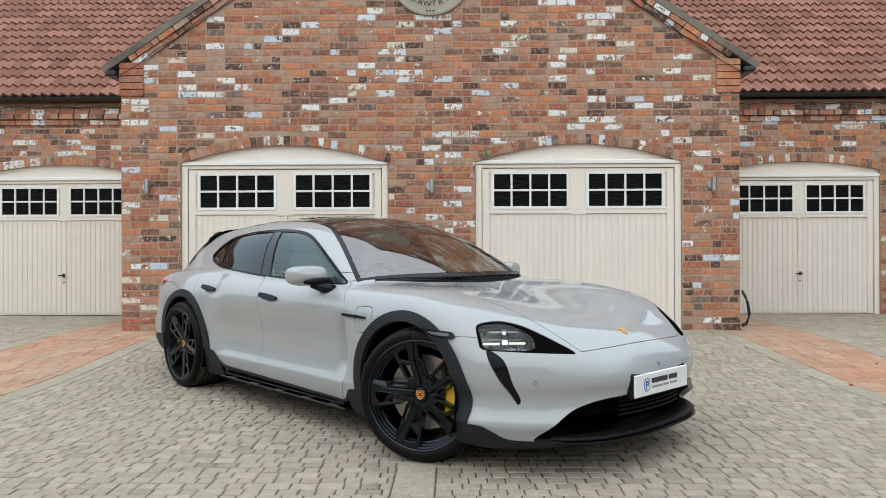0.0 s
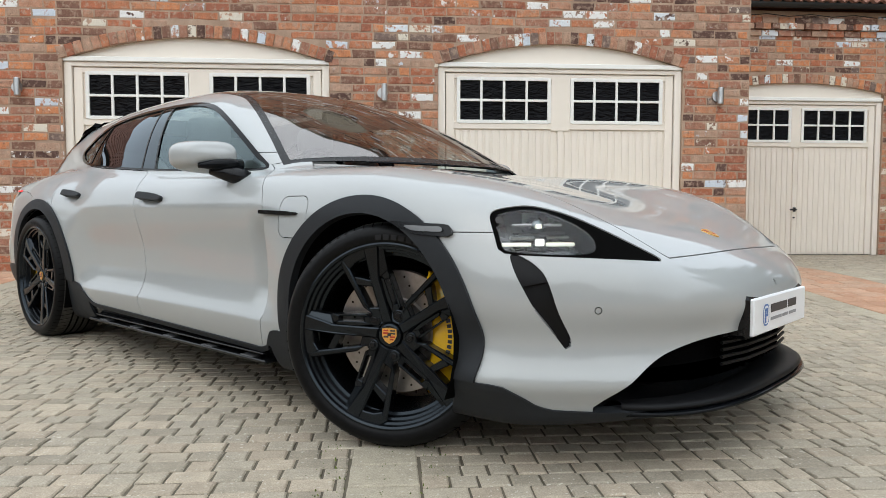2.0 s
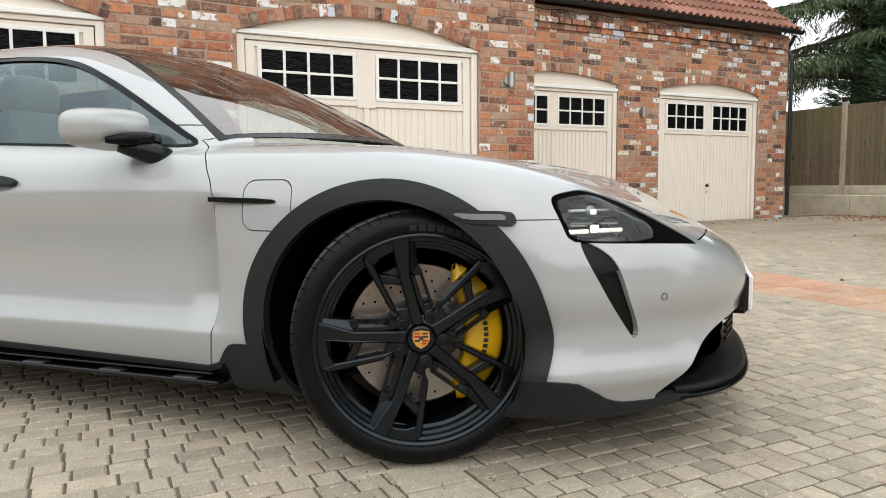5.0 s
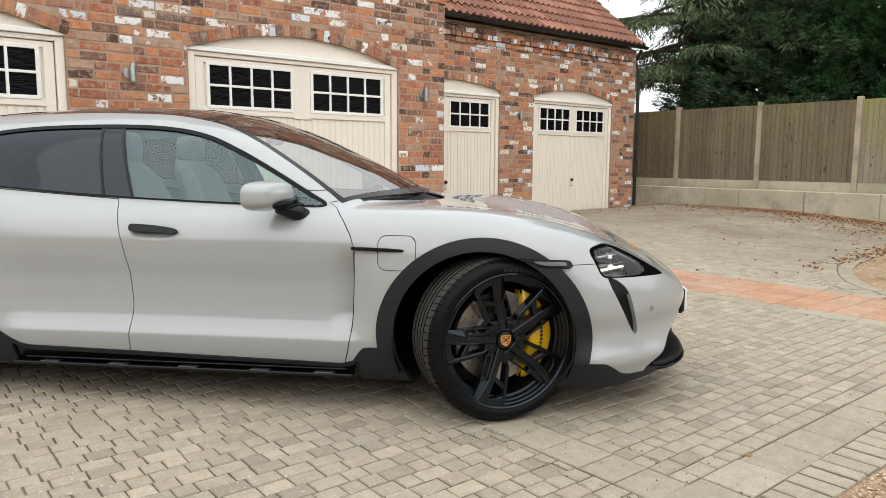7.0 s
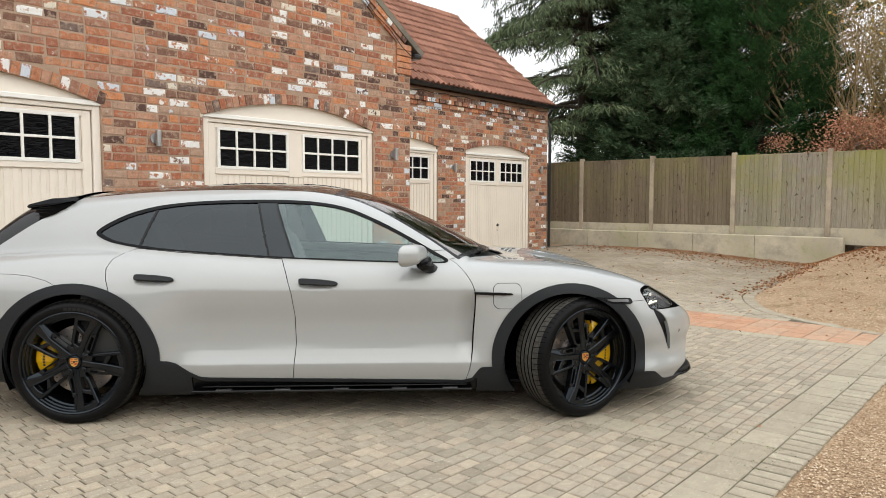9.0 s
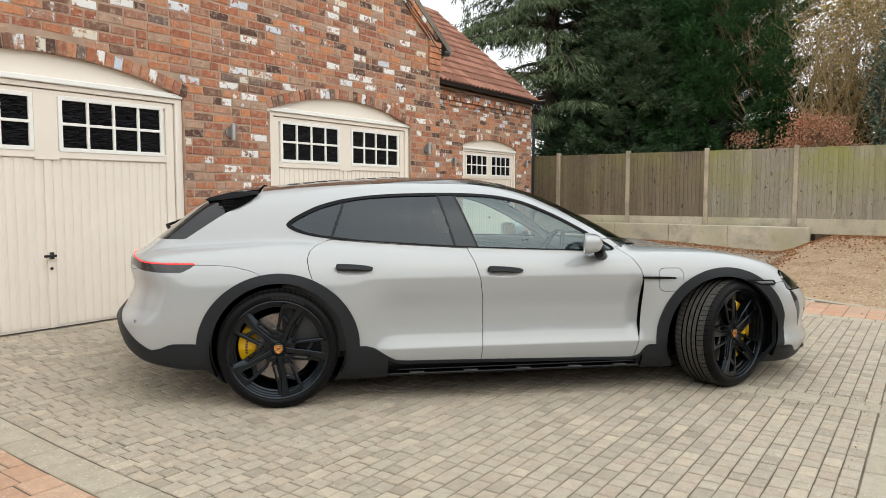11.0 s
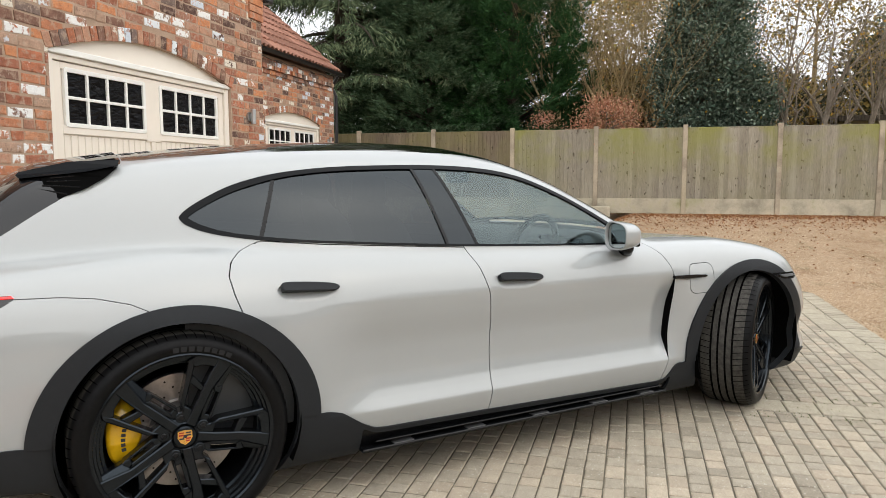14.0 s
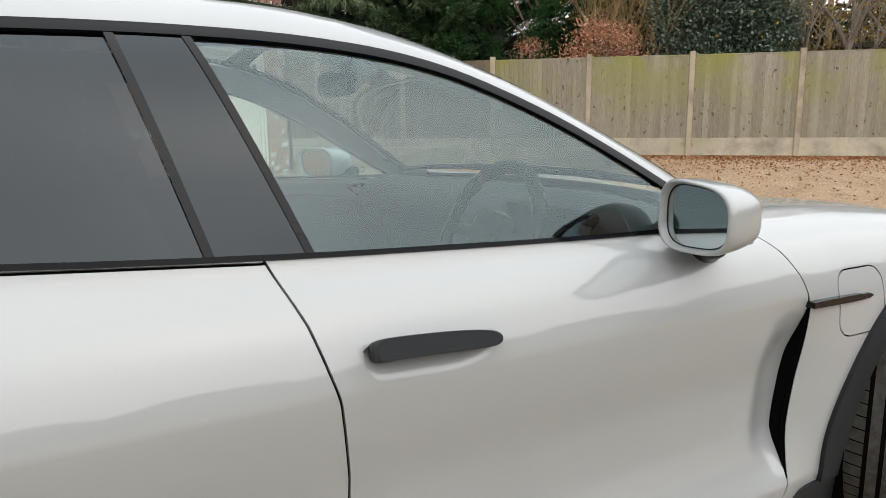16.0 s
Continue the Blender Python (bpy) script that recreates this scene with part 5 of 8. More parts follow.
def build_body():
    skin = SKIN
    shut = []
    g = 0.0022

    def seam(S, f, width=g):
        """Cuts along f and keeps a strip for the dark joint."""
        a, rest = cut(S, lambda x, y, z: f(x, y, z) + width)
        strip, b = cut(rest, lambda x, y, z: f(x, y, z) - width)
        wide, _ = cut(cut(S, lambda x, y, z: -(f(x, y, z) + width + 0.003))[0], lambda x, y, z: f(x, y, z) - width - 0.003)
        shut.append(wide)
        return a, b

    # wheel openings
    hole, skin = cut(skin, lambda x, y, z: np.maximum(arch(x, z, (0.388, 0.376), (0.392, 0.386)), 0.60 - np.abs(y)))
    # lower black trim and sills
    low, skin = cut(skin, lambda x, y, z: z - LOWER(x))
    # wheel arch cladding
    clad, skin = cut(skin, lambda x, y, z: np.maximum(arch(x, z, (0.462, 0.432), (0.476, 0.443)), 0.60 - np.abs(y)))
    # glass roof, windscreen and the black tail
    top, skin = cut(skin, lambda x, y, z: np.maximum(np.maximum(np.abs(y) - GLASS_EDGE(x), x - (1.005 - 0.40 * y * y)), np.maximum(0.90 - z, -1.57 - x)))
    screen, roof = cut(top, lambda x, y, z: 0.02 - 0.10 * y * y - x)
    clear, frit = cut(screen, lambda x, y, z: np.maximum(np.maximum(np.abs(y) - GLASS_EDGE(x) + 0.030 + 0.012 * np.clip((0.9 - x), 0, 1), x - (0.958 - 0.36 * y * y)), 0.06 - x))
    panel("windscreen", clear, M_WINDSCREEN, CAR, "curved laminated windscreen", offset=0.001, rim=0)
    panel("windscreen_border", frit, M_SATIN, CAR, "black printed windscreen border", rim=0.004)
    panel("glass_roof", roof, M_SKYROOF, CAR, "dark tinted panoramic glass roof", rim=0)
    tail, skin = cut(skin, lambda x, y, z: np.maximum(np.maximum(x + 1.575 - 0.06 * np.clip(1.25 - z, 0, 1), np.interp(x, [-2.165, -2.055, -1.841, -1.61, -1.57], [0.93, 0.979, 1.123, 1.267, 1.292]) - z), 1.0 - z))
    panel("rear_window", tail, M_ROOFGLASS, CAR, "dark rear window and black tailgate sides", rim=0.006)
    # cowl strip between screen and bonnet
    cowl, skin = cut(skin, lambda x, y, z: np.maximum(np.maximum(x - cowl_edge(y), (1.004 - 0.40 * y * y) - x), np.maximum(np.abs(y) - 0.70, 0.8 - z)))
    panel("cowl", cowl, M_SLOT, CAR, "black recessed cowl below the windscreen", offset=-0.022, rim=0)
    # side windows
    dlo, skin = cut(skin, lambda x, y, z: np.maximum(poly(x, z, DLO), 0.45 - np.abs(y)))
    inner, trim = cut(dlo, lambda x, y, z: poly(x, z, DLO) + 0.017 + 0.006 * step01((-0.9 - x) / 0.3) - 0.009 * step01((np.interp(x, [-1.4, -0.9, -0.33, 0.10, 0.735], [1.03, 0.982, 0.944, 0.926, 0.908]) + 0.045 - z) / 0.03))
    sided(trim, "window_trim", M_GLOSS, "black window surround", offset=0.003)
    fb = lambda z: np.interp(z, [0.92, 1.28], [-0.205, -0.343])
    rb = lambda z: np.interp(z, [0.92, 1.28], [-0.362, -0.462])
    qb = lambda z: np.interp(z, [1.0, 1.24], [-1.135, -1.050])
    front, rest = cut(inner, lambda x, y, z: fb(z) - x)
    pillar, rest = cut(rest, lambda x, y, z: rb(z) - x)
    rear, quarter = cut(rest, lambda x, y, z: qb(z) + 0.008 - x)
    bar, quarter = cut(quarter, lambda x, y, z: qb(z) - 0.008 - x)
    sided(front, "front_side_window", M_SIDEGLASS, "lightly tinted front side window", rim=0, offset=-0.003)
    edge, pillar = cut(pillar, lambda x, y, z: fb(z) - 0.013 - x)
    sided(edge, "window_seal", M_SATIN, "black rubber window seal", offset=0.002, rim=0.003)
    edge, pillar = cut(pillar, lambda x, y, z: x - rb(z) - 0.013)
    sided(edge, "window_seal", M_SATIN, "black rubber window seal", offset=0.002, rim=0.003)
    sided(pillar, "door_pillar", M_PILLAR, "gloss black centre pillar panel", rim=0.003)
    sided(rear, "rear_side_window", M_PRIVACY, "dark privacy glass rear window", rim=0, offset=-0.003)
    sided(quarter, "quarter_window", M_PRIVACY, "dark privacy glass quarter window", rim=0, offset=-0.003)
    sided(bar, "window_bar", M_SATIN, rim=0.003)
    # front lamps, slots and intake
    lamp, skin = cut(skin, lambda x, y, z: np.maximum(poly(np.abs(y), z, LAMP_OUT), 1.7 - x))
    lens, surround = cut(lamp, lambda x, y, z: poly(np.abs(y), z, LAMP_LENS))
    sided(surround, "headlight_surround", M_VOID, "matt black headlight surround", offset=-0.004)
    headlights(lens)
    slot, skin = cut(skin, lambda x, y, z: np.maximum(poly(x, z, SLOT), 0.6 - np.abs(y)))
    vane, slot = cut(slot, lambda x, y, z: 0.545 + 0.25 * (x - 1.98) - z)
    sided(vane, "slot_vane", M_SLOT, "dark grey vane at the head of the air slot", offset=-0.006, rim=0.02)
    sided(slot, "air_slot", M_SLOT, "black air curtain slot beneath the headlight", offset=-0.022, rim=0)
    mouth, skin = cut(skin, lambda x, y, z: np.maximum(poly(np.abs(y), z, INTAKE), 2.0 - x))
    panel("front_grille", mouth, M_VOID, CAR, "black front intake", offset=-0.10, rim=0)
    # tail lamp band
    zc = lambda y: np.interp(np.abs(y), [0.0, 0.48, 0.65, 0.76, 0.88], [0.908, 0.905, 0.890, 0.872, 0.862])
    zh = lambda y: np.interp(np.abs(y), [0.0, 0.5, 0.75, 0.885, 0.90], [0.014, 0.018, 0.022, 0.011, 0.010])
    zd = lambda x, y: np.interp(np.abs(y), [0.0, 0.5, 0.66, 0.75, 0.90], [0.016, 0.024, 0.040, 0.042, 0.042]) * np.clip((-1.925 - x) / 0.075, 0, 1) + 0.002
    band, skin = cut(skin, lambda x, y, z: np.maximum(np.maximum(z - zc(y) - np.minimum(zh(y), 0.0105), zc(y) - zd(x, y) - z), x + 1.925))
    red, dark = cut(band, lambda x, y, z: zc(y) + 0.0030 - z)
    red, dark2 = cut(red, lambda x, y, z: z - zc(y) - 0.0088)
    panel("tail_light", red, M_REDLED, CAR, "thin lit red tail light strip", offset=0.001)
    panel("tail_light_housing", join(dark, dark2), M_TAILLENS, CAR, "smoked tail light housing", offset=-0.002)
    # bonnet
    hy = polyline((0.7, 0.715), (1.0, 0.70), (1.3, 0.672), (1.6, 0.630), (1.85, 0.585), (2.05, 0.535), (2.25, 0.475))
    bonnet_f = lambda x, y, z: np.maximum(np.maximum(np.abs(y) - hy(x), x - (2.250 - 0.13 * y * y)), np.maximum(cowl_edge(y) - 0.001 - x, 0.55 - z))
    bonnet, skin = seam(skin, bonnet_f)
    panel("bonnet", bonnet, M_PAINT, CAR, "smooth pale grey bonnet", offset=0.0005)
    # doors
    front_part, rest = seam(skin, lambda x, y, z: SEAM_F(z) - x + 9 * np.maximum(0.6 - np.abs(y), 0) * (z < 0.96) * (x < 1.15) + 9 * np.maximum(z - 0.935, 0))
    fd, rest = seam(rest, lambda x, y, z: np.maximum(SEAM_B(z) - x, z - 0.985) + 9 * np.maximum(0.6 - np.abs(y), 0))
    rd, rest = seam(rest, lambda x, y, z: np.maximum(SEAM_R(z) - x, np.maximum(z - 1.03, poly(x, z, [(-1.8, 1.30), (0.9, 1.30), (0.9, 0.89), (0.4, 0.905), (-0.30, 0.940), (-0.9, 0.978), (-1.14, 1.0), (-1.6, 1.10)]) * -1)) + 9 * np.maximum(0.6 - np.abs(y), 0))
    for low_, high_ in SCOOPS:
        inside = lambda x, y, z: np.maximum(np.maximum(low_(x) - z, z - high_(x)), 0.6 - np.abs(y))
        fd = cut(fd, inside)[1]
        rd = cut(rd, inside)[1]
    fv = fd[0].copy()
    fv[:, 1] -= np.sign(fv[:, 1]) * dish(fv[:, 0], fv[:, 2])
    sided((fv, fd[1]), "front_door", M_PAINT, "pale grey front door", field=door_field)
    sided(rd, "rear_door", M_PAINT, "pale grey rear door")
    # front: wings and bumper
    bumper, wing = seam(front_part, lambda x, y, z: np.maximum(1.60 - x, np.where(x < 1.98, z - 0.690, -1.0)), 0.0015)
    flap, wing = seam(wing, lambda x, y, z: np.maximum(flap_ring(x, z), -y * -1 + 0.5), 0.0016)
    panel("charge_flap", flap, M_PAINT, CAR, "rounded charging flap")
    flapl, wing = seam(wing, lambda x, y, z: np.maximum(flap_ring(x, z), 0.5 - y), 0.0016)
    panel("charge_flap", flapl, M_PAINT, CAR, "rounded charging flap")
    sided(wing, "front_wing", M_PAINT, "pale grey front wing")
    panel("front_bumper", bumper, M_PAINT, CAR, "pale grey front bumper", rim=0.03)
    # rear: bumper, quarters
    line = polyline((-2.6, 0.80), (-1.93, 0.862), (-1.80, 0.860), (-1.70, 0.850), (-1.60, 0.825), (-1.50, 0.775), (-1.3, 0.60))
    rb_, rest = seam(rest, lambda x, y, z: np.maximum(z - line(x), x + 1.30), 0.0014)
    panel("rear_bumper", rb_, M_PAINT, CAR, "pale grey rear bumper", rim=0.02)
    panel("body_shell", rest, M_PAINT, CAR, "pale grey roof sides, pillars and rear quarters")
    panel("shut_line", join(*[tidy(s) for s in shut if len(s[1])]), M_VOID, CAR, "dark panel gaps", offset=-0.007, rim=0)
    # black trims
    rear_low, mid = cut(low, lambda x, y, z: x + 1.45)
    mid, front_low = cut(mid, lambda x, y, z: x - 1.45)
    panel("rear_diffuser", rear_low, M_CLAD, CAR, "dark grey rear bumper lower trim", offset=0.006, rim=0.02)
    panel("front_lower_trim", front_low, M_CLAD, CAR, "dark grey front bumper lower trim", offset=0.006, rim=0.03)
    sides = cut(mid, lambda x, y, z: 0.35 - np.abs(y))[0]
    blade, ends = cut(sides, lambda x, y, z: np.maximum(np.abs(x - 0.03) - 0.83, z - LOWER(x) + 0.020))
    sided(ends, "sill", M_CLAD, "dark grey sill cladding", offset=0.006, rim=0.02)
    sided(blade, "sill_panel", M_SILL, "gloss black sill panel", offset=-0.006, rim=0.004)
    floor = cut(mid, lambda x, y, z: 0.35 - np.abs(y))[1]
    panel("underbody", floor, M_VOID, CAR, "black underbody", rim=0)
    for sx in (1, -1):
        S = cut(clad, lambda x, y, z: -sx * x)[0]
        sided(S, "wheel_arch_trim", M_CLAD, "dark grey plastic wheel arch cladding", offset=0.011, rim=0.03)


def headlights(lens):
    """Clear lenses over dark bowls with four lit modules each."""
    r, l = cut(lens, lambda x, y, z: y)
    for S, s in ((r, -1), (l, 1)):
        lamp = panel("headlight", S, M_LENS, CAR, "four-point headlight, lit, behind a clear lens", rim=0)
        panel("bowl", S, M_BOWL, lamp, offset=-0.070, rim=0)
        V, T = tidy(S)
        c = V.mean(0)
        side = Vector((-0.60, -s * -0.80, 0.0)).normalized()
        inward = Vector((-0.70, -s * 0.60, 0.0)).normalized()
        base = Vector(c) + inward * 0.056
        for du, dz, rad, mat, nm in ((0.0, 0.022, 0.020, M_LENSGLASS, "projector"), (0.0, 0.022, 0.016, M_LEDBAR, "led_core"), (-0.004, -0.024, 0.023, M_LED, "led_lamp"), (0.066, -0.030, 0.0125, M_LEDBAR, "led_bar"), (-0.066, -0.030, 0.0125, M_LEDBAR, "led_bar"), (0.046, 0.026, 0.0085, M_GUIDE, "light_guide"), (-0.046, 0.026, 0.0085, M_GUIDE, "light_guide"), (0.050, -0.010, 0.011, M_LENSGLASS, "reflector"), (-0.058, -0.008, 0.010, M_LENSGLASS, "reflector")):
            bm = bmesh.new()
            if nm == "projector":
                bmesh.ops.create_uvsphere(bm, u_segments=20, v_segments=12, radius=rad)
                bmesh.ops.scale(bm, vec=(0.7, 1, 1), verts=bm.verts)
                tube(bm, [(-0.03, 0, 0), (0.006, 0, 0)], rad * 1.25, 20, caps=False)
            else:
                w = rad * (0.55 if rad > 0.015 else 3.4)
                box(bm, -0.006, 0.006, -w, w, -rad * 0.45, rad * 0.45, 0.003)
            ob = part(nm, bm, mat, lamp, smooth=nm == "projector")
            p = base + side * du + Vector((0, 0, dz)) - inward * (0.012 if dz < 0.02 else 0.010 if nm == "led_core" else -0.006)
            ob.matrix_world = Matrix.Translation(p) @ Matrix.Rotation(math.atan2(-inward.y, -inward.x), 4, "Z")
            ob.matrix_parent_inverse = Matrix.Identity(4)
        for dz, hw, th in ((0.003, 0.078, 0.004), (-0.044, 0.082, 0.006)):
            bm = bmesh.new()
            box(bm, -0.016, 0.016, -hw, hw, -th, th, 0.002)
            ob = part("divider", bm, M_SATIN, lamp)
            ob.matrix_world = Matrix.Translation(base + Vector((0, 0, dz)) - inward * 0.004) @ Matrix.Rotation(math.atan2(-inward.y, -inward.x), 4, "Z")
            ob.matrix_parent_inverse = Matrix.Identity(4)


M_ROOFGLASS = plain("tinted_rear_glass", (0.006, 0.006, 0.007), 0.015, vary=0.02)
M_SKYROOF = pane_glass("tinted_roof_glass", (0.36, 0.37, 0.37), (1, 1, 1), 0.05)
M_SILL = plain("gloss_black_sill", (0.005, 0.0052, 0.006), 0.22, vary=0.05, spec=0.25)
M_TAILLENS = plain("smoked_tail_lens", (0.030, 0.028, 0.030), 0.05, vary=0.3, scale=25, spec=0.5)
M_PILLAR = pane_glass("pillar_glass", (0.004, 0.004, 0.005), (0.84, 0.93, 1.0), 0.05)
M_SLOT = plain("slot_black", (0.009, 0.009, 0.010), 0.4, vary=0.1, spec=0.15)
M_LEDBAR = lamp_material("led_light_bar", (1.0, 0.97, 0.80), 0.45)
M_GUIDE = plain("clear_light_guide", (0.62, 0.64, 0.65), 0.15, vary=0.05)
M_BOWL = plain("headlight_bowl", (0.085, 0.088, 0.092), 0.28, 0.85, vary=0.3, scale=30)
M_LENSGLASS = plain("projector_lens", (0.22, 0.24, 0.25), 0.05, 0.8, vary=0.02)
build_body()


# ------------------------------------------------------------ wheels
def ring(bm, profile, n=72, cap=False):
    """Turns a profile of (radius, y) round the y axis."""
    rows = [[bm.verts.new((r * math.cos(a), y, r * math.sin(a))) for r, y in profile] for a in (2 * math.pi * i / n for i in range(n))]
    for i in range(n):
        p, q = rows[i], rows[(i + 1) % n]
        for j in range(len(profile) - 1):
            bm.faces.new((p[j], p[j + 1], q[j + 1], q[j]))
    bmesh.ops.recalc_face_normals(bm, faces=bm.faces)


def inset(outline, k):
    """A closed outline moved inwards by k."""
    area = sum(p[0] * q[1] - q[0] * p[1] for p, q in zip(outline, outline[1:] + outline[:1]))
    sg = 1 if area > 0 else -1
    out, n = [], len(outline)
    for i in range(n):
        a, b, c = Vector(outline[i - 1]), Vector(outline[i]), Vector(outline[(i + 1) % n])
        d, e = (b - a).normalized(), (c - b).normalized()
        p, q = Vector((-d.y, d.x)) * sg, Vector((-e.y, e.x)) * sg
        m = (p + q).normalized()
        out.append(tuple(b + m * (k / max(0.5, m.dot(p)))))
    return out


def plate(bm, outline, y0, y1, a, bevel=0.004):
    """A bar from an outline in (radius, across), turned to the angle a; y0 and y1 give its front and back, and its front edges are chamfered."""
    ca, sa = math.cos(a), math.sin(a)

    def put(u, v, y):
        return bm.verts.new((u * ca - v * sa, y, u * sa + v * ca))
    small = inset(outline, bevel)
    back = [put(u, v, y1(u, v)) for u, v in outline]
    mid = [put(u, v, y0(u, v) + bevel) for u, v in outline]
    frontv = [put(u, v, y0(u, v)) for u, v in small]
    n = len(outline)
    fs = [bm.faces.new(frontv), bm.faces.new(back[::-1])]
    for A, B in ((frontv, mid), (mid, back)):
        for i in range(n):
            fs.append(bm.faces.new((A[i], B[i], B[(i + 1) % n], A[(i + 1) % n])))
    bmesh.ops.recalc_face_normals(bm, faces=fs)


def wheel(name, m, width, label, caliper_angle, phase=97, half_span=62):
    """Local axes: the axle is y, the outer face looks to -y."""
    w = empty(name, m, label, "")
    h = width / 2
    bm = bmesh.new()
    ring(bm, [(0.282, -h + 0.020), (0.290, -h + 0.006), (0.300, -h - 0.004), (0.316, -h - 0.008), (0.332, -h - 0.004), (0.346, -h + 0.012), (0.3545, -h + 0.030), (0.358, -h + 0.06), (0.359, 0), (0.358, h - 0.06), (0.350, h - 0.02), (0.33, h), (0.29, h), (0.282, h - 0.02)], 96)
    tyre = part("tyre", bm, M_TYRE, w, "low-profile black tyre", smooth=True)
    bm = bmesh.new()
    for i in range(70):
        a = 2 * math.pi * i / 70
        for ya, yb, sk in ((-h + 0.004, -0.052, 0.035), (0.052, h - 0.004, -0.035)):
            vs = []
            for k in range(4):
                y = ya + (yb - ya) * k / 3
                edge = max(0.0, (abs(y) - (h - 0.045)) / 0.045)
                r = 0.3597 - 0.017 * edge ** 1.7
                ang = a + sk * k / 3
                vs.append([bm.verts.new((r * math.cos(ang + d), y, r * math.sin(ang + d))) for d in (-0.0045, 0.0045)])
            for p, q in zip(vs, vs[1:]):
                bm.faces.new((p[0], p[1], q[1], q[0]))
    tread = part("tread_pattern", bm, M_VOID, tyre)
    bm = bmesh.new()
    ring(bm, [(0.3553, -h + 0.030), (0.3588, -h + 0.06), (0.3594, 0), (0.3588, h - 0.06), (0.3553, h - 0.030)], 96)
    part("tread", bm, M_TREAD, tyre, "dusty grey tyre tread", smooth=True)
    tread["kind"] = "stuff"
    for y in (-0.052, -0.018, 0.018, 0.052):
        bm = bmesh.new()
        ring(bm, [(0.3602, y - 0.005), (0.3602, y + 0.005)], 72)
        part("tread_groove", bm, M_VOID, tyre)
    # raised maker's mark on the sidewall, as plain bars
    for k in range(8):
        bm = bmesh.new()
        a = math.radians(62 + 4.6 * k)
        vs = [bm.verts.new((r * math.cos(a + d), -h - 0.0085, r * math.sin(a + d))) for r, d in ((0.303, -0.03), (0.303, 0.03), (0.320, 0.03), (0.320, -0.03))]
        bm.faces.new(vs)
        part("sidewall_bar", bm, M_SIDEWALL, tyre)
    bm = bmesh.new()
    ring(bm, [(0.258, h - 0.03), (0.262, 0.0), (0.266, -h + 0.055), (0.278, -h + 0.030), (0.288, -h + 0.014), (0.295, -h + 0.006), (0.295, -h - 0.001), (0.290, -h - 0.003), (0.284, -h + 0.002), (0.281, -h + 0.014), (0.274, -h + 0.017), (0.271, -h + 0.030), (0.263, -h + 0.033), (0.260, -h + 0.050), (0.251, -h + 0.054), (0.248, 0.02), (0.246, h - 0.03)], 128)
    rim = part("rim", bm, M_RIM, w, "satin black alloy wheel with five split spokes", smooth=False)
    face = -h + 0.040
    y0 = lambda u, v: -h + 0.008 + 0.030 * max(0.0, 1 - math.hypot(u, v) / 0.29) ** 1.4
    y1 = lambda u, v: y0(u, v) + 0.052
    sunk = lambda d: (lambda u, v: y0(u, v) + d)
    for i in range(5):
        a = math.radians(phase + 72 * i)
        # broad blade with a facet that falls away on one flank
        bm = bmesh.new()
        plate(bm, [(0.040, -0.014), (0.110, -0.004), (0.186, 0.007), (0.288, -0.005), (0.284, 0.046), (0.180, 0.038), (0.100, 0.026), (0.040, 0.020)], y0, y1, a, 0.004)
        plate(bm, [(0.186, 0.006), (0.206, -0.021), (0.280, -0.018), (0.289, -0.004)], lambda u, v: y0(u, v) + 0.002 + 0.55 * max(0.0, 0.005 - v), y1, a, 0.002)
        part("spoke", bm, M_RIM, rim)
        # sunken flank with a long slot
        bm = bmesh.new()
        plate(bm, [(0.192, -0.026), (0.090, -0.047), (0.080, -0.041), (0.096, -0.037), (0.178, -0.022)], sunk(0.012), y1, a, 0.002)
        plate(bm, [(0.178, -0.006), (0.094, -0.021), (0.070, -0.016), (0.110, -0.003), (0.186, 0.006)], sunk(0.010), y1, a, 0.002)
        plate(bm, [(0.178, -0.023), (0.192, -0.027), (0.206, -0.020), (0.190, 0.004), (0.178, -0.006)], sunk(0.011), y1, a, 0.002)
        plate(bm, [(0.096, -0.038), (0.080, -0.041), (0.066, -0.030), (0.070, -0.014), (0.094, -0.020)], sunk(0.012), y1, a, 0.002)
        part("slotted_flank", bm, M_RIM, rim)
        # thin branch, cross web and the outer bow that closes the window
        bm = bmesh.new()
        plate(bm, [(0.070, 0.046), (0.096, 0.075), (0.238, 0.129), (0.258, 0.120), (0.222, 0.101), (0.171, 0.084), (0.090, 0.056)], sunk(0.001), y1, a, 0.004)
        plate(bm, [(0.222, 0.100), (0.240, 0.128), (0.262, 0.115), (0.277, 0.082), (0.287, 0.042), (0.252, 0.040), (0.250, 0.052), (0.240, 0.080)], sunk(0.002), y1, a, 0.003)
        plate(bm, [(0.158, 0.034), (0.169, 0.088), (0.196, 0.090), (0.178, 0.034)], sunk(0.006), y1, a, 0.003)
        plate(bm, [(0.040, 0.016), (0.046, 0.044), (0.074, 0.054), (0.092, 0.060), (0.090, 0.024)], sunk(0.006), y1, a, 0.003)
        part("split_spoke", bm, M_RIM, rim)
        c = a + math.radians(-31)
        p = Vector((0.068 * math.cos(c), 0, 0.068 * math.sin(c)))
        bm = bmesh.new()
        tube(bm, [p + Vector((0, face + 0.05, 0)), p + Vector((0, face - 0.004, 0)), p + Vector((0, face - 0.006, 0))], [0.019, 0.019, 0.0165], 20)
        part("bolt_seat", bm, M_RIM, rim)
        bm = bmesh.new()
        tube(bm, [p + Vector((0, face + 0.03, 0)), p + Vector((0, face - 0.0085, 0)), p + Vector((0, face - 0.0105, 0))], [0.0115, 0.0115, 0.009], 6)
        part("wheel_bolt", bm, M_SATIN, rim)
    bm = bmesh.new()
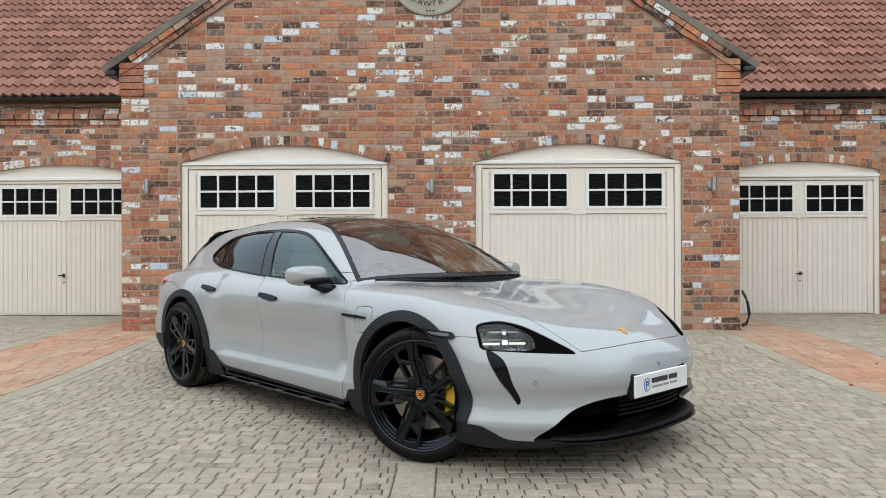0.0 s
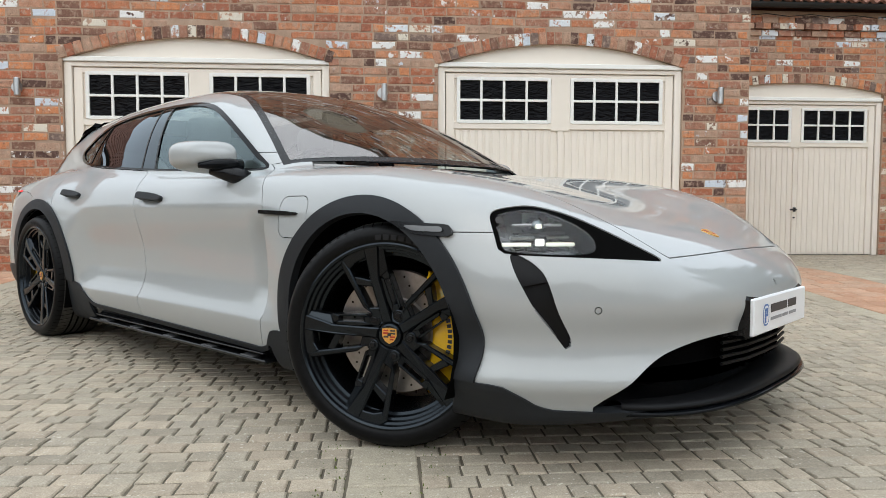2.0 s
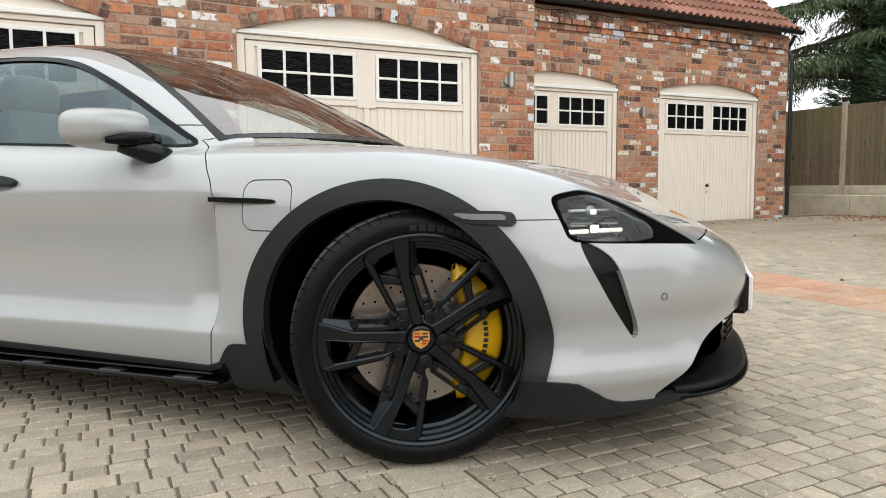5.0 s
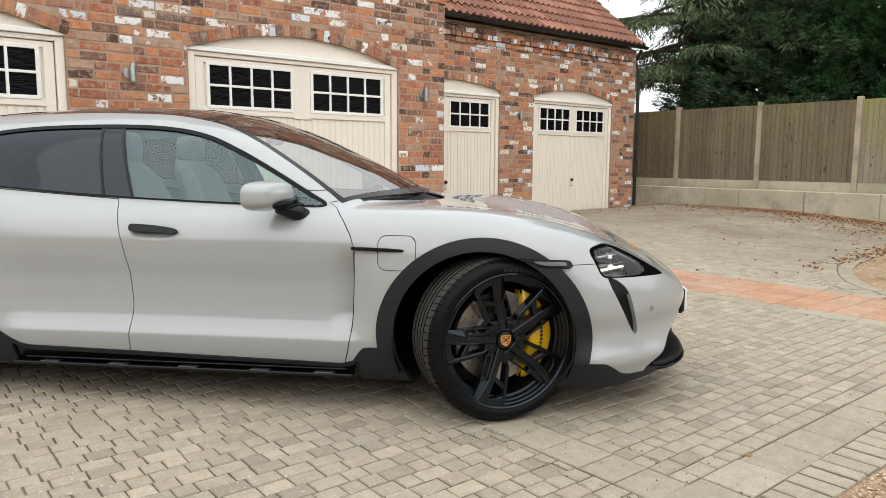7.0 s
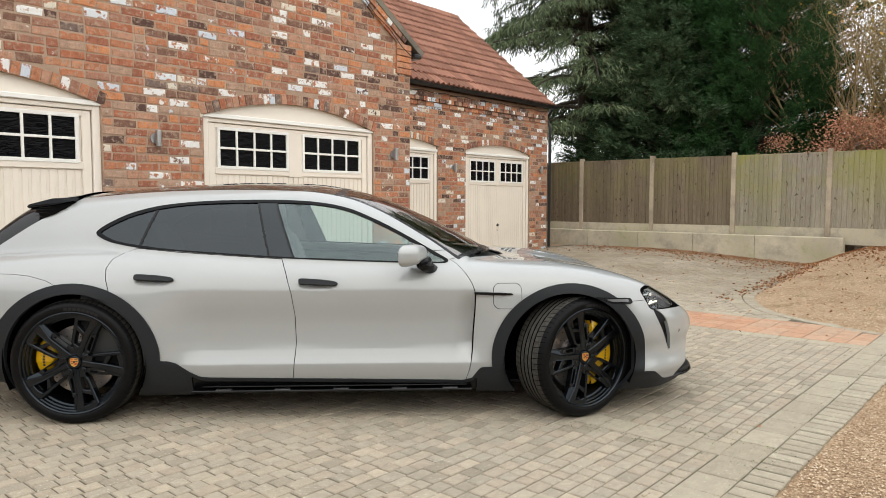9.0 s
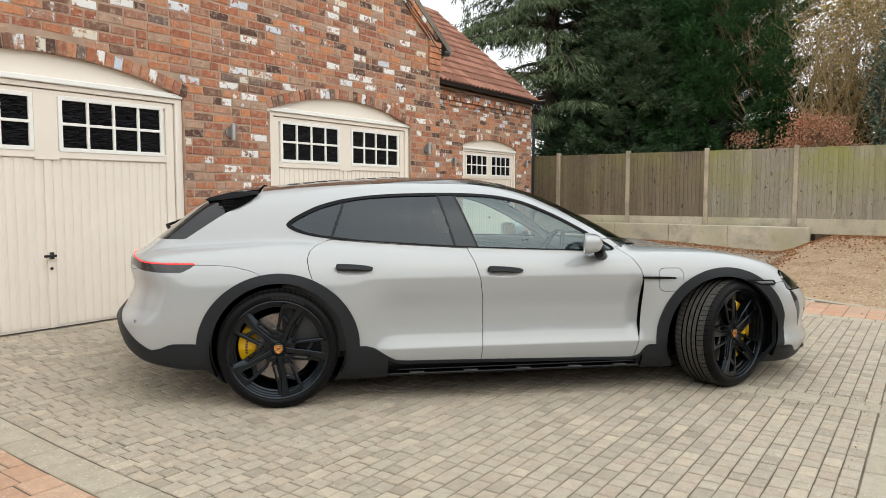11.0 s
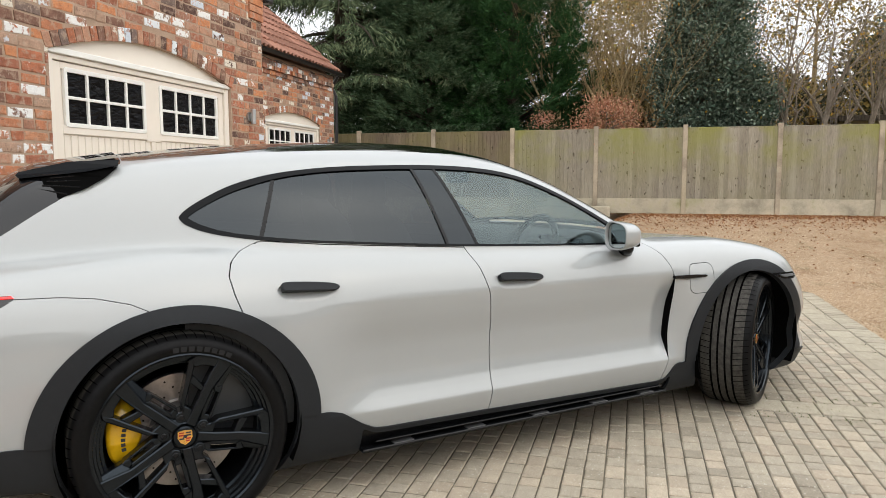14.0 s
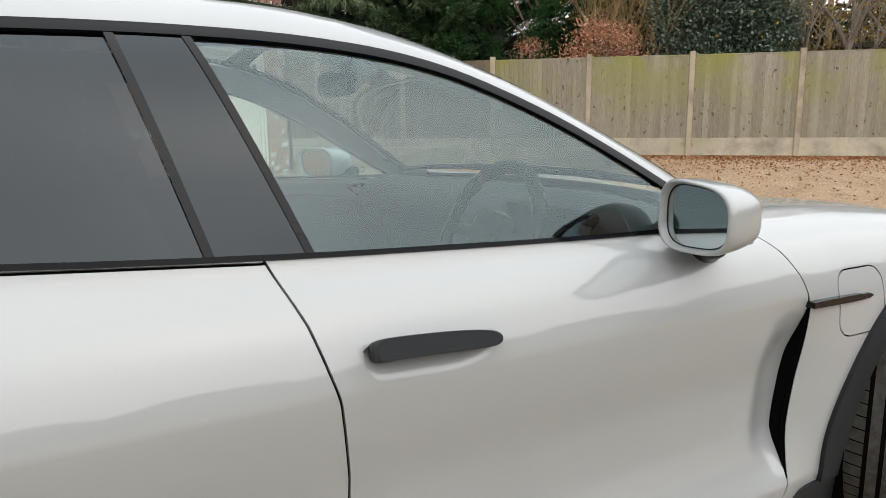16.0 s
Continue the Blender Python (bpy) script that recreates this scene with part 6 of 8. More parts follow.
    ring(bm, [(0.0001, face - 0.010), (0.030, face - 0.010), (0.036, face - 0.008), (0.0385, face - 0.003), (0.0400, face + 0.006), (0.0425, face + 0.006), (0.0445, face - 0.003), (0.060, face + 0.002), (0.086, face + 0.020), (0.088, face + 0.08)], 48)
    part("hub", bm, M_RIM, w, smooth=False)
    bm = bmesh.new()
    sh = [(-0.023, 0.0215), (0.0, 0.0245), (0.023, 0.0215), (0.024, -0.002), (0.015, -0.018), (0.0, -0.027), (-0.015, -0.018), (-0.024, -0.002)]
    prism(bm, sh, face - 0.0125, face - 0.009)
    crest = part("crest", bm, M_GOLD, w, "gold shield badge with red bars")
    bm = bmesh.new()
    for x0, x1, z0, z1 in ((-0.020, -0.003, 0.005, 0.010), (-0.019, -0.003, 0.014, 0.018), (0.003, 0.019, -0.007, -0.002), (0.003, 0.014, -0.015, -0.010)):
        box(bm, x0, x1, face - 0.0134, face - 0.012, z0, z1)
    part("crest_bars", bm, M_CREST_RED, crest)
    bm = bmesh.new()
    for x0, x1, z0, z1 in ((0.003, 0.020, 0.004, 0.009), (0.003, 0.019, 0.013, 0.018), (-0.019, -0.003, -0.007, -0.002), (-0.006, 0.006, -0.002, 0.008)):
        box(bm, x0, x1, face - 0.0132, face - 0.012, z0, z1)
    part("crest_bars", bm, M_INK, crest)
    # brake
    bm = bmesh.new()
    ring(bm, [(0.085, 0.0), (0.085, -0.040), (0.110, -0.042), (0.112, -0.022), (0.2, -0.022), (0.2, 0.012), (0.112, 0.012)], 64)
    part("brake_disc", bm, M_DISC, w, "grey drilled brake disc")
    bm = bmesh.new()
    for i in range(48):
        a = 2 * math.pi * i / 48
        r = (0.130, 0.155, 0.18)[i % 3]
        tube(bm, [(r * math.cos(a), -0.020, r * math.sin(a)), (r * math.cos(a), -0.0228, r * math.sin(a))], 0.0038, 6)
    holes = part("disc_holes", bm, M_VOID, w)
    holes["kind"] = "stuff"
    bm = bmesh.new()
    c = math.radians(caliper_angle)
    rows = []
    for i in range(25):
        a = c + math.radians(half_span * (i / 12 - 1))
        k = math.sin(math.pi * i / 24) ** 0.35
        ri, ro, yf = 0.222 - 0.092 * k, 0.222 + 0.018 * k, -0.030 - 0.034 * k - (0.006 if 7 < i < 17 else 0)
        rows.append([(ri, 0.03), (ri, yf + 0.008), (ri + 0.010, yf), (ro - 0.012, yf), (ro, yf + 0.010), (ro, 0.03)])
        rows[-1] = [bm.verts.new((r * math.cos(a), y, r * math.sin(a))) for r, y in rows[-1]]
    for p, q in zip(rows, rows[1:]):
        for j in range(5):
            bm.faces.new((p[j], p[j + 1], q[j + 1], q[j]))
    bm.faces.new(rows[0])
    bm.faces.new(rows[-1][::-1])
    bmesh.ops.recalc_face_normals(bm, faces=bm.faces)
    cal = part("brake_caliper", bm, M_CALIPER, w, "bright yellow brake caliper", smooth=True)
    for k in range(7):
        bm = bmesh.new()
        a = c + math.radians(-15 + 5 * k)
        vs = [bm.verts.new((r * math.cos(a + d), -0.0715, r * math.sin(a + d))) for r, d in ((0.182, -0.03), (0.182, 0.03), (0.196, 0.03), (0.196, -0.03))]
        bm.faces.new(vs)
        part("caliper_bar", bm, M_INK, cal)
    w.parent = CAR
    w.matrix_parent_inverse = Matrix.Identity(4)
    w.matrix_basis = m
    return w


STEER = 27
wheel("front_wheel", pose(AXLE + 0.005, -0.832, TYRE_R, 0, 0, STEER), 0.265, "steered black front wheel with yellow brake caliper", 0)
wheel("front_wheel", pose(AXLE + 0.005, 0.832, TYRE_R, 0, 0, STEER + 180), 0.265, "steered black front wheel with yellow brake caliper", 0)
wheel("rear_wheel", pose(-AXLE, -0.830, TYRE_R, 0, 0, 0), 0.285, "black rear wheel with yellow brake caliper", 172, 129, 30)
wheel("rear_wheel", pose(-AXLE, 0.830, TYRE_R, 0, 0, 180), 0.285, "black rear wheel with yellow brake caliper", 0, 97, 30)

# wheel wells
for sx in (-1, 1):
    for sy in (-1, 1):
        bm = bmesh.new()
        rr = 0.40 if sx < 0 else 0.395
        xa = -1.447 if sx < 0 else 1.405
        rows = []
        for i in range(25):
            a = math.radians(-25 + 230 * i / 24)
            rows.append([bm.verts.new((xa + rr * math.cos(a), sy * y, ARCH_C + rr * math.sin(a) * 0.96)) for y in (0.955, 0.45)])
        for p, q in zip(rows, rows[1:]):
            bm.faces.new((p[0], p[1], q[1], q[0]))
        bm.faces.new([r[1] for r in rows])
        part("wheel_well", bm, M_VOID, CAR, "black wheel well liner")

# ------------------------------------------------------------ car details
def car_part(name, bm, material, label="", smooth=False, parent=None):
    return part(name, bm, material, parent or CAR, label, smooth)


def skin_y(x, z, side=-1):
    """The y of the body's skin at x, z."""
    S = np.array([[x, 0.0, z]])
    P = solve_rays(S, np.array([[0.0, float(side), 0.0]]))
    return float(P[0, 1])


def skin_at(x, z, side=-1):
    p = np.array([[x, skin_y(x, z, side), z]])
    return Vector(p[0]), Vector(field_normals(p)[0])


def skin_patch(f):
    return cut(SKIN, f)[0]


def superbox(bm, c, r, power=0.6, nu=32, nv=20):
    """A rounded block: a superellipsoid."""
    rows = []

    def s(v):
        return math.copysign(abs(v) ** power, v)
    for i in range(nv + 1):
        p = -math.pi / 2 + math.pi * i / nv
        rows.append([bm.verts.new((c[0] + r[0] * s(math.cos(p)) * s(math.cos(a)), c[1] + r[1] * s(math.cos(p)) * s(math.sin(a)), c[2] + r[2] * s(math.sin(p)))) for a in (2 * math.pi * k / nu for k in range(nu))])
    for p, q in zip(rows, rows[1:]):
        for k in range(nu):
            bm.faces.new((p[k], p[(k + 1) % nu], q[(k + 1) % nu], q[k]))
    bmesh.ops.remove_doubles(bm, verts=bm.verts, dist=1e-5)
    bmesh.ops.recalc_face_normals(bm, faces=bm.faces)


def mirror(s):
    """Door mirror on a black arm; s is the side. The housing is lofted from the rim round the glass to the blunt nose."""
    n = 40

    def section(t, scale=1.0):
        """A rounded ring at t from the rim (0) to the nose (1)."""
        hy, hz = 0.114 * (1 - 0.36 * t ** 2.0) * scale, 0.073 * math.sqrt(max(0.0, 1 - 0.84 * t ** 2.2)) * scale
        out = []
        for k in range(n):
            a = 2 * math.pi * k / n
            y, z = (math.copysign(abs(q) ** 0.62, q) for q in (math.cos(a), math.sin(a)))
            o = (1 + y) / 2
            z = z * (1 - 0.20 * o) * (1 - 0.55 * (1 - o) * min(1.0, 2.2 * t) if z < 0 else 1.0)
            out.append((hy * y, hz * z + 0.005 * o))
        return out

    def put(bm, ring_, x):
        return [bm.verts.new((x - 0.074 * (y / 0.114 + 1) / 2, s * y, z)) for y, z in ring_]

    def skin(bm, rings_, cap):
        for p, q in zip(rings_, rings_[1:]):
            for k in range(n):
                bm.faces.new((p[k], p[(k + 1) % n], q[(k + 1) % n], q[k]))
        if cap:
            bm.faces.new(rings_[-1])
        bmesh.ops.recalc_face_normals(bm, faces=bm.faces)
    bm = bmesh.new()
    shell = [(-0.022, 0.84, 0), (-0.036, 0.87, 0), (-0.042, 0.91, 0), (-0.042, 0.95, 0), (-0.038, 0.985, 0), (-0.028, 1.0, 0.02)]
    rings_ = [put(bm, section(t, k), x) for x, k, t in shell]
    rings_ += [put(bm, section(t), -0.028 + 0.094 * math.sin(t * math.pi / 2) ** 1.05) for t in (0.12, 0.26, 0.42, 0.58, 0.72, 0.84, 0.93)]
    rings_ += [put(bm, section(0.97, k), 0.0655 + d) for k, d in ((0.90, 0.004), (0.7, 0.009), (0.4, 0.012), (0.1, 0.013))]
    skin(bm, rings_, True)
    ob = car_part("door_mirror", bm, M_PAINT, "pale grey door mirror on a black arm", True)
    ob.location = (0.512, s * 0.968, 0.962)
    bm = bmesh.new()
    skin(bm, [put(bm, section(0, k), x) for x, k in ((-0.021, 0.86), (-0.027, 0.85), (-0.027, 0.815))], False)
    car_part("mirror_gasket", bm, M_SATIN, "black gasket round the mirror glass", parent=ob)
    bm = bmesh.new()
    skin(bm, [put(bm, section(0, k), x) for x, k in ((-0.020, 0.83), (-0.0255, 0.83), (-0.0265, 0.815))], True)
    car_part("mirror_glass", bm, M_MIRRORGLASS, "dark tinted mirror glass", parent=ob)
    bm = bmesh.new()
    pts = [(0.085, -s * 0.118, -0.094), (0.062, -s * 0.080, -0.072), (0.040, -s * 0.045, -0.062), (0.006, s * 0.0, -0.050)]
    tube(bm, pts, [0.040, 0.036, 0.031, 0.020], 14)
    car_part("mirror_arm", bm, M_SATIN, "black mirror arm", True, ob)
    bm = bmesh.new()
    tube(bm, [(0.052, -s * 0.112, -0.030), (0.056, -s * 0.06, -0.028), (0.044, s * 0.0, -0.032), (0.010, s * 0.055, -0.036)], [0.024, 0.023, 0.021, 0.010], 12)
    car_part("mirror_strip", bm, M_GLOSS, smooth=True, parent=ob)


def door_handle(x0, z0, x1, z1, s):
    a, na = skin_at(x0, z0, s)
    b, nb = skin_at(x1, z1, s)
    ax = (b - a)
    ln = ax.length
    ax.normalize()
    n = (na + nb).normalized()
    up = n.cross(ax) if s < 0 else ax.cross(n)
    if up.z < 0:
        up = -up
    n = n.normalized()
    m = Matrix(((ax.x, n.x, up.x, a.x), (ax.y, n.y, up.y, a.y), (ax.z, n.z, up.z, a.z), (0, 0, 0, 1)))
    bm = bmesh.new()
    pts = chaikin([(0.004, -0.021), (0.0, 0.006), (0.02, 0.013), (ln * 0.6, 0.018), (ln * 0.92, 0.016), (ln, 0.007), (ln * 0.99, -0.005), (ln * 0.9, -0.011), (ln * 0.5, -0.015), (ln * 0.08, -0.021)], 2)
    rings_ = []
    for y, k in ((-0.004, 0.96), (0.009, 1.0), (0.016, 1.0), (0.019, 0.95)):
        rings_.append([bm.verts.new(((u - ln / 2) * k + ln / 2, y + (0.012 * (1 - u / ln) if y > 0 else 0.0), v * k)) for u, v in pts])
    for p, q in zip(rings_, rings_[1:]):
        for i in range(len(pts)):
            bm.faces.new((p[i], p[(i + 1) % len(pts)], q[(i + 1) % len(pts)], q[i]))
    bm.faces.new(rings_[-1])
    bmesh.ops.recalc_face_normals(bm, faces=bm.faces)
    ob = car_part("door_handle", bm, M_CLAD, "dark grey door handle, popped out")
    ob.matrix_local = m


def hollow(x0, x1, low_, high_, s):
    """The dished recess behind a door handle."""
    nx, nz = 40, 12
    X = np.linspace(x0 - 0.0118, x1 + 0.0038, nx)
    lo, hi = low_(X), high_(X)
    v = np.linspace(0, 1, nz)
    Z = lo[:, None] + (hi - lo)[:, None] * v
    XX = np.repeat(X[:, None], nz, 1)
    P = solve_rays(np.stack([XX, np.zeros_like(XX), Z], -1), np.broadcast_to(np.array([0.0, float(s), 0.0]), XX.shape + (3,)))
    u = np.linspace(0, 1, nx)[:, None]
    deep = 0.020 * step01(v / 0.85) * step01((1.0 - v) / 0.12) * step01(u / 0.12) * step01((1 - u) / 0.35)
    P[..., 1] -= s * deep
    bm = bmesh.new()
    rows = [[bm.verts.new(tuple(q)) for q in r] for r in P]
    for p, q in zip(rows, rows[1:]):
        for j in range(nz - 1):
            bm.faces.new((p[j], p[j + 1], q[j + 1], q[j]))
    bmesh.ops.recalc_face_normals(bm, faces=bm.faces)
    car_part("handle_recess", bm, M_PAINT, "dished recess behind the handle", True)


def sweep_front(profile, name, material, label, half=0.66, n=61, smooth=True):
    """Sweeps a profile of (outward, z) along the nose in plan."""
    bm = bmesh.new()
    rows = []
    for i in range(n):
        y = -half + 2 * half * i / (n - 1)
        x = 2.346 - 0.26 * (abs(y) / 0.75) ** 3.0
        d = 0.26 * 3 * (abs(y) / 0.75) ** 2 / 0.75 * math.copysign(1, y)
        nx, ny = 1 / math.hypot(1, d), d / math.hypot(1, d)
        fade = 1 - (abs(y) / half) ** 8
        rows.append([bm.verts.new((x + nx * o * (fade if o > 0 else 1), y + ny * o * (fade if o > 0 else 1), z)) for o, z in profile])
    for p, q in zip(rows, rows[1:]):
        for j in range(len(profile) - 1):
            bm.faces.new((p[j], p[j + 1], q[j + 1], q[j]))
    bmesh.ops.recalc_face_normals(bm, faces=bm.faces)
    car_part(name, bm, material, label, smooth)


def ring_on_skin(x, z, s, r):
    p, n = skin_at(x, z, s)
    t = n.orthogonal().normalized()
    u = n.cross(t)
    bm = bmesh.new()
    pts = [p + n * 0.0012 + r * (math.cos(a) * t + math.sin(a) * u) for a in (2 * math.pi * k / 24 for k in range(25))]
    tube(bm, pts, 0.0010, 5, caps=False)
    car_part("parking_sensor", bm, M_CLAD, "small round parking sensor")


def car_details():
    for s in (-1, 1):
        mirror(s)
        for hx0, hz0, hx1, hz1 in HANDLES:
            door_handle(hx0, hz0, hx1, hz1, s)
        for (hx0, hz0, hx1, hz1), (low_, high_) in zip(HANDLES, SCOOPS):
            hollow(hx0, hx1, low_, high_, s)
        # fin before the charging flap
        bm = bmesh.new()
        a, b = [], []
        for x, h in ((0.838, 0.0065), (0.90, 0.0075), (1.0, 0.0075), (1.055, 0.0055), (1.066, 0.002)):
            z = 0.745 - 0.03 * (x - 0.838)
            y = skin_y(x + 0.012 if x < 0.85 else x, z, s)
            for out, lst in ((0.016 - 0.010 * (x - 0.838) / 0.23, a), (-0.01, b)):
                lst.append([bm.verts.new((x, y + s * out, z + h)), bm.verts.new((x, y + s * out, z - h))])
        for i in range(4):
            bm.faces.new((a[i][0], a[i][1], a[i + 1][1], a[i + 1][0]))
            bm.faces.new((a[i][0], a[i + 1][0], b[i + 1][0], b[i][0]))
            bm.faces.new((a[i][1], b[i][1], b[i + 1][1], a[i + 1][1]))
        bm.faces.new((a[0][0], b[0][0], b[0][1], a[0][1]))
        bm.faces.new((a[-1][0], a[-1][1], b[-1][1], b[-1][0]))
        bmesh.ops.recalc_face_normals(bm, faces=bm.faces)
        car_part("wing_fin", bm, M_SATIN, "black fin before the charging flap")
        # vent behind the wing: a dark wall between the wing's edge and the hollowed door
        bm = bmesh.new()
        rows = []
        for i in range(30):
            z = 0.345 + 0.425 * i / 29
            x = float(SEAM_F(z)) + 0.0022
            y = skin_y(x, z, s)
            rows.append([bm.verts.new((x, y - s * 0.0015, z)), bm.verts.new((x - 0.003, y - s * 0.03, z)), bm.verts.new((x - 0.010, y - s * 0.075, z))])
        for p, q in zip(rows, rows[1:]):
            for k in range(2):
                bm.faces.new((p[k], p[k + 1], q[k + 1], q[k]))
        car_part("side_vent", bm, M_VOID, "black vent behind the front wing")
        # side marker strip over the arch
        S = skin_patch(lambda x, y, z: np.maximum(poly(x, z, [(1.535, 0.719), (1.750, 0.709), (1.770, 0.702), (1.774, 0.680), (1.762, 0.674), (1.650, 0.680)]), 0.6 - s * y))
        strip = panel("side_marker", S, M_SATIN, CAR, "black side marker strip over the front arch", offset=0.015, rim=0.018)
        S = skin_patch(lambda x, y, z: np.maximum(poly(x, z, [(1.600, 0.7065), (1.752, 0.7005), (1.757, 0.6855), (1.645, 0.6900)]), 0.6 - s * y))
        panel("marker_lens", S, M_MARKER, strip, "smoked grey marker lens", offset=0.0205, rim=0.003)
        # sill blade with raised tabs
        bm = bmesh.new()
        a, b = sorted((s * 0.934, s * 0.82))
        box(bm, -0.80, 0.83, a, b, 0.166, 0.180, 0.004)
        box(bm, -0.74, 0.80, *sorted((s * 0.922, s * 0.82)), 0.196, 0.203, 0.002)
        car_part("sill_blade", bm, M_SILL, "gloss black sill blade below a slim ledge")
        for x in (-0.62, -0.28, 0.06, 0.40, 0.70):
            bm = bmesh.new()
            a, b = sorted((s * 0.931, s * 0.89))
            box(bm, x - 0.045, x + 0.045, a, b, 0.179, 0.1845, 0.002)
            car_part("sill_tab", bm, M_TAB)
        # spoiler blade beside the rear window
        bm = bmesh.new()
        blade_edge = [(-1.585, 0.548, 1.296), (-1.592, 0.566, 1.274), (-1.70, 0.570, 1.252), (-1.80, 0.545, 1.240), (-1.905, 0.490, 1.228), (-1.916, 0.482, 1.240), (-1.905, 0.478, 1.251), (-1.75, 0.510, 1.288)]
        louvre_edge = [(-1.592, 0.560, 1.270), (-1.635, 0.588, 1.232), (-1.70, 0.606, 1.194), (-1.785, 0.602, 1.158), (-1.86, 0.560, 1.180), (-1.875, 0.500, 1.222), (-1.80, 0.545, 1.238), (-1.70, 0.570, 1.250)]

        def side_plate(edge, out):
            bm = bmesh.new()
            f0 = [bm.verts.new((x, s * (y + out), z + 0.004)) for x, y, z in edge]
            f1 = [bm.verts.new((x, s * (y - 0.03), z)) for x, y, z in edge]
            bm.faces.new(f0), bm.faces.new(f1[::-1])
            for i in range(len(edge)):
                k = (i + 1) % len(edge)
                bm.faces.new((f0[i], f0[k], f1[k], f1[i]))
            bmesh.ops.recalc_face_normals(bm, faces=bm.faces)
            return bm
        louvre = car_part("side_louvre", side_plate(louvre_edge, 0.002), M_VOID, "matt black louvred panel below the spoiler")
        for k in range(4):
            t0 = 0.12 + 0.22 * k
            bm = bmesh.new()
            p = [Vector(louvre_edge[0]).lerp(Vector(louvre_edge[3]), t0 + 0.08), Vector(louvre_edge[6]).lerp(Vector(louvre_edge[4]), t0)]
            tube(bm, [(q.x, s * (q.y + 0.006), q.z + 0.003) for q in p], 0.003, 5)
            part("louvre", bm, M_SATIN, louvre)
        bm = side_plate(blade_edge, 0.010)
        car_part("spoiler_blade", bm, M_GLOSS, "gloss black blade beside the rear window")
    # number plate holder and blank trade plate
    bm = bmesh.new()
    box(bm, 2.30, 2.379, -0.275, 0.275, 0.362, 0.495, 0.012)
    holder = car_part("plate_holder", bm, M_SATIN, "black number plate holder")
    bm = bmesh.new()
    box(bm, 2.376, 2.3915, -0.262, 0.262, 0.372, 0.486, 0.004)
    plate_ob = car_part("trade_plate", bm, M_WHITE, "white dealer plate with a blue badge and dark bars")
    x = 2.3923
    bm = bmesh.new()
    prism_pts = chaikin([(-0.185, 0.395), (-0.185, 0.463), (-0.128, 0.463), (-0.128, 0.395)], 2)
    v0 = [bm.verts.new((x, p, q)) for p, q in prism_pts]
    bm.faces.new(v0)
    part("badge_field", bm, M_BLUE, plate_ob)
    bm = bmesh.new()
    v0 = [bm.verts.new((x + 0.0006, -0.1565 + (p + 0.1565) * 0.80, 0.429 + (q - 0.429) * 0.84)) for p, q in prism_pts]
    bm.faces.new(v0)
    part("badge_inset", bm, M_WHITE, plate_ob)
    bm = bmesh.new()
    box(bm, x, x + 0.0014, -0.170, -0.158, 0.404, 0.450)
    box(bm, x, x + 0.0014, -0.158, -0.142, 0.440, 0.450)
    box(bm, x, x + 0.0014, -0.150, -0.142, 0.424, 0.450)
    box(bm, x, x + 0.0014, -0.158, -0.142, 0.424, 0.432)
    part("badge_mark", bm, M_BLUE, plate_ob)
    bm = bmesh.new()
    for a, b in ((-0.112, 0.048), (0.062, 0.150)):
        box(bm, x, x + 0.001, a, b, 0.432, 0.458)
    part("bar", bm, M_INK, plate_ob)
    bm = bmesh.new()
    for a, b in ((-0.112, -0.005), (0.005, 0.060), (0.075, 0.150)):
        box(bm, x, x + 0.001, a, b, 0.407, 0.417)
    part("bar", bm, M_INKGREY, plate_ob)
    # bonnet crest
    p = solve_rays(np.array([[2.15, 0.0, 0.4]]), np.array([[0.0, 0.0, 1.0]]))
    n = Vector(field_normals(p)[0])
    bm = bmesh.new()
    sh = [(-0.024, 0.026), (0.0, 0.030), (0.024, 0.026), (0.024, -0.006), (0.014, -0.024), (0.0, -0.033), (-0.014, -0.024), (-0.024, -0.006)]
    prism(bm, sh, -0.0035, 0.0)
    crest = car_part("bonnet_crest", bm, M_GOLD, "gold shield crest on the bonnet")
    up = Vector((-n.z, 0, n.x))
    crest.matrix_local = Matrix(((0, -n.x, up.x, p[0, 0]), (1, -n.y, up.y, 0), (0, -n.z, up.z, p[0, 2]), (0, 0, 0, 1)))
    bm = bmesh.new()
    for x0, x1, z0, z1 in ((-0.020, -0.003, 0.004, 0.010), (-0.020, -0.003, 0.015, 0.020), (0.003, 0.019, -0.010, -0.004)):
        box(bm, x0, x1, -0.0045, -0.003, z0, z1)
    part("crest_bar", bm, M_CREST_RED, crest)
    # chin and splitter
    sweep_front([(-0.14, 0.165), (-0.09, 0.192), (-0.05, 0.207), (-0.01, 0.212), (0.024, 0.207), (0.040, 0.198), (0.034, 0.190), (-0.03, 0.182)], "chin", M_CHIN, "dark grey chin below the intake", 0.66)
    sweep_front([(-0.04, 0.192), (0.018, 0.188), (0.044, 0.184), (0.050, 0.179), (0.044, 0.174), (-0.02, 0.163), (-0.12, 0.152)], "splitter", M_GLOSS, "gloss black front splitter", 0.66)
    # grille slats
    for k in range(5):
        bm = bmesh.new()
        z = 0.285 + 0.022 * k
        tube(bm, [(2.31, -0.30, z), (2.335, -0.15, z), (2.34, 0, z), (2.335, 0.15, z), (2.31, 0.30, z)], 0.006, 6)
        car_part("grille_slat", bm, M_CHIN)
    for x, z in ((2.137, 0.479), (-2.283, 0.528)):
        for s in (-1, 1):
            ring_on_skin(x, z, s, 0.0095)
    # roof spoiler
    bm = bmesh.new()
    rows = []
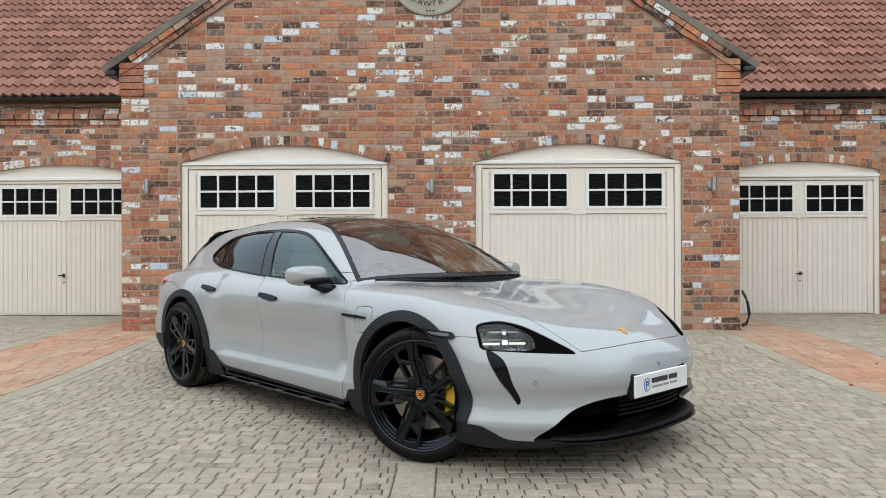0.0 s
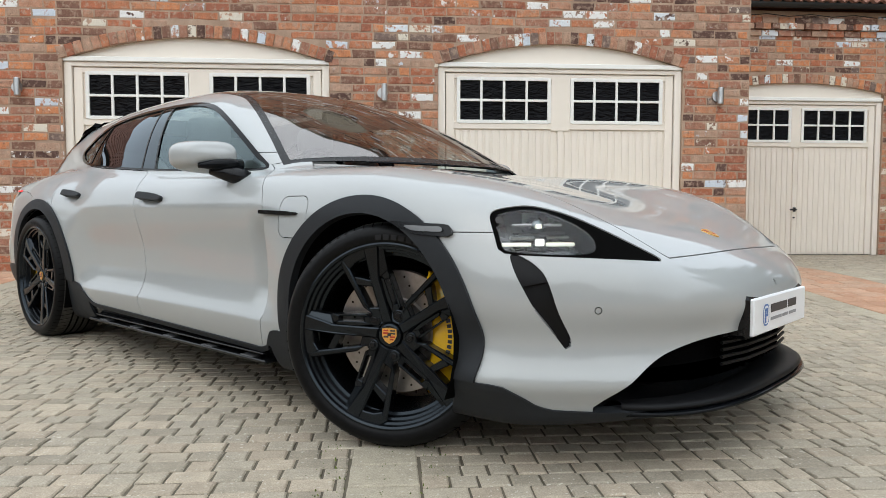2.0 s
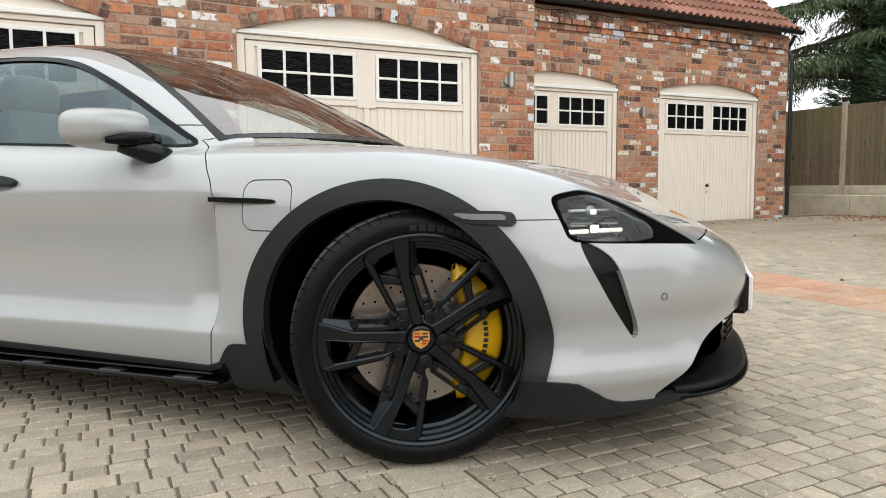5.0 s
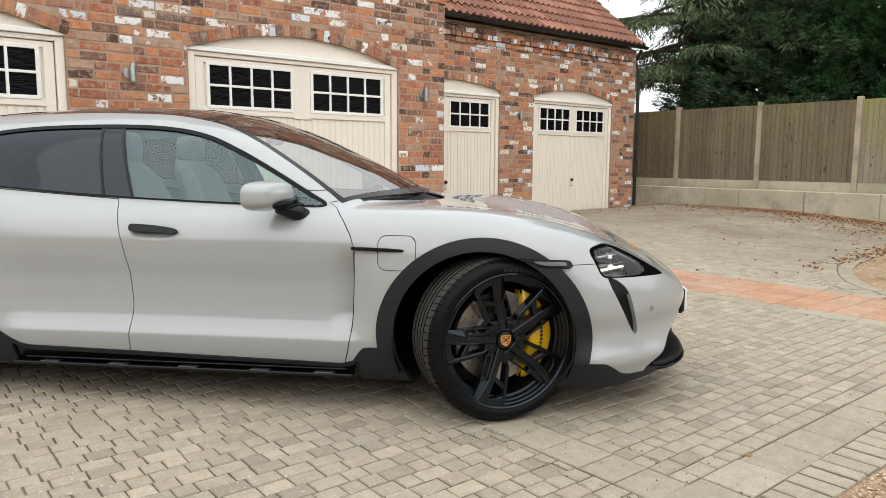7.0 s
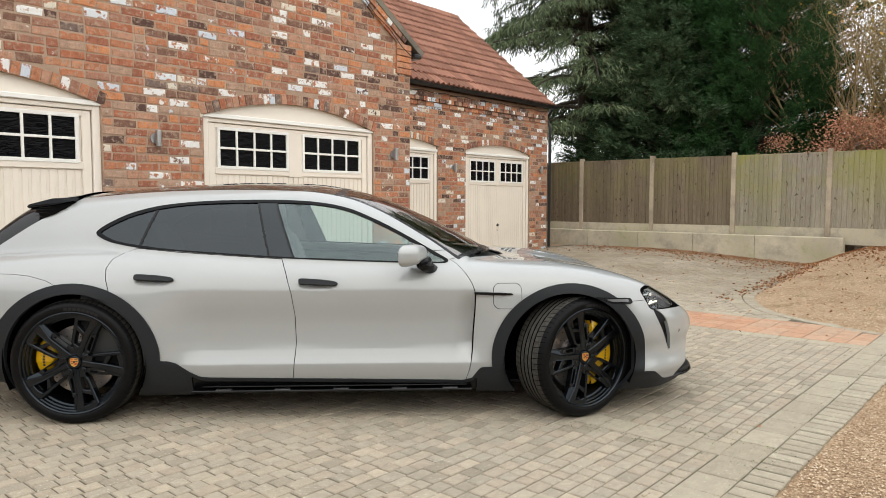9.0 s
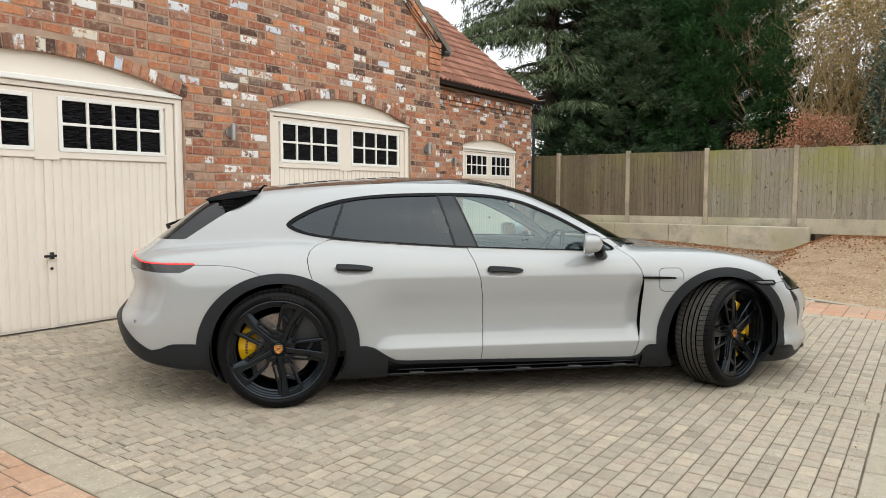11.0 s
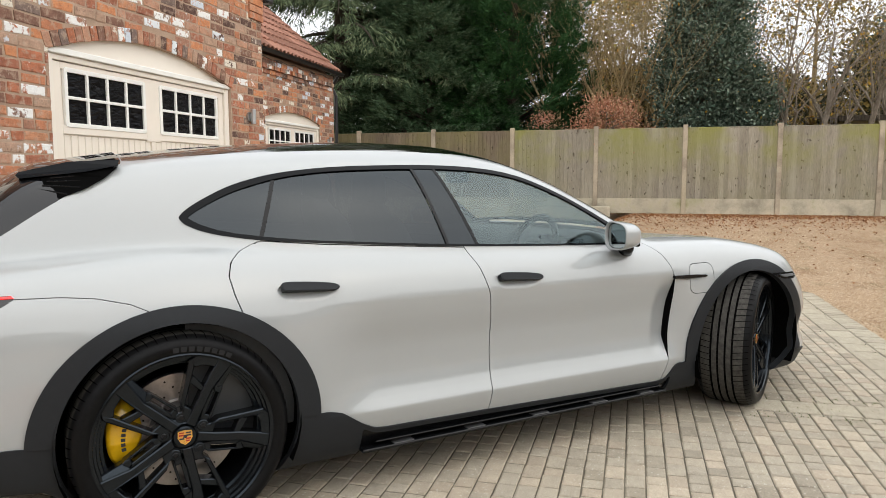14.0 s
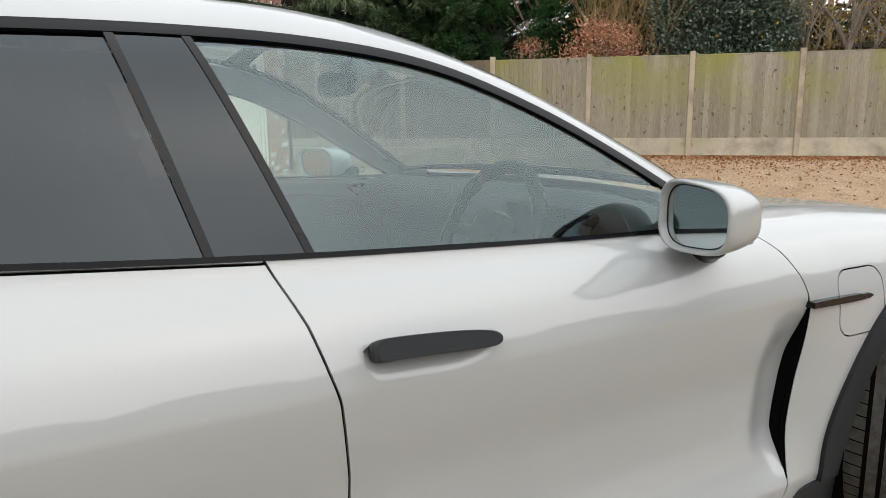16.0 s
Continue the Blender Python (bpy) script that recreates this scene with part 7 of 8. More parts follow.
    for i in range(31):
        y = -0.50 + i / 30
        k = 1 - (abs(y) / 0.50) ** 4
        zr = float(ROOF(-1.62)) - 0.05 * (abs(y) / 0.6) ** 2.2
        xt = -1.925 + 0.05 * (abs(y) / 0.5) ** 2
        zt = 1.272 - 0.03 * (abs(y) / 0.5) ** 2
        rows.append([bm.verts.new(q) for q in ((-1.585, y, zr + 0.012), (-1.72, y, zr * 0.62 + zt * 0.38 + 0.014), (-1.86, y, zr * 0.26 + zt * 0.74 + 0.010), (xt, y, zt), (xt + 0.004, y, zt - 0.014), (xt + 0.10, y, zt - 0.035), (-1.80, y, zt - 0.06))])
    for p, q in zip(rows, rows[1:]):
        for j in range(6):
            bm.faces.new((p[j], p[j + 1], q[j + 1], q[j]))
    bmesh.ops.recalc_face_normals(bm, faces=bm.faces)
    car_part("roof_spoiler", bm, M_ROOFGLASS, "gloss black roof spoiler", True)
    for y0, y1 in ((-0.50, 0.05), (0.02, 0.52)):
        bm = bmesh.new()
        pts = []
        for k in range(9):
            y = y0 + (y1 - y0) * k / 8
            x = 1.022 - 0.40 * y * y
            p = solve_rays(np.array([[x, y, 0.5]]), np.array([[0.0, 0.0, 1.0]]))[0]
            pts.append((x, y, float(p[2]) + 0.004))
        tube(bm, pts, [0.004 + 0.003 * math.sin(math.pi * k / 8) for k in range(9)], 6)
        car_part("windscreen_wiper", bm, M_SATIN, "black windscreen wiper at rest")
    bm = bmesh.new()
    tube(bm, [(-2.23, -0.02, 1.02), (-2.27, 0.03, 1.06), (-2.20, 0.30, 1.10)], [0.02, 0.012, 0.006], 8)
    car_part("rear_wiper", bm, M_SATIN, "black rear wiper")


M_MARKER = plain("smoked_marker_lens", (0.13, 0.135, 0.14), 0.12, vary=0.1)
M_CHIN = plain("chin_black", (0.007, 0.0072, 0.008), 0.45, vary=0.1, spec=0.14)
M_TAB = plain("grey_sill_tab", (0.05, 0.05, 0.052), 0.4, vary=0.1)
car_details()


# ------------------------------------------------------------ car interior
def seat(x, y, rear=False):
    bm = bmesh.new()
    superbox(bm, (0, 0, 0), (0.26, 0.24, 0.085), 0.5)
    for v in bm.verts:
        if abs(v.co.y) > 0.16:
            v.co.z += 0.04
    ob = car_part("seat", bm, M_SEAT, "pale grey leather car seat", True)
    ob.location = (x, y, 0.46)
    bm = bmesh.new()
    superbox(bm, (0, 0, 0.30), (0.075, 0.235, 0.33), 0.55)
    for v in bm.verts:
        v.co.y *= 1 - 0.35 * max(0.0, (v.co.z - 0.25) / 0.4)
        if abs(v.co.y) > 0.15:
            v.co.x += 0.035
        v.co.x -= 0.36 * v.co.z
    b = car_part("backrest", bm, M_SEAT, smooth=True, parent=ob)
    b.location = (-0.22, 0, 0.05)
    bm = bmesh.new()
    superbox(bm, (0, 0, 0), (0.055, 0.125, 0.085), 0.6)
    h = car_part("headrest", bm, M_SEAT, smooth=True, parent=ob)
    h.location = (-0.22 - 0.36 * 0.66 + 0.03, 0, 0.05 + 0.67)
    return ob


def interior():
    for y in (-0.37, 0.37):
        seat(-0.10, y)
        seat(-1.00, y, True)
    bm = bmesh.new()
    box(bm, -1.6, 0.95, -0.80, 0.80, 0.26, 0.30, 0.01)
    car_part("cabin_floor", bm, M_DASH, "dark cabin floor")
    bm = bmesh.new()
    # dashboard: a long rounded shelf
    rows = []
    for i in range(29):
        y = -0.78 + 1.56 * i / 28
        hump = 0.055 * math.exp(-((y + 0.37) / 0.20) ** 2)
        sw = 0.38 * y * y
        prof = [(0.955 - sw, 0.86), (0.93 - sw, 0.915), (0.80 - sw * 0.6, 0.925 + hump * 0.3), (0.66 - sw * 0.3, 0.90 + hump), (0.595 - sw * 0.2, 0.86 + hump * 0.8), (0.60 - sw * 0.2, 0.80), (0.66, 0.70), (0.68, 0.45)]
        rows.append([bm.verts.new((x, y, z)) for x, z in prof])
    for p, q in zip(rows, rows[1:]):
        for j in range(len(p) - 1):
            bm.faces.new((p[j], p[j + 1], q[j + 1], q[j]))
    bmesh.ops.recalc_face_normals(bm, faces=bm.faces)
    car_part("dashboard", bm, M_DASH, "dark grey dashboard", True)
    bm = bmesh.new()
    superbox(bm, (0.35, 0, 0.55), (0.5, 0.11, 0.20), 0.4)
    car_part("centre_console", bm, M_DASH, "dark centre console", True)
    bm = bmesh.new()
    box(bm, 0.575, 0.59, -0.56, -0.20, 0.80, 0.915, 0.02, None, 3)
    car_part("instrument_screen", bm, M_GLOSS, "curved black instrument screen")
    # steering wheel
    m = pose(0.40, -0.37, 0.855, 0, -66, 0)
    bm = bmesh.new()
    n = 40
    pts = [(0.182 * math.cos(a), 0.182 * math.sin(a), 0) for a in (2 * math.pi * k / n for k in range(n + 1))]
    tube(bm, pts, 0.018, 10, caps=False)
    wheel_ob = car_part("steering_wheel", bm, M_SATIN, "dark leather steering wheel", True)
    wheel_ob.matrix_local = m
    bm = bmesh.new()
    superbox(bm, (0, 0, -0.01), (0.065, 0.075, 0.03), 0.6)
    for a in (90, 270, 180):
        c, s_ = math.cos(math.radians(a)), math.sin(math.radians(a))
        tube(bm, [(0.05 * c, 0.05 * s_, -0.01), (0.175 * c, 0.175 * s_, 0)], [0.022, 0.014], 8)
    part("steering_hub", bm, M_SATIN, wheel_ob, smooth=True)
    bm = bmesh.new()
    superbox(bm, (0.16, 0, 1.235), (0.02, 0.115, 0.034), 0.5)
    tube(bm, [(0.17, 0, 1.25), (0.21, 0, 1.31)], 0.012, 8)
    car_part("rear_view_mirror", bm, M_SATIN, "black rear-view mirror", True)
    # linings behind the outer panels
    side = lambda x, y, z: np.maximum(np.maximum(0.5 - np.abs(y), np.abs(x + 0.35) - 1.08), np.maximum(z - np.interp(x, [-1.1, -0.3, 0.7], [0.985, 0.925, 0.895]), 0.30 - z))
    S = skin_patch(side)
    r, l = cut(S, lambda x, y, z: y)
    for q in (r, l):
        panel("door_lining", q, M_DASH, CAR, "dark inner door trim", offset=-0.075, rim=0)
    S = skin_patch(lambda x, y, z: np.maximum(np.maximum(1.28 - z, x - 0.05), np.maximum(-1.75 - x, np.minimum(GLASS_EDGE(x) - 0.07 - np.abs(y), x + 1.3))))
    panel("headlining", S, M_LINING, CAR, "grey headlining", offset=-0.03, rim=0)
    S = skin_patch(lambda x, y, z: np.maximum(np.maximum(np.maximum(poly(x, z, DLO) * -1 - 0.002, 0.45 - np.abs(y)), 0.90 - z), np.maximum(x - 0.78, np.maximum(-1.75 - x, GLASS_EDGE(x) - np.abs(y)))))
    panel("pillar_lining", S, M_LINING, CAR, "grey pillar trim", offset=-0.018, rim=0)


interior()

# ------------------------------------------------------------ plants
def blades(P, D, L, W, rng, droop=0.0):
    """Folded diamond leaves: base, two sides, tip. Returns vertices and faces."""
    n = len(P)
    D = D / np.maximum(1e-6, np.linalg.norm(D, axis=1))[:, None]
    R = rng.normal(size=(n, 3))
    S = np.cross(D, R)
    S /= np.maximum(1e-6, np.linalg.norm(S, axis=1))[:, None]
    L, W = np.asarray(L).reshape(-1, 1), np.asarray(W).reshape(-1, 1)
    mid = P + D * L * 0.5
    tip = P + D * L
    tip[:, 2] -= droop * L[:, 0]
    V = np.stack([P, mid + S * W, tip, mid - S * W], 1).reshape(-1, 3)
    F = np.arange(4 * n).reshape(-1, 4)
    return V, F


def crown_mesh(name, V, F, material, parent, label=""):
    me = bpy.data.meshes.new(name)
    me.vertices.add(len(V))
    me.vertices.foreach_set("co", V.astype(np.float32).ravel())
    me.loops.add(F.size)
    me.loops.foreach_set("vertex_index", F.astype(np.int32).ravel())
    me.polygons.add(len(F))
    me.polygons.foreach_set("loop_start", np.arange(0, F.size, F.shape[1], dtype=np.int32))
    me.polygons.foreach_set("loop_total", np.full(len(F), F.shape[1], dtype=np.int32))
    me.update(calc_edges=True)
    me.materials.append(material)
    ob = new(name, me)
    ob.parent = parent
    if label:
        tagged(ob, label)
    return ob


M_CEDAR = leaf_material("cedar_needles", [(0.0, (0.038, 0.062, 0.030)), (0.5, (0.095, 0.130, 0.066)), (1.0, (0.18, 0.215, 0.115))], 0.75)
M_SPRUCE = leaf_material("spruce_needles", [(0.0, (0.026, 0.058, 0.027)), (0.6, (0.060, 0.105, 0.050)), (1.0, (0.125, 0.175, 0.098))], 0.75)
M_LEYLAND = leaf_material("cypress_foliage", [(0.0, (0.014, 0.046, 0.014)), (0.6, (0.030, 0.088, 0.027)), (1.0, (0.062, 0.14, 0.044))], 0.75)
M_HOLLY = leaf_material("holly_leaves", [(0.0, (0.056, 0.090, 0.064)), (0.6, (0.120, 0.165, 0.120)), (1.0, (0.24, 0.28, 0.215))], 0.35)
M_RUST = leaf_material("rust_leaves", [(0.0, (0.34, 0.14, 0.08)), (0.5, (0.56, 0.28, 0.17)), (1.0, (0.68, 0.42, 0.28))], 0.7)
M_AMBER = leaf_material("amber_leaves", [(0.0, (0.42, 0.20, 0.03)), (0.6, (0.58, 0.34, 0.06)), (1.0, (0.46, 0.42, 0.09))], 0.6)
M_DRY = leaf_material("dry_leaves", [(0.0, (0.16, 0.065, 0.03)), (0.5, (0.28, 0.12, 0.055)), (1.0, (0.40, 0.22, 0.10))], 0.8)
M_BARK = bark_material("dark_bark", (0.030, 0.024, 0.018), (0.085, 0.070, 0.052))
M_PALEBARK = bark_material("tan_bark", (0.26, 0.19, 0.095), (0.48, 0.37, 0.20))
M_GREYBARK = bark_material("grey_bark", (0.16, 0.13, 0.10), (0.32, 0.27, 0.21))


def tree_root(name, x, y, label, category="tree"):
    return empty(name, Matrix.Translation((x, y, ground_z(x, y) - 0.05)), label, category)


def behind_fence(P, x):
    """The boughs are clipped where the fence stands."""
    return ((P[:, 0] + x > 12.95) | (P[:, 2] > 2.55)) & ((P[:, 0] + x > 11.6) | (P[:, 2] > 6.0))


def cedar(x, y, h=13.0, seed=1, reach=4.9, low=3.3, step=0.52):
    rng = np.random.default_rng(seed)
    root = tree_root("cedar_tree", x, y, "tall dark green cedar with drooping layered boughs")
    bm = bmesh.new()
    tube(bm, [(0, 0, 0), (0.05, 0.03, h * 0.4), (0, 0.1, h * 0.75), (0, 0, h)], [0.30, 0.22, 0.12, 0.02], 10)
    part("trunk", bm, M_BARK, root)
    limbs = bmesh.new()
    Ps, Ds, Ls, Ws = [], [], [], []
    z = low
    while z < h - 0.4:
        for k in range(9):
            a, up, sag = rng.uniform(0, 2 * np.pi), rng.uniform(0.02, 0.22), rng.uniform(0.20, 0.36)
            ln = (reach * (1 - z / (h + 1)) ** 0.75 + 0.4) * rng.uniform(0.75, 1.15)
            d = np.array([np.cos(a), np.sin(a), 0])
            t = np.linspace(0, 1, 7)
            pts = np.array([0, 0, z + rng.uniform(-0.2, 0.2)]) + d * ln * t[:, None] + np.array([0, 0, 1.0]) * (up * ln * t - sag * ln * t ** 2.4)[:, None]
            tube(limbs, [tuple(p) for p in pts], [0.07 * (1 - 0.85 * q) for q in t], 5, caps=False)
            side = np.array([-d[1], d[0], 0])
            for s in np.linspace(0.22, 1.0, 13):
                p = np.array([np.interp(s, t, pts[:, i]) for i in range(3)])
                for sg in (-1, 1):
                    sl = (0.30 + 0.85 * np.sin(np.pi * min(1, s * 0.85)) * (1 - 0.4 * s)) * rng.uniform(0.6, 1.2)
                    sd = side * sg * 0.9 + d * rng.uniform(0.2, 0.7)
                    n = 22
                    u = rng.uniform(0.05, 1, n)
                    q = p + sd * (u * sl)[:, None] + np.array([0, 0, -1.0]) * (0.28 * sl * u ** 2)[:, None] + rng.normal(0, 0.03, (n, 3))
                    Ps.append(q)
                    Ds.append(sd * 0.5 + np.array([0, 0, -0.75]) + rng.normal(0, 0.35, (n, 3)))
                    Ls.append(rng.uniform(0.12, 0.30, n))
                    Ws.append(rng.uniform(0.010, 0.019, n))
        z += step
    part("limb", limbs, M_BARK, root)["kind"] = "stuff"
    Ps, Ds, Ls, Ws = [np.concatenate(q) for q in (Ps, Ds, Ls, Ws)]
    keep = behind_fence(Ps, x)
    V, F = blades(Ps[keep], Ds[keep], Ls[keep], Ws[keep], rng)
    crown_mesh("crown", V, F, M_CEDAR, root)
    return root


def bushy(name, x, y, h, radius, material, label, seed, clumps=800, per=46, leaf=(0.20, 0.03), low=0.3, shape="cone", trunk=M_BARK, up=0.3, category="tree"):
    """A dense evergreen or shrub: clumps of leaves in an uneven shell round a trunk and limbs."""
    rng = np.random.default_rng(seed)
    root = tree_root(name, x, y, label, category)
    bm = bmesh.new()
    tube(bm, [(0, 0, 0), (0.04, 0.02, h * 0.45), (0, 0, h * 0.92)], [0.05 + h * 0.014, 0.03 + h * 0.008, 0.01], 8)
    part("trunk", bm, trunk, root)
    limbs = bmesh.new()
    Ps, Ds, Ls, Ws = [], [], [], []
    lobes = rng.uniform(0, 2 * np.pi, 6)
    for i in range(clumps):
        v = rng.uniform(0, 1) ** (1.25 if shape == "cone" else 1.0)
        z = low + (h - low) * v
        if shape == "cone":
            r = radius * (1 - v) ** 0.75 + 0.12
        elif shape == "column":
            r = radius * min(1.0, 1.9 * (1 - v)) ** 0.6 * min(1.0, 0.75 + v)
        else:
            r = radius * math.sqrt(max(0.02, 1 - (2 * v - 0.9) ** 2 / 1.25))
        a = rng.uniform(0, 2 * np.pi)
        r *= (1 + 0.16 * np.sin(3 * a + lobes[0] + 2.2 * v * 6) + 0.12 * np.sin(5 * a + lobes[1] - 9 * v)) * rng.uniform(0.62, 1.06)
        d = np.array([np.cos(a), np.sin(a), 0.0])
        c = d * r + np.array([0, 0, z])
        if i % 9 == 0:
            tube(limbs, [(0, 0, max(0.2, z - 0.3 * r)), tuple(c * [0.55, 0.55, 1] - np.array([0, 0, 0.05])), tuple(c)], [0.03, 0.016, 0.005], 4, caps=False)
        n = per
        spread = 0.10 + 0.07 * radius
        q = c + rng.normal(0, spread, (n, 3)) * [1, 1, 0.7] + d * rng.uniform(-0.25, 0.1, (n, 1)) * spread * 2
        Ps.append(q)
        Ds.append(d * 0.8 + np.array([0, 0, up]) + rng.normal(0, 0.5, (n, 3)))
        Ls.append(rng.uniform(0.6, 1.3, n) * leaf[0])
        Ws.append(rng.uniform(0.7, 1.3, n) * leaf[1])
    part("limb", limbs, trunk, root)["kind"] = "stuff"
    V, F = blades(np.concatenate(Ps), np.concatenate(Ds), np.concatenate(Ls), np.concatenate(Ws), rng)
    crown_mesh("crown", V, F, material, root)
    return root


def conifer(name, x, y, h, radius, material, label, seed, count, size=0.34, lift=0.1, low=0.4, shape="cone", pairs=6):
    """An evergreen of flat sprays: each has a leading shoot with side shoots in pairs, set in an uneven shell round limbs and a trunk."""
    rng = np.random.default_rng(seed)
    root = tree_root(name, x, y, label)
    bm = bmesh.new()
    tube(bm, [(0, 0, 0), (0.05, 0.02, h * 0.45), (0, 0, h * 0.94)], [0.06 + h * 0.014, 0.03 + h * 0.009, 0.01], 8)
    part("trunk", bm, M_BARK, root)
    # bough tips, each a tuft of sprays with dark gaps between
    tufts, per = count // 20, 20
    v = rng.uniform(0, 1, tufts) ** 1.15
    z = low + (h - low) * v
    a = rng.uniform(0, 2 * np.pi, tufts)
    l = rng.uniform(0, 2 * np.pi, 5)
    r = radius * (1 - v) ** 0.72 + 0.10 if shape == "cone" else radius * np.minimum(1.0, 1.9 * (1 - v)) ** 0.55 * np.minimum(1.0, 0.8 + v)
    r = r * (1 + 0.15 * np.sin(3 * a + l[0] + 9 * v) + 0.13 * np.sin(7 * a + l[1] - 13 * v)) * (0.45 + 0.62 * rng.beta(3.5, 1.3, tufts))
    d = np.stack([np.cos(a), np.sin(a), 0 * a], 1)
    tip = d * r[:, None] + np.stack([0 * z, 0 * z, z], 1)
    side = np.stack([-np.sin(a), np.cos(a), 0 * a], 1)
    along, across = rng.uniform(-1.0, 0.35, (tufts, per, 1)), rng.normal(0, 0.55, (tufts, per, 1))
    reach = (0.9 + 0.5 * rng.uniform(0, 1, (tufts, 1, 1))) * size
    P = (tip[:, None] + d[:, None] * along * reach * 1.2 + side[:, None] * across * reach * (0.5 - 0.45 * along) + np.array([0, 0, 1.0]) * (along * lift * 0.8 * reach + rng.normal(0, 0.05, (tufts, per, 1)) - 0.10 * across ** 2)).reshape(-1, 3)
    d = (d[:, None] + 0.6 * side[:, None] * across).reshape(-1, 3)
    count = tufts * per
    r = np.repeat(r, per)
    limbs = bmesh.new()
    for i in range(0, count, max(1, count // 90)):
        q = P[i]
        tube(limbs, [(0, 0, max(0.2, q[2] - 0.25 * r[i])), tuple(q * [0.55, 0.55, 1] - np.array([0, 0, 0.06])), tuple(q)], [0.035, 0.018, 0.006], 4, caps=False)
    part("limb", limbs, M_BARK, root)["kind"] = "stuff"
    D = d + np.array([0, 0, lift]) + rng.normal(0, 0.20, (count, 3))
    D /= np.linalg.norm(D, axis=1)[:, None]
    S = np.cross(D, np.array([0, 0, 1.0]) + rng.normal(0, 0.35, (count, 3)))
    S /= np.linalg.norm(S, axis=1)[:, None]
    L = size * rng.uniform(0.6, 1.25, count)
    Ps, Ds, Ls = [P + D * (L * 0.55)[:, None]], [D], [L * 0.5]
    for j in range(pairs):
        t = j / pairs
        for sg in (-1, 1):
            Ps.append(P + D * (L * t * 0.9)[:, None])
            Ds.append(D * 0.75 + S * sg * 0.8 + np.array([0, 0, -0.12]) + rng.normal(0, 0.10, (count, 3)))
            Ls.append(L * (0.52 - 0.30 * t) * rng.uniform(0.8, 1.15, count))
    Ps, Ds, Ls = np.concatenate(Ps), np.concatenate(Ds), np.concatenate(Ls)
    keep = behind_fence(Ps, x)
    Ps, Ds, Ls = Ps[keep], Ds[keep], Ls[keep]
    V, F = blades(Ps, Ds, Ls, Ls * 0.056 + 0.003, rng)
    crown_mesh("crown", V, F, material, root)
    return root


def bare_tree(x, y, h, label, seed, bark, leaves=0, leaf_mat=None, stems=3, spread=0.5):
    rng = random.Random(seed)
    root = tree_root("bare_tree", x, y, label)
    bm = bmesh.new()
    twigs = bmesh.new()
    tips = []

    def grow(p, d, ln, r, depth):
        pts, q, dd = [p], p.copy(), d.copy()
        for k in range(4):
            dd = (dd + Vector((rng.uniform(-1, 1), rng.uniform(-1, 1), rng.uniform(-0.5, 0.8))) * 0.13).normalized()
            q = q + dd * ln / 4
            pts.append(q.copy())
        rr = [r * (1 - 0.11 * k) for k in range(5)]
        tube(bm if depth < 2 else twigs, pts, rr, 7 if depth < 2 else 4 if depth < 4 else 3, caps=False)
        if depth >= 3:
            tips.extend(pts[2:])
        if depth >= 5:
            return
        for k in range(4 if depth < 3 else 3):
            i = rng.choice((1, 2, 3, 4)) if k else 4
            nd = (dd + Vector((rng.uniform(-1, 1), rng.uniform(-1, 1), rng.uniform(-0.25, 0.75))) * (0.55 + spread * 0.5)).normalized()
            grow(pts[i], nd, ln * rng.uniform(0.55, 0.8), rr[i] * rng.uniform(0.45, 0.68), depth + 1)
    for s in range(stems):
        a = 2 * math.pi * s / stems + rng.uniform(0, 1)
        grow(Vector((0.15 * math.cos(a), 0.15 * math.sin(a), 0)), Vector((0.22 * math.cos(a), 0.22 * math.sin(a), 1)).normalized(), h * 0.36, 0.045 + h * 0.006, 0)
    part("trunk", bm, bark, root, smooth=True)
    part("twig", twigs, bark, root, smooth=True)["kind"] = "stuff"
    if leaves:
        nr = np.random.default_rng(seed)
        idx = nr.integers(0, len(tips), leaves)
        P = np.array([tuple(tips[i]) for i in idx]) + nr.normal(0, 0.10, (leaves, 3))
        V, F = blades(P, nr.normal(0, 1, (leaves, 3)) + [0, 0, -0.5], nr.uniform(0.05, 0.10, leaves), nr.uniform(0.016, 0.032, leaves), nr)
        crown_mesh("crown", V, F, leaf_mat, root, "sparse autumn leaves")
    return root


def shed():
    """A low garden shed behind the fence, with a felted roof."""
    sh = empty("garden_shed", Matrix.Translation((17.6, -2.9, 0)), "low dark garden shed with a brown felted roof", "shed")
    bm = bmesh.new()
    box(bm, -1.5, 1.8, -2.4, 2.3, 0.0, 2.62, 0.01)
    part("wall", bm, M_FENCE, sh)
    bm = bmesh.new()
    bm_pts = [(-1.75, 2.66), (-1.75, 2.72), (2.0, 2.98), (2.0, 2.92)]
    prism(bm, bm_pts, -2.6, 2.5)
    roof_ob = part("roof", bm, M_FELT, sh)
    bm = bmesh.new()
    box(bm, -1.80, -1.752, -2.62, 2.52, 2.60, 2.735, 0.006)
    part("fascia_board", bm, M_BARK, roof_ob)


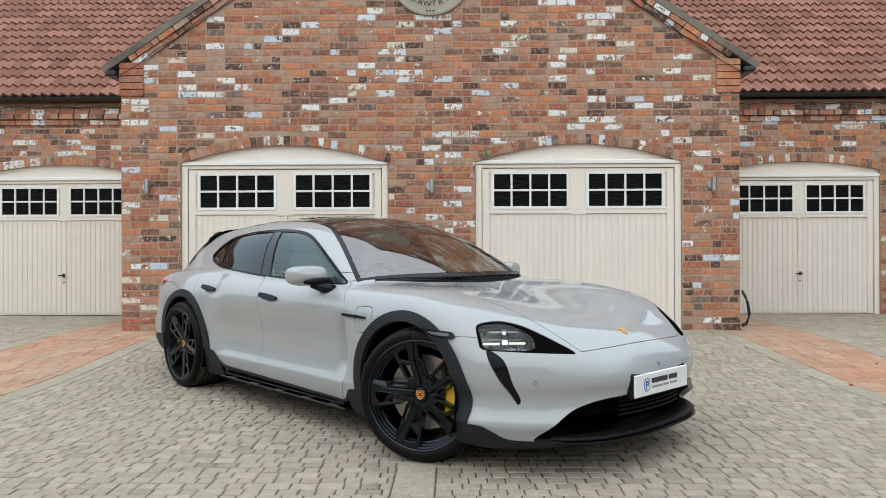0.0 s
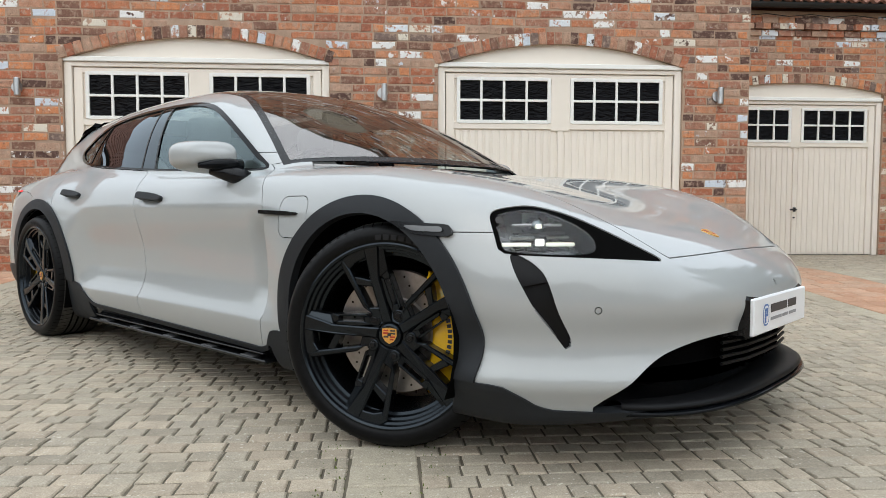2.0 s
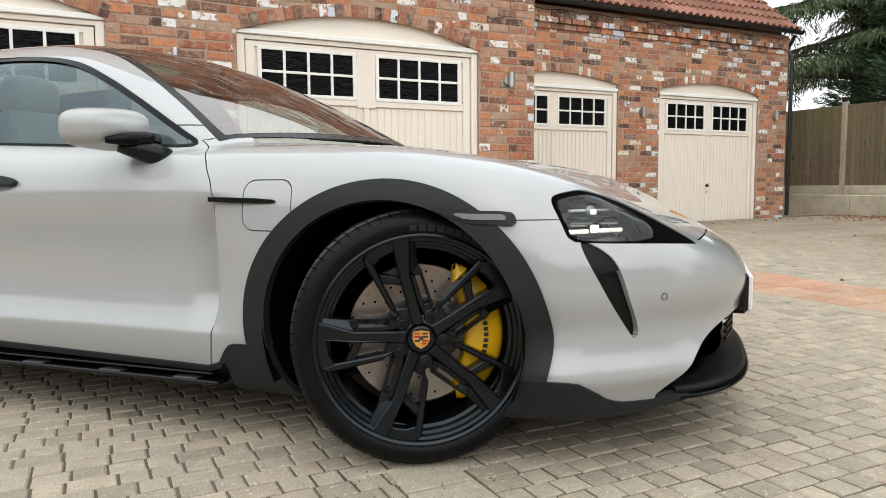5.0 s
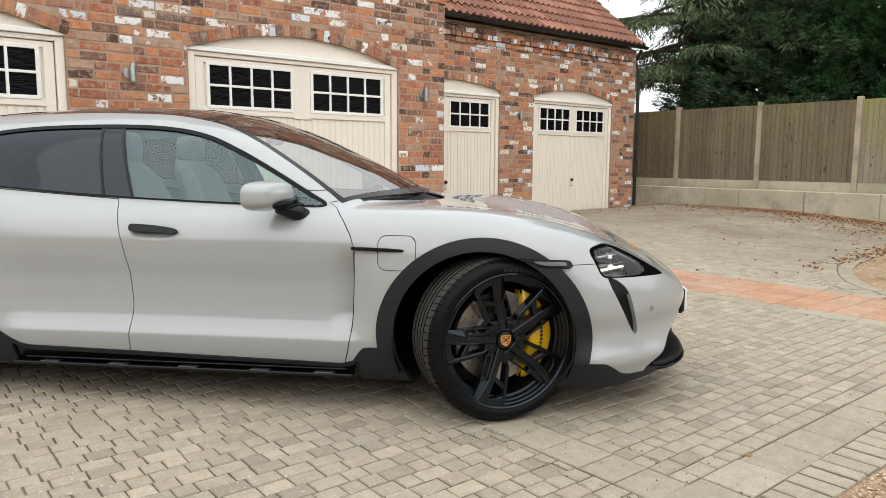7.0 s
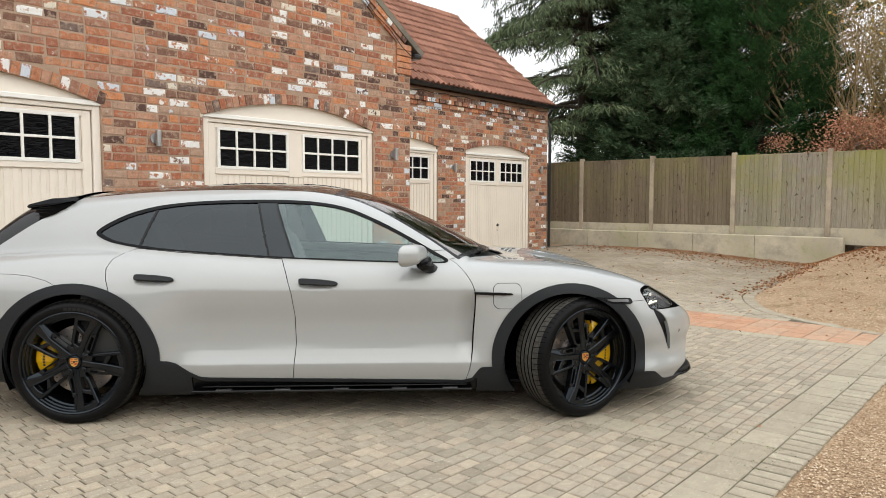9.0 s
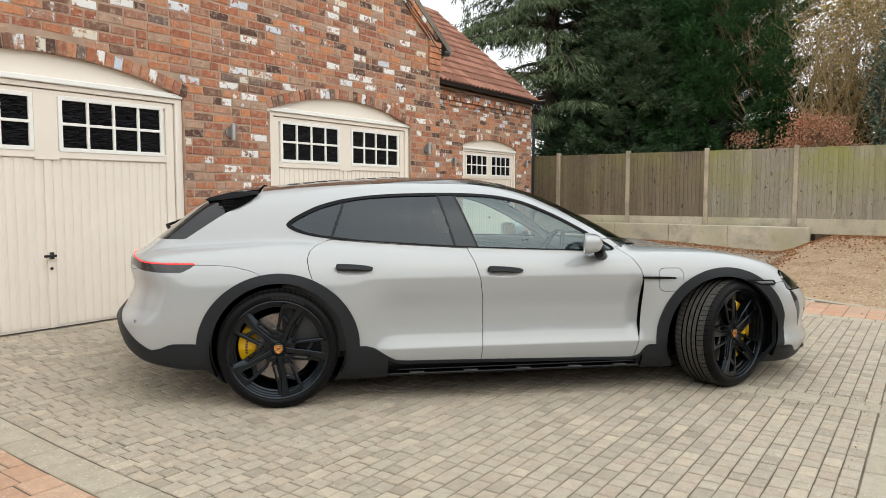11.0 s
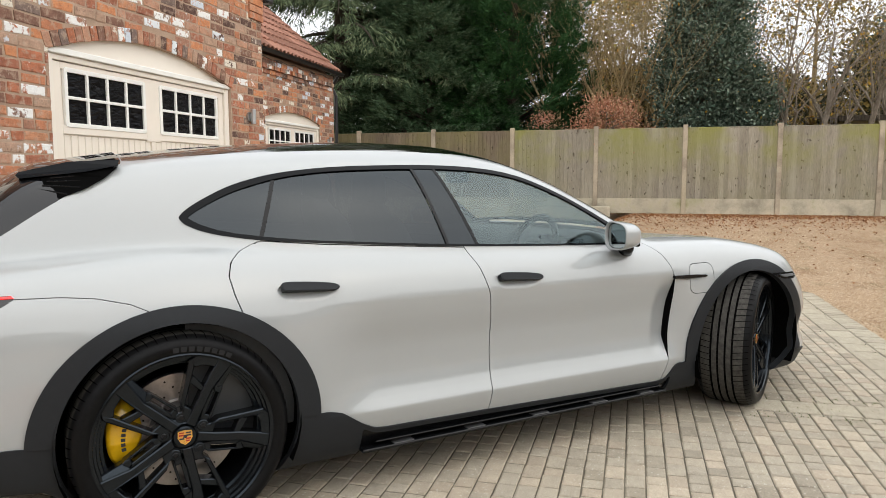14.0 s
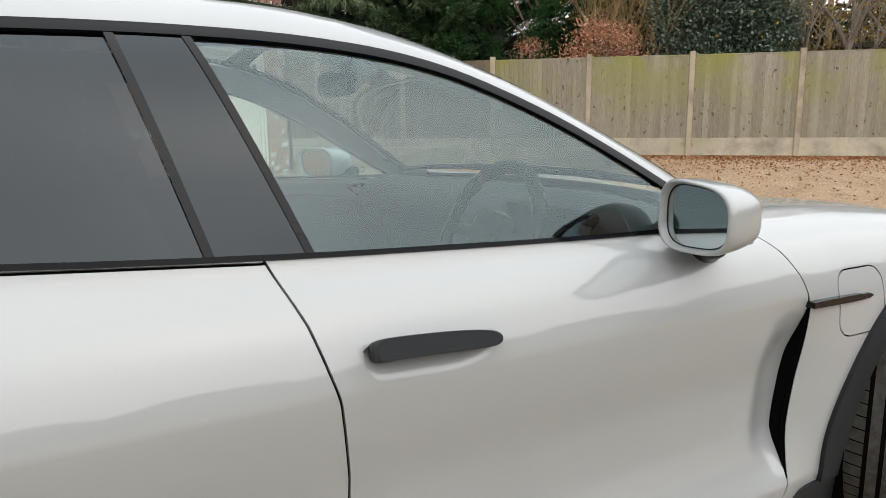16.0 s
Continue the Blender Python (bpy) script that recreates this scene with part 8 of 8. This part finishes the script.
def plants():
    cedar(15.7, 12.9, 13.5, 4, 4.6)
    conifer("spruce_tree", 15.1, 10.0, 9.0, 2.3, M_SPRUCE, "dense blue-green conifer behind the fence", 25, 20000, 0.30, 0.45, 1.5, "cone", 8)
    conifer("spruce_tree", 17.5, 11.6, 12.5, 2.5, M_SPRUCE, "tall dense dark conifer behind the fence", 15, 11000, 0.42, 0.35, 1.0, "cone", 7)
    conifer("cypress_tree", 15.6, 7.8, 12.0, 1.95, M_LEYLAND, "tall dark green cypress behind the fence", 6, 34000, 0.26, 0.7, 0.4, "column", 7)
    conifer("cypress_tree", 17.4, 9.3, 12.0, 1.9, M_LEYLAND, "tall dark green cypress behind the fence", 16, 15000, 0.38, 0.7, 0.4, "column", 6)
    bushy("rust_shrub", 13.9, 5.2, 2.95, 1.0, M_RUST, "rust-red shrub above the fence", 7, 260, 60, (0.048, 0.017), 0.6, "ball", M_GREYBARK, category="shrub")
    bushy("rust_shrub", 13.7, 6.7, 2.7, 0.45, M_RUST, "small rust-red shrub above the fence", 17, 60, 50, (0.040, 0.015), 0.6, "ball", M_GREYBARK, category="shrub")
    bushy("holly_tree", 14.4, 2.95, 5.9, 1.02, M_HOLLY, "dense grey-green holly tree behind the fence", 8, 1150, 64, (0.078, 0.028), 0.5, "ball", M_GREYBARK)
    bushy("holly_tree", 14.2, 1.95, 3.4, 0.6, M_HOLLY, "smaller grey-green holly behind the fence", 18, 400, 50, (0.075, 0.027), 0.5, "ball", M_GREYBARK)
    bare_tree(14.9, 4.75, 8.6, "bare tan-stemmed tree behind the fence", 9, M_PALEBARK, 200, M_AMBER, 3)
    bare_tree(15.6, 5.9, 9.0, "bare tan-stemmed tree behind the fence", 19, M_PALEBARK, 0, None, 3)
    bare_tree(16.5, 3.6, 9.5, "bare tree with a few amber leaves", 29, M_PALEBARK, 350, M_AMBER, 2)
    bare_tree(15.0, 0.75, 8.8, "bare grey tree with amber leaves", 10, M_GREYBARK, 500, M_AMBER, 3)
    bare_tree(15.2, -0.7, 8.2, "bare grey tree with amber leaves", 20, M_GREYBARK, 450, M_AMBER, 2)
    bare_tree(17.5, -2.2, 9.0, "bare grey tree with amber leaves", 30, M_GREYBARK, 450, M_AMBER, 3)
    bushy("hedge_tree", 23.0, 4.4, 4.6, 2.4, M_HEDGE, "dark thicket behind the garden trees", 11, 560, 36, (0.22, 0.055), 0.3, "ball", M_BARK)
    bushy("hedge_tree", 23.5, 0.0, 4.2, 2.4, M_HEDGE, "dark thicket behind the garden trees", 12, 420, 36, (0.22, 0.055), 0.3, "ball", M_BARK)
    bare_tree(18.2, 5.2, 8.5, "bare tan-stemmed tree further back", 39, M_PALEBARK, 700, M_AMBER, 3)
    bare_tree(18.6, 2.4, 8.5, "bare tan-stemmed tree further back", 49, M_PALEBARK, 900, M_AMBER, 3)
    bushy("golden_tree", 20.5, 7.2, 9.5, 2.2, M_GOLDLEAF, "golden autumn tree with thin foliage", 61, 560, 46, (0.095, 0.038), 1.0, "ball", M_PALEBARK)
    bushy("golden_tree", 20.5, 3.4, 8.5, 2.4, M_GOLDLEAF, "golden autumn tree with thin foliage", 62, 460, 46, (0.095, 0.038), 1.0, "ball", M_PALEBARK)
    bushy("golden_tree", 19.5, -0.6, 7.0, 1.8, M_GOLDLEAF, "golden autumn tree with thin foliage", 63, 190, 30, (0.10, 0.045), 2.0, "ball", M_PALEBARK)
    bushy("evergreen_tree", 23.0, -5.2, 6.8, 2.3, M_HOLLY, "rounded dark evergreen beyond the shed", 64, 700, 40, (0.16, 0.05), 1.0, "ball", M_BARK)
    shed()
    far = bushy("hedge_tree", 21.0, -4.2, 5.4, 2.6, M_HEDGE, "dark thicket behind the garden trees", 13, 420, 36, (0.22, 0.055), 0.3, "ball", M_BARK)
    # far side of the drive, for car reflections; unseen copies added to block low sky
    for x, y, s in ((-14, -13, 1.0), (-8.5, -17, 1.15), (-2.5, -15, 0.9), (3.5, -18, 1.2), (9, -16, 1.0), (-20, -4, 1.1), (-21, 5, 1.2), (15, -13, 1.1), (-11, -15.5, 0.85), (-5.5, -16, 0.8), (0.5, -16.5, 0.75), (6.2, -16.5, 0.8), (12, -14.5, 0.8), (-17, -9, 0.9), (-20.5, 0.5, 0.85), (-20, 10, 1.0), (-17.5, -12, 0.8)):
        tagged(copy_thing(far, Matrix.Translation((x, y, -0.05)) @ Matrix.Rotation(x, 4, "Z") @ Matrix.Scale(s, 4)), "unseen leafy hedge tree across the drive, for reflections and shade")


M_FELT = plain("brown_roof_felt", (0.16, 0.125, 0.10), 0.9, vary=0.2, scale=5, bump=0.3)
M_GOLDLEAF = leaf_material("golden_leaves", [(0.0, (0.11, 0.088, 0.03)), (0.6, (0.30, 0.225, 0.07)), (1.0, (0.52, 0.39, 0.12))], 0.6)
M_HEDGE = leaf_material("hedge_leaves", [(0.0, (0.030, 0.040, 0.020)), (0.6, (0.07, 0.08, 0.04)), (1.0, (0.15, 0.14, 0.07))], 0.6)
plants()


# ------------------------------------------------------------ litter, gravel, small fittings
def litter():
    rng = np.random.default_rng(40)
    P = []
    for n, cx, cy, sx, sy in ((2600, 11.2, 2.4, 0.9, 2.2), (4200, 11.9, 1.6, 0.35, 2.6), (700, 8.6, 5.05, 1.3, 0.10), (500, 9.6, 2.6, 1.6, 1.6), (110, 8.6, 3.6, 2.2, 0.9), (50, 9.5, 5.9, 1.8, 0.7), (16, 7.0, 7.2, 2.0, 1.6), (2600, 11.85, 7.6, 0.30, 2.1), (900, 11.2, 7.8, 0.6, 2.0), (16, 5.8, 4.2, 0.7, 0.7), (8, -1.0, 3.0, 2.0, 0.5), (50, 9.4, 10.5, 1.6, 0.25)):
        P.append(np.stack([rng.normal(cx, sx, n), rng.normal(cy, sy, n)], 1))
    P = np.concatenate(P)
    P = P[(P[:, 0] < 12.3) & (P[:, 1] < 10.85)]
    z = np.array([ground_z(a, b) for a, b in P]) + 0.006
    A = rng.uniform(0, 2 * np.pi, len(P))
    D = np.stack([np.cos(A), np.sin(A), rng.uniform(-0.1, 0.35, len(P))], 1)
    V, F = blades(np.column_stack([P, z]), D, rng.uniform(0.022, 0.055, len(P)), rng.uniform(0.008, 0.018, len(P)), rng)
    ob = crown_mesh("leaf_litter", V, F, M_DRY, None)
    tagged(ob, "dry brown leaves scattered over the drive", "leaf litter", kind="stuff")


def stones(name, n, x0, x1, y0, y1, size, seed, material, label, keep):
    rng = np.random.default_rng(seed)
    X, Y = rng.uniform(x0, x1, n), rng.uniform(y0, y1, n)
    ok = np.array([keep(a, b) for a, b in zip(X, Y)])
    X, Y = X[ok], Y[ok]
    n = len(X)
    Z = np.array([ground_z(a, b) for a, b in zip(X, Y)]) - 0.010
    S = rng.uniform(0.5, 1.3, n) * size
    base = np.array([(1, 0, 0), (0, 1, 0), (-1, 0, 0), (0, -1, 0), (0, 0, 0.75), (0, 0, -0.5)], float)
    J = rng.uniform(0.7, 1.3, (n, 6, 1))
    a = rng.uniform(0, 6.28, n)
    rot = np.stack([np.stack([np.cos(a), -np.sin(a), 0 * a], 1), np.stack([np.sin(a), np.cos(a), 0 * a], 1), np.stack([0 * a, 0 * a, 1 + 0 * a], 1)], 1)
    V = np.einsum("nij,nkj->nki", rot, base[None] * J) * S[:, None, None] + np.stack([X, Y, Z], 1)[:, None, :]
    f = np.array([(0, 1, 4), (1, 2, 4), (2, 3, 4), (3, 0, 4)])
    F = (f[None] + 6 * np.arange(n)[:, None, None]).reshape(-1, 3)
    ob = crown_mesh(name, V.reshape(-1, 3), F, material, None)
    tagged(ob, label, "gravel", kind="stuff")


M_PEBBLE = leaf_material("gravel_stones", [(0.0, (0.20, 0.125, 0.075)), (0.35, (0.37, 0.25, 0.15)), (0.7, (0.48, 0.35, 0.225)), (1.0, (0.62, 0.51, 0.38))], 0.85)
M_MOSS = leaf_material("joint_moss", [(0.0, (0.05, 0.075, 0.014)), (1.0, (0.13, 0.165, 0.03))], 0.9)


def small_fittings():
    # round plaque on the gable
    c = (-0.10, WALL_Y - 0.012, 4.53)
    bm = bmesh.new()
    n = 64
    rows = []
    for r, y in ((0.0001, -0.028), (0.455, -0.028), (0.47, -0.034), (0.50, -0.030), (0.505, 0.012)):
        rows.append([bm.verts.new((r * math.cos(2 * math.pi * k / n), y, r * math.sin(2 * math.pi * k / n))) for k in range(n)])
    for p, q in zip(rows, rows[1:]):
        for k in range(n):
            bm.faces.new((p[k], p[(k + 1) % n], q[(k + 1) % n], q[k]))
    bmesh.ops.recalc_face_normals(bm, faces=bm.faces)
    plaque = part("wall_plaque", bm, M_PLAQUE)
    plaque.location = c
    tagged(plaque, "round stone plaque with dark lettering on the gable", "plaque")
    word = "BAWTRY"
    for i, ch in enumerate(word):
        a = math.radians(-90 + (i - 2.5) * 13.5)
        cu = bpy.data.curves.new("letter", "FONT")
        cu.body, cu.size, cu.align_x, cu.align_y, cu.extrude = ch, 0.10, "CENTER", "CENTER", 0.002
        tmp = bpy.data.objects.new("letter", cu)
        scene.collection.objects.link(tmp)
        me = bpy.data.meshes.new_from_object(tmp.evaluated_get(bpy.context.evaluated_depsgraph_get()))
        bpy.data.objects.remove(tmp)
        me.materials.clear()
        me.materials.append(M_INK)
        ob = new("letter", me)
        ob.parent = plaque
        ob.matrix_local = Matrix.Translation((0.36 * math.cos(a), -0.031, 0.36 * math.sin(a))) @ Matrix.Rotation(math.radians(90), 4, "X") @ Matrix.Rotation(a + math.pi / 2, 4, "Z")
    bm = bmesh.new()
    for k in range(3):
        box(bm, -0.055 + 0.04 * k, -0.03 + 0.04 * k, -0.033, -0.028, -0.455, -0.435)
    part("small_bar", bm, M_INK, plaque)
    # hose on the corner of the gable
    bm = bmesh.new()
    pts = [(GABLE_X1 + 0.03, WALL_Y + 0.02, 0.62), (GABLE_X1 + 0.06, WALL_Y - 0.02, 0.55), (GABLE_X1 + 0.08, WALL_Y - 0.03, 0.42), (GABLE_X1 + 0.09, WALL_Y - 0.03, 0.30), (GABLE_X1 + 0.07, WALL_Y - 0.02, 0.21), (GABLE_X1 + 0.02, WALL_Y, 0.18)]
    tube(bm, pts, 0.012, 8)
    pts = [(GABLE_X1 + 0.02, WALL_Y + 0.0, 0.60), (GABLE_X1 + 0.08, WALL_Y - 0.04, 0.48), (GABLE_X1 + 0.10, WALL_Y - 0.05, 0.34), (GABLE_X1 + 0.06, WALL_Y - 0.04, 0.24), (GABLE_X1 + 0.0, WALL_Y - 0.02, 0.2)]
    tube(bm, pts, 0.010, 8)
    tagged(part("hose", bm, M_BLACKPLASTIC, smooth=True), "black hose hanging in a loop on the wall corner", "hose")
    # lighting cable under the verges and eaves
    half, rise = GABLE_X1 - GABLE_C, APEX - EAVE
    for s in (-1, 1):
        bm = bmesh.new()
        pts = []
        for k in range(15):
            d = k / 14
            x = GABLE_C + s * (half - half * d * 0.9) + s * 0.02
            z = EAVE - 0.02 + rise * d * 0.9 - (0.035 if k % 2 else 0.0) - 0.05
            pts.append((x, WALL_Y - 0.07, z))
        tube(bm, pts, 0.006, 5)
        tagged(part("light_cable", bm, M_BLACKPLASTIC), "thin black cable under the gable verge", "cable")
    for x0, x1 in ((-9.0, GABLE_X0 - 0.05), (GABLE_X1 + 0.05, 10.4)):
        bm = bmesh.new()
        k = int((x1 - x0) / 0.3)
        tube(bm, [(x0 + (x1 - x0) * i / k, WING_Y - 0.08, 3.36 - (0.03 if i % 2 else 0.0)) for i in range(k + 1)], 0.006, 5)
        tagged(part("light_cable", bm, M_BLACKPLASTIC), "thin black cable under the eaves", "cable")
    # moss tufts in the joints
    rng = np.random.default_rng(77)
    n = 700
    X = rng.choice([-0.19, -0.03, 0.13], n) + rng.normal(0, 0.03, n)
    Y = rng.uniform(2.7, 3.9, n)
    X = np.concatenate([X, rng.uniform(-2.5, 3.3, 500)])
    Y = np.concatenate([Y, PAVE_Y0 + rng.choice([0.20, 0.42], 500) + rng.normal(0, 0.01, 500)])
    P = np.column_stack([X, Y, np.full(len(X), -0.006)])
    V, F = blades(P, rng.normal(0, 0.5, (len(P), 3)) + [0, 0, 0.8], rng.uniform(0.006, 0.014, len(P)), rng.uniform(0.002, 0.004, len(P)), rng)
    tagged(crown_mesh("moss", V, F, M_MOSS, None), "green moss in the paving joints", "moss", kind="stuff")


M_PLAQUE = plain("plaque_stone", (0.36, 0.33, 0.26), 0.7, vary=0.1, scale=10, bump=0.2)
litter()
stones("gravel_stones", 60000, -3.0, 4.4, 0.9, 2.66, 0.0062, 50, M_PEBBLE, "loose tan gravel beside the paving", lambda a, b: b < paved_edge(a) - 0.01)
stones("gravel_stones", 60000, 4.2, 12.3, -2.0, 5.2, 0.0085, 51, M_PEBBLE, "loose tan gravel before the fence", lambda a, b: b < paved_edge(a) - 0.01)
small_fittings()

pavement()
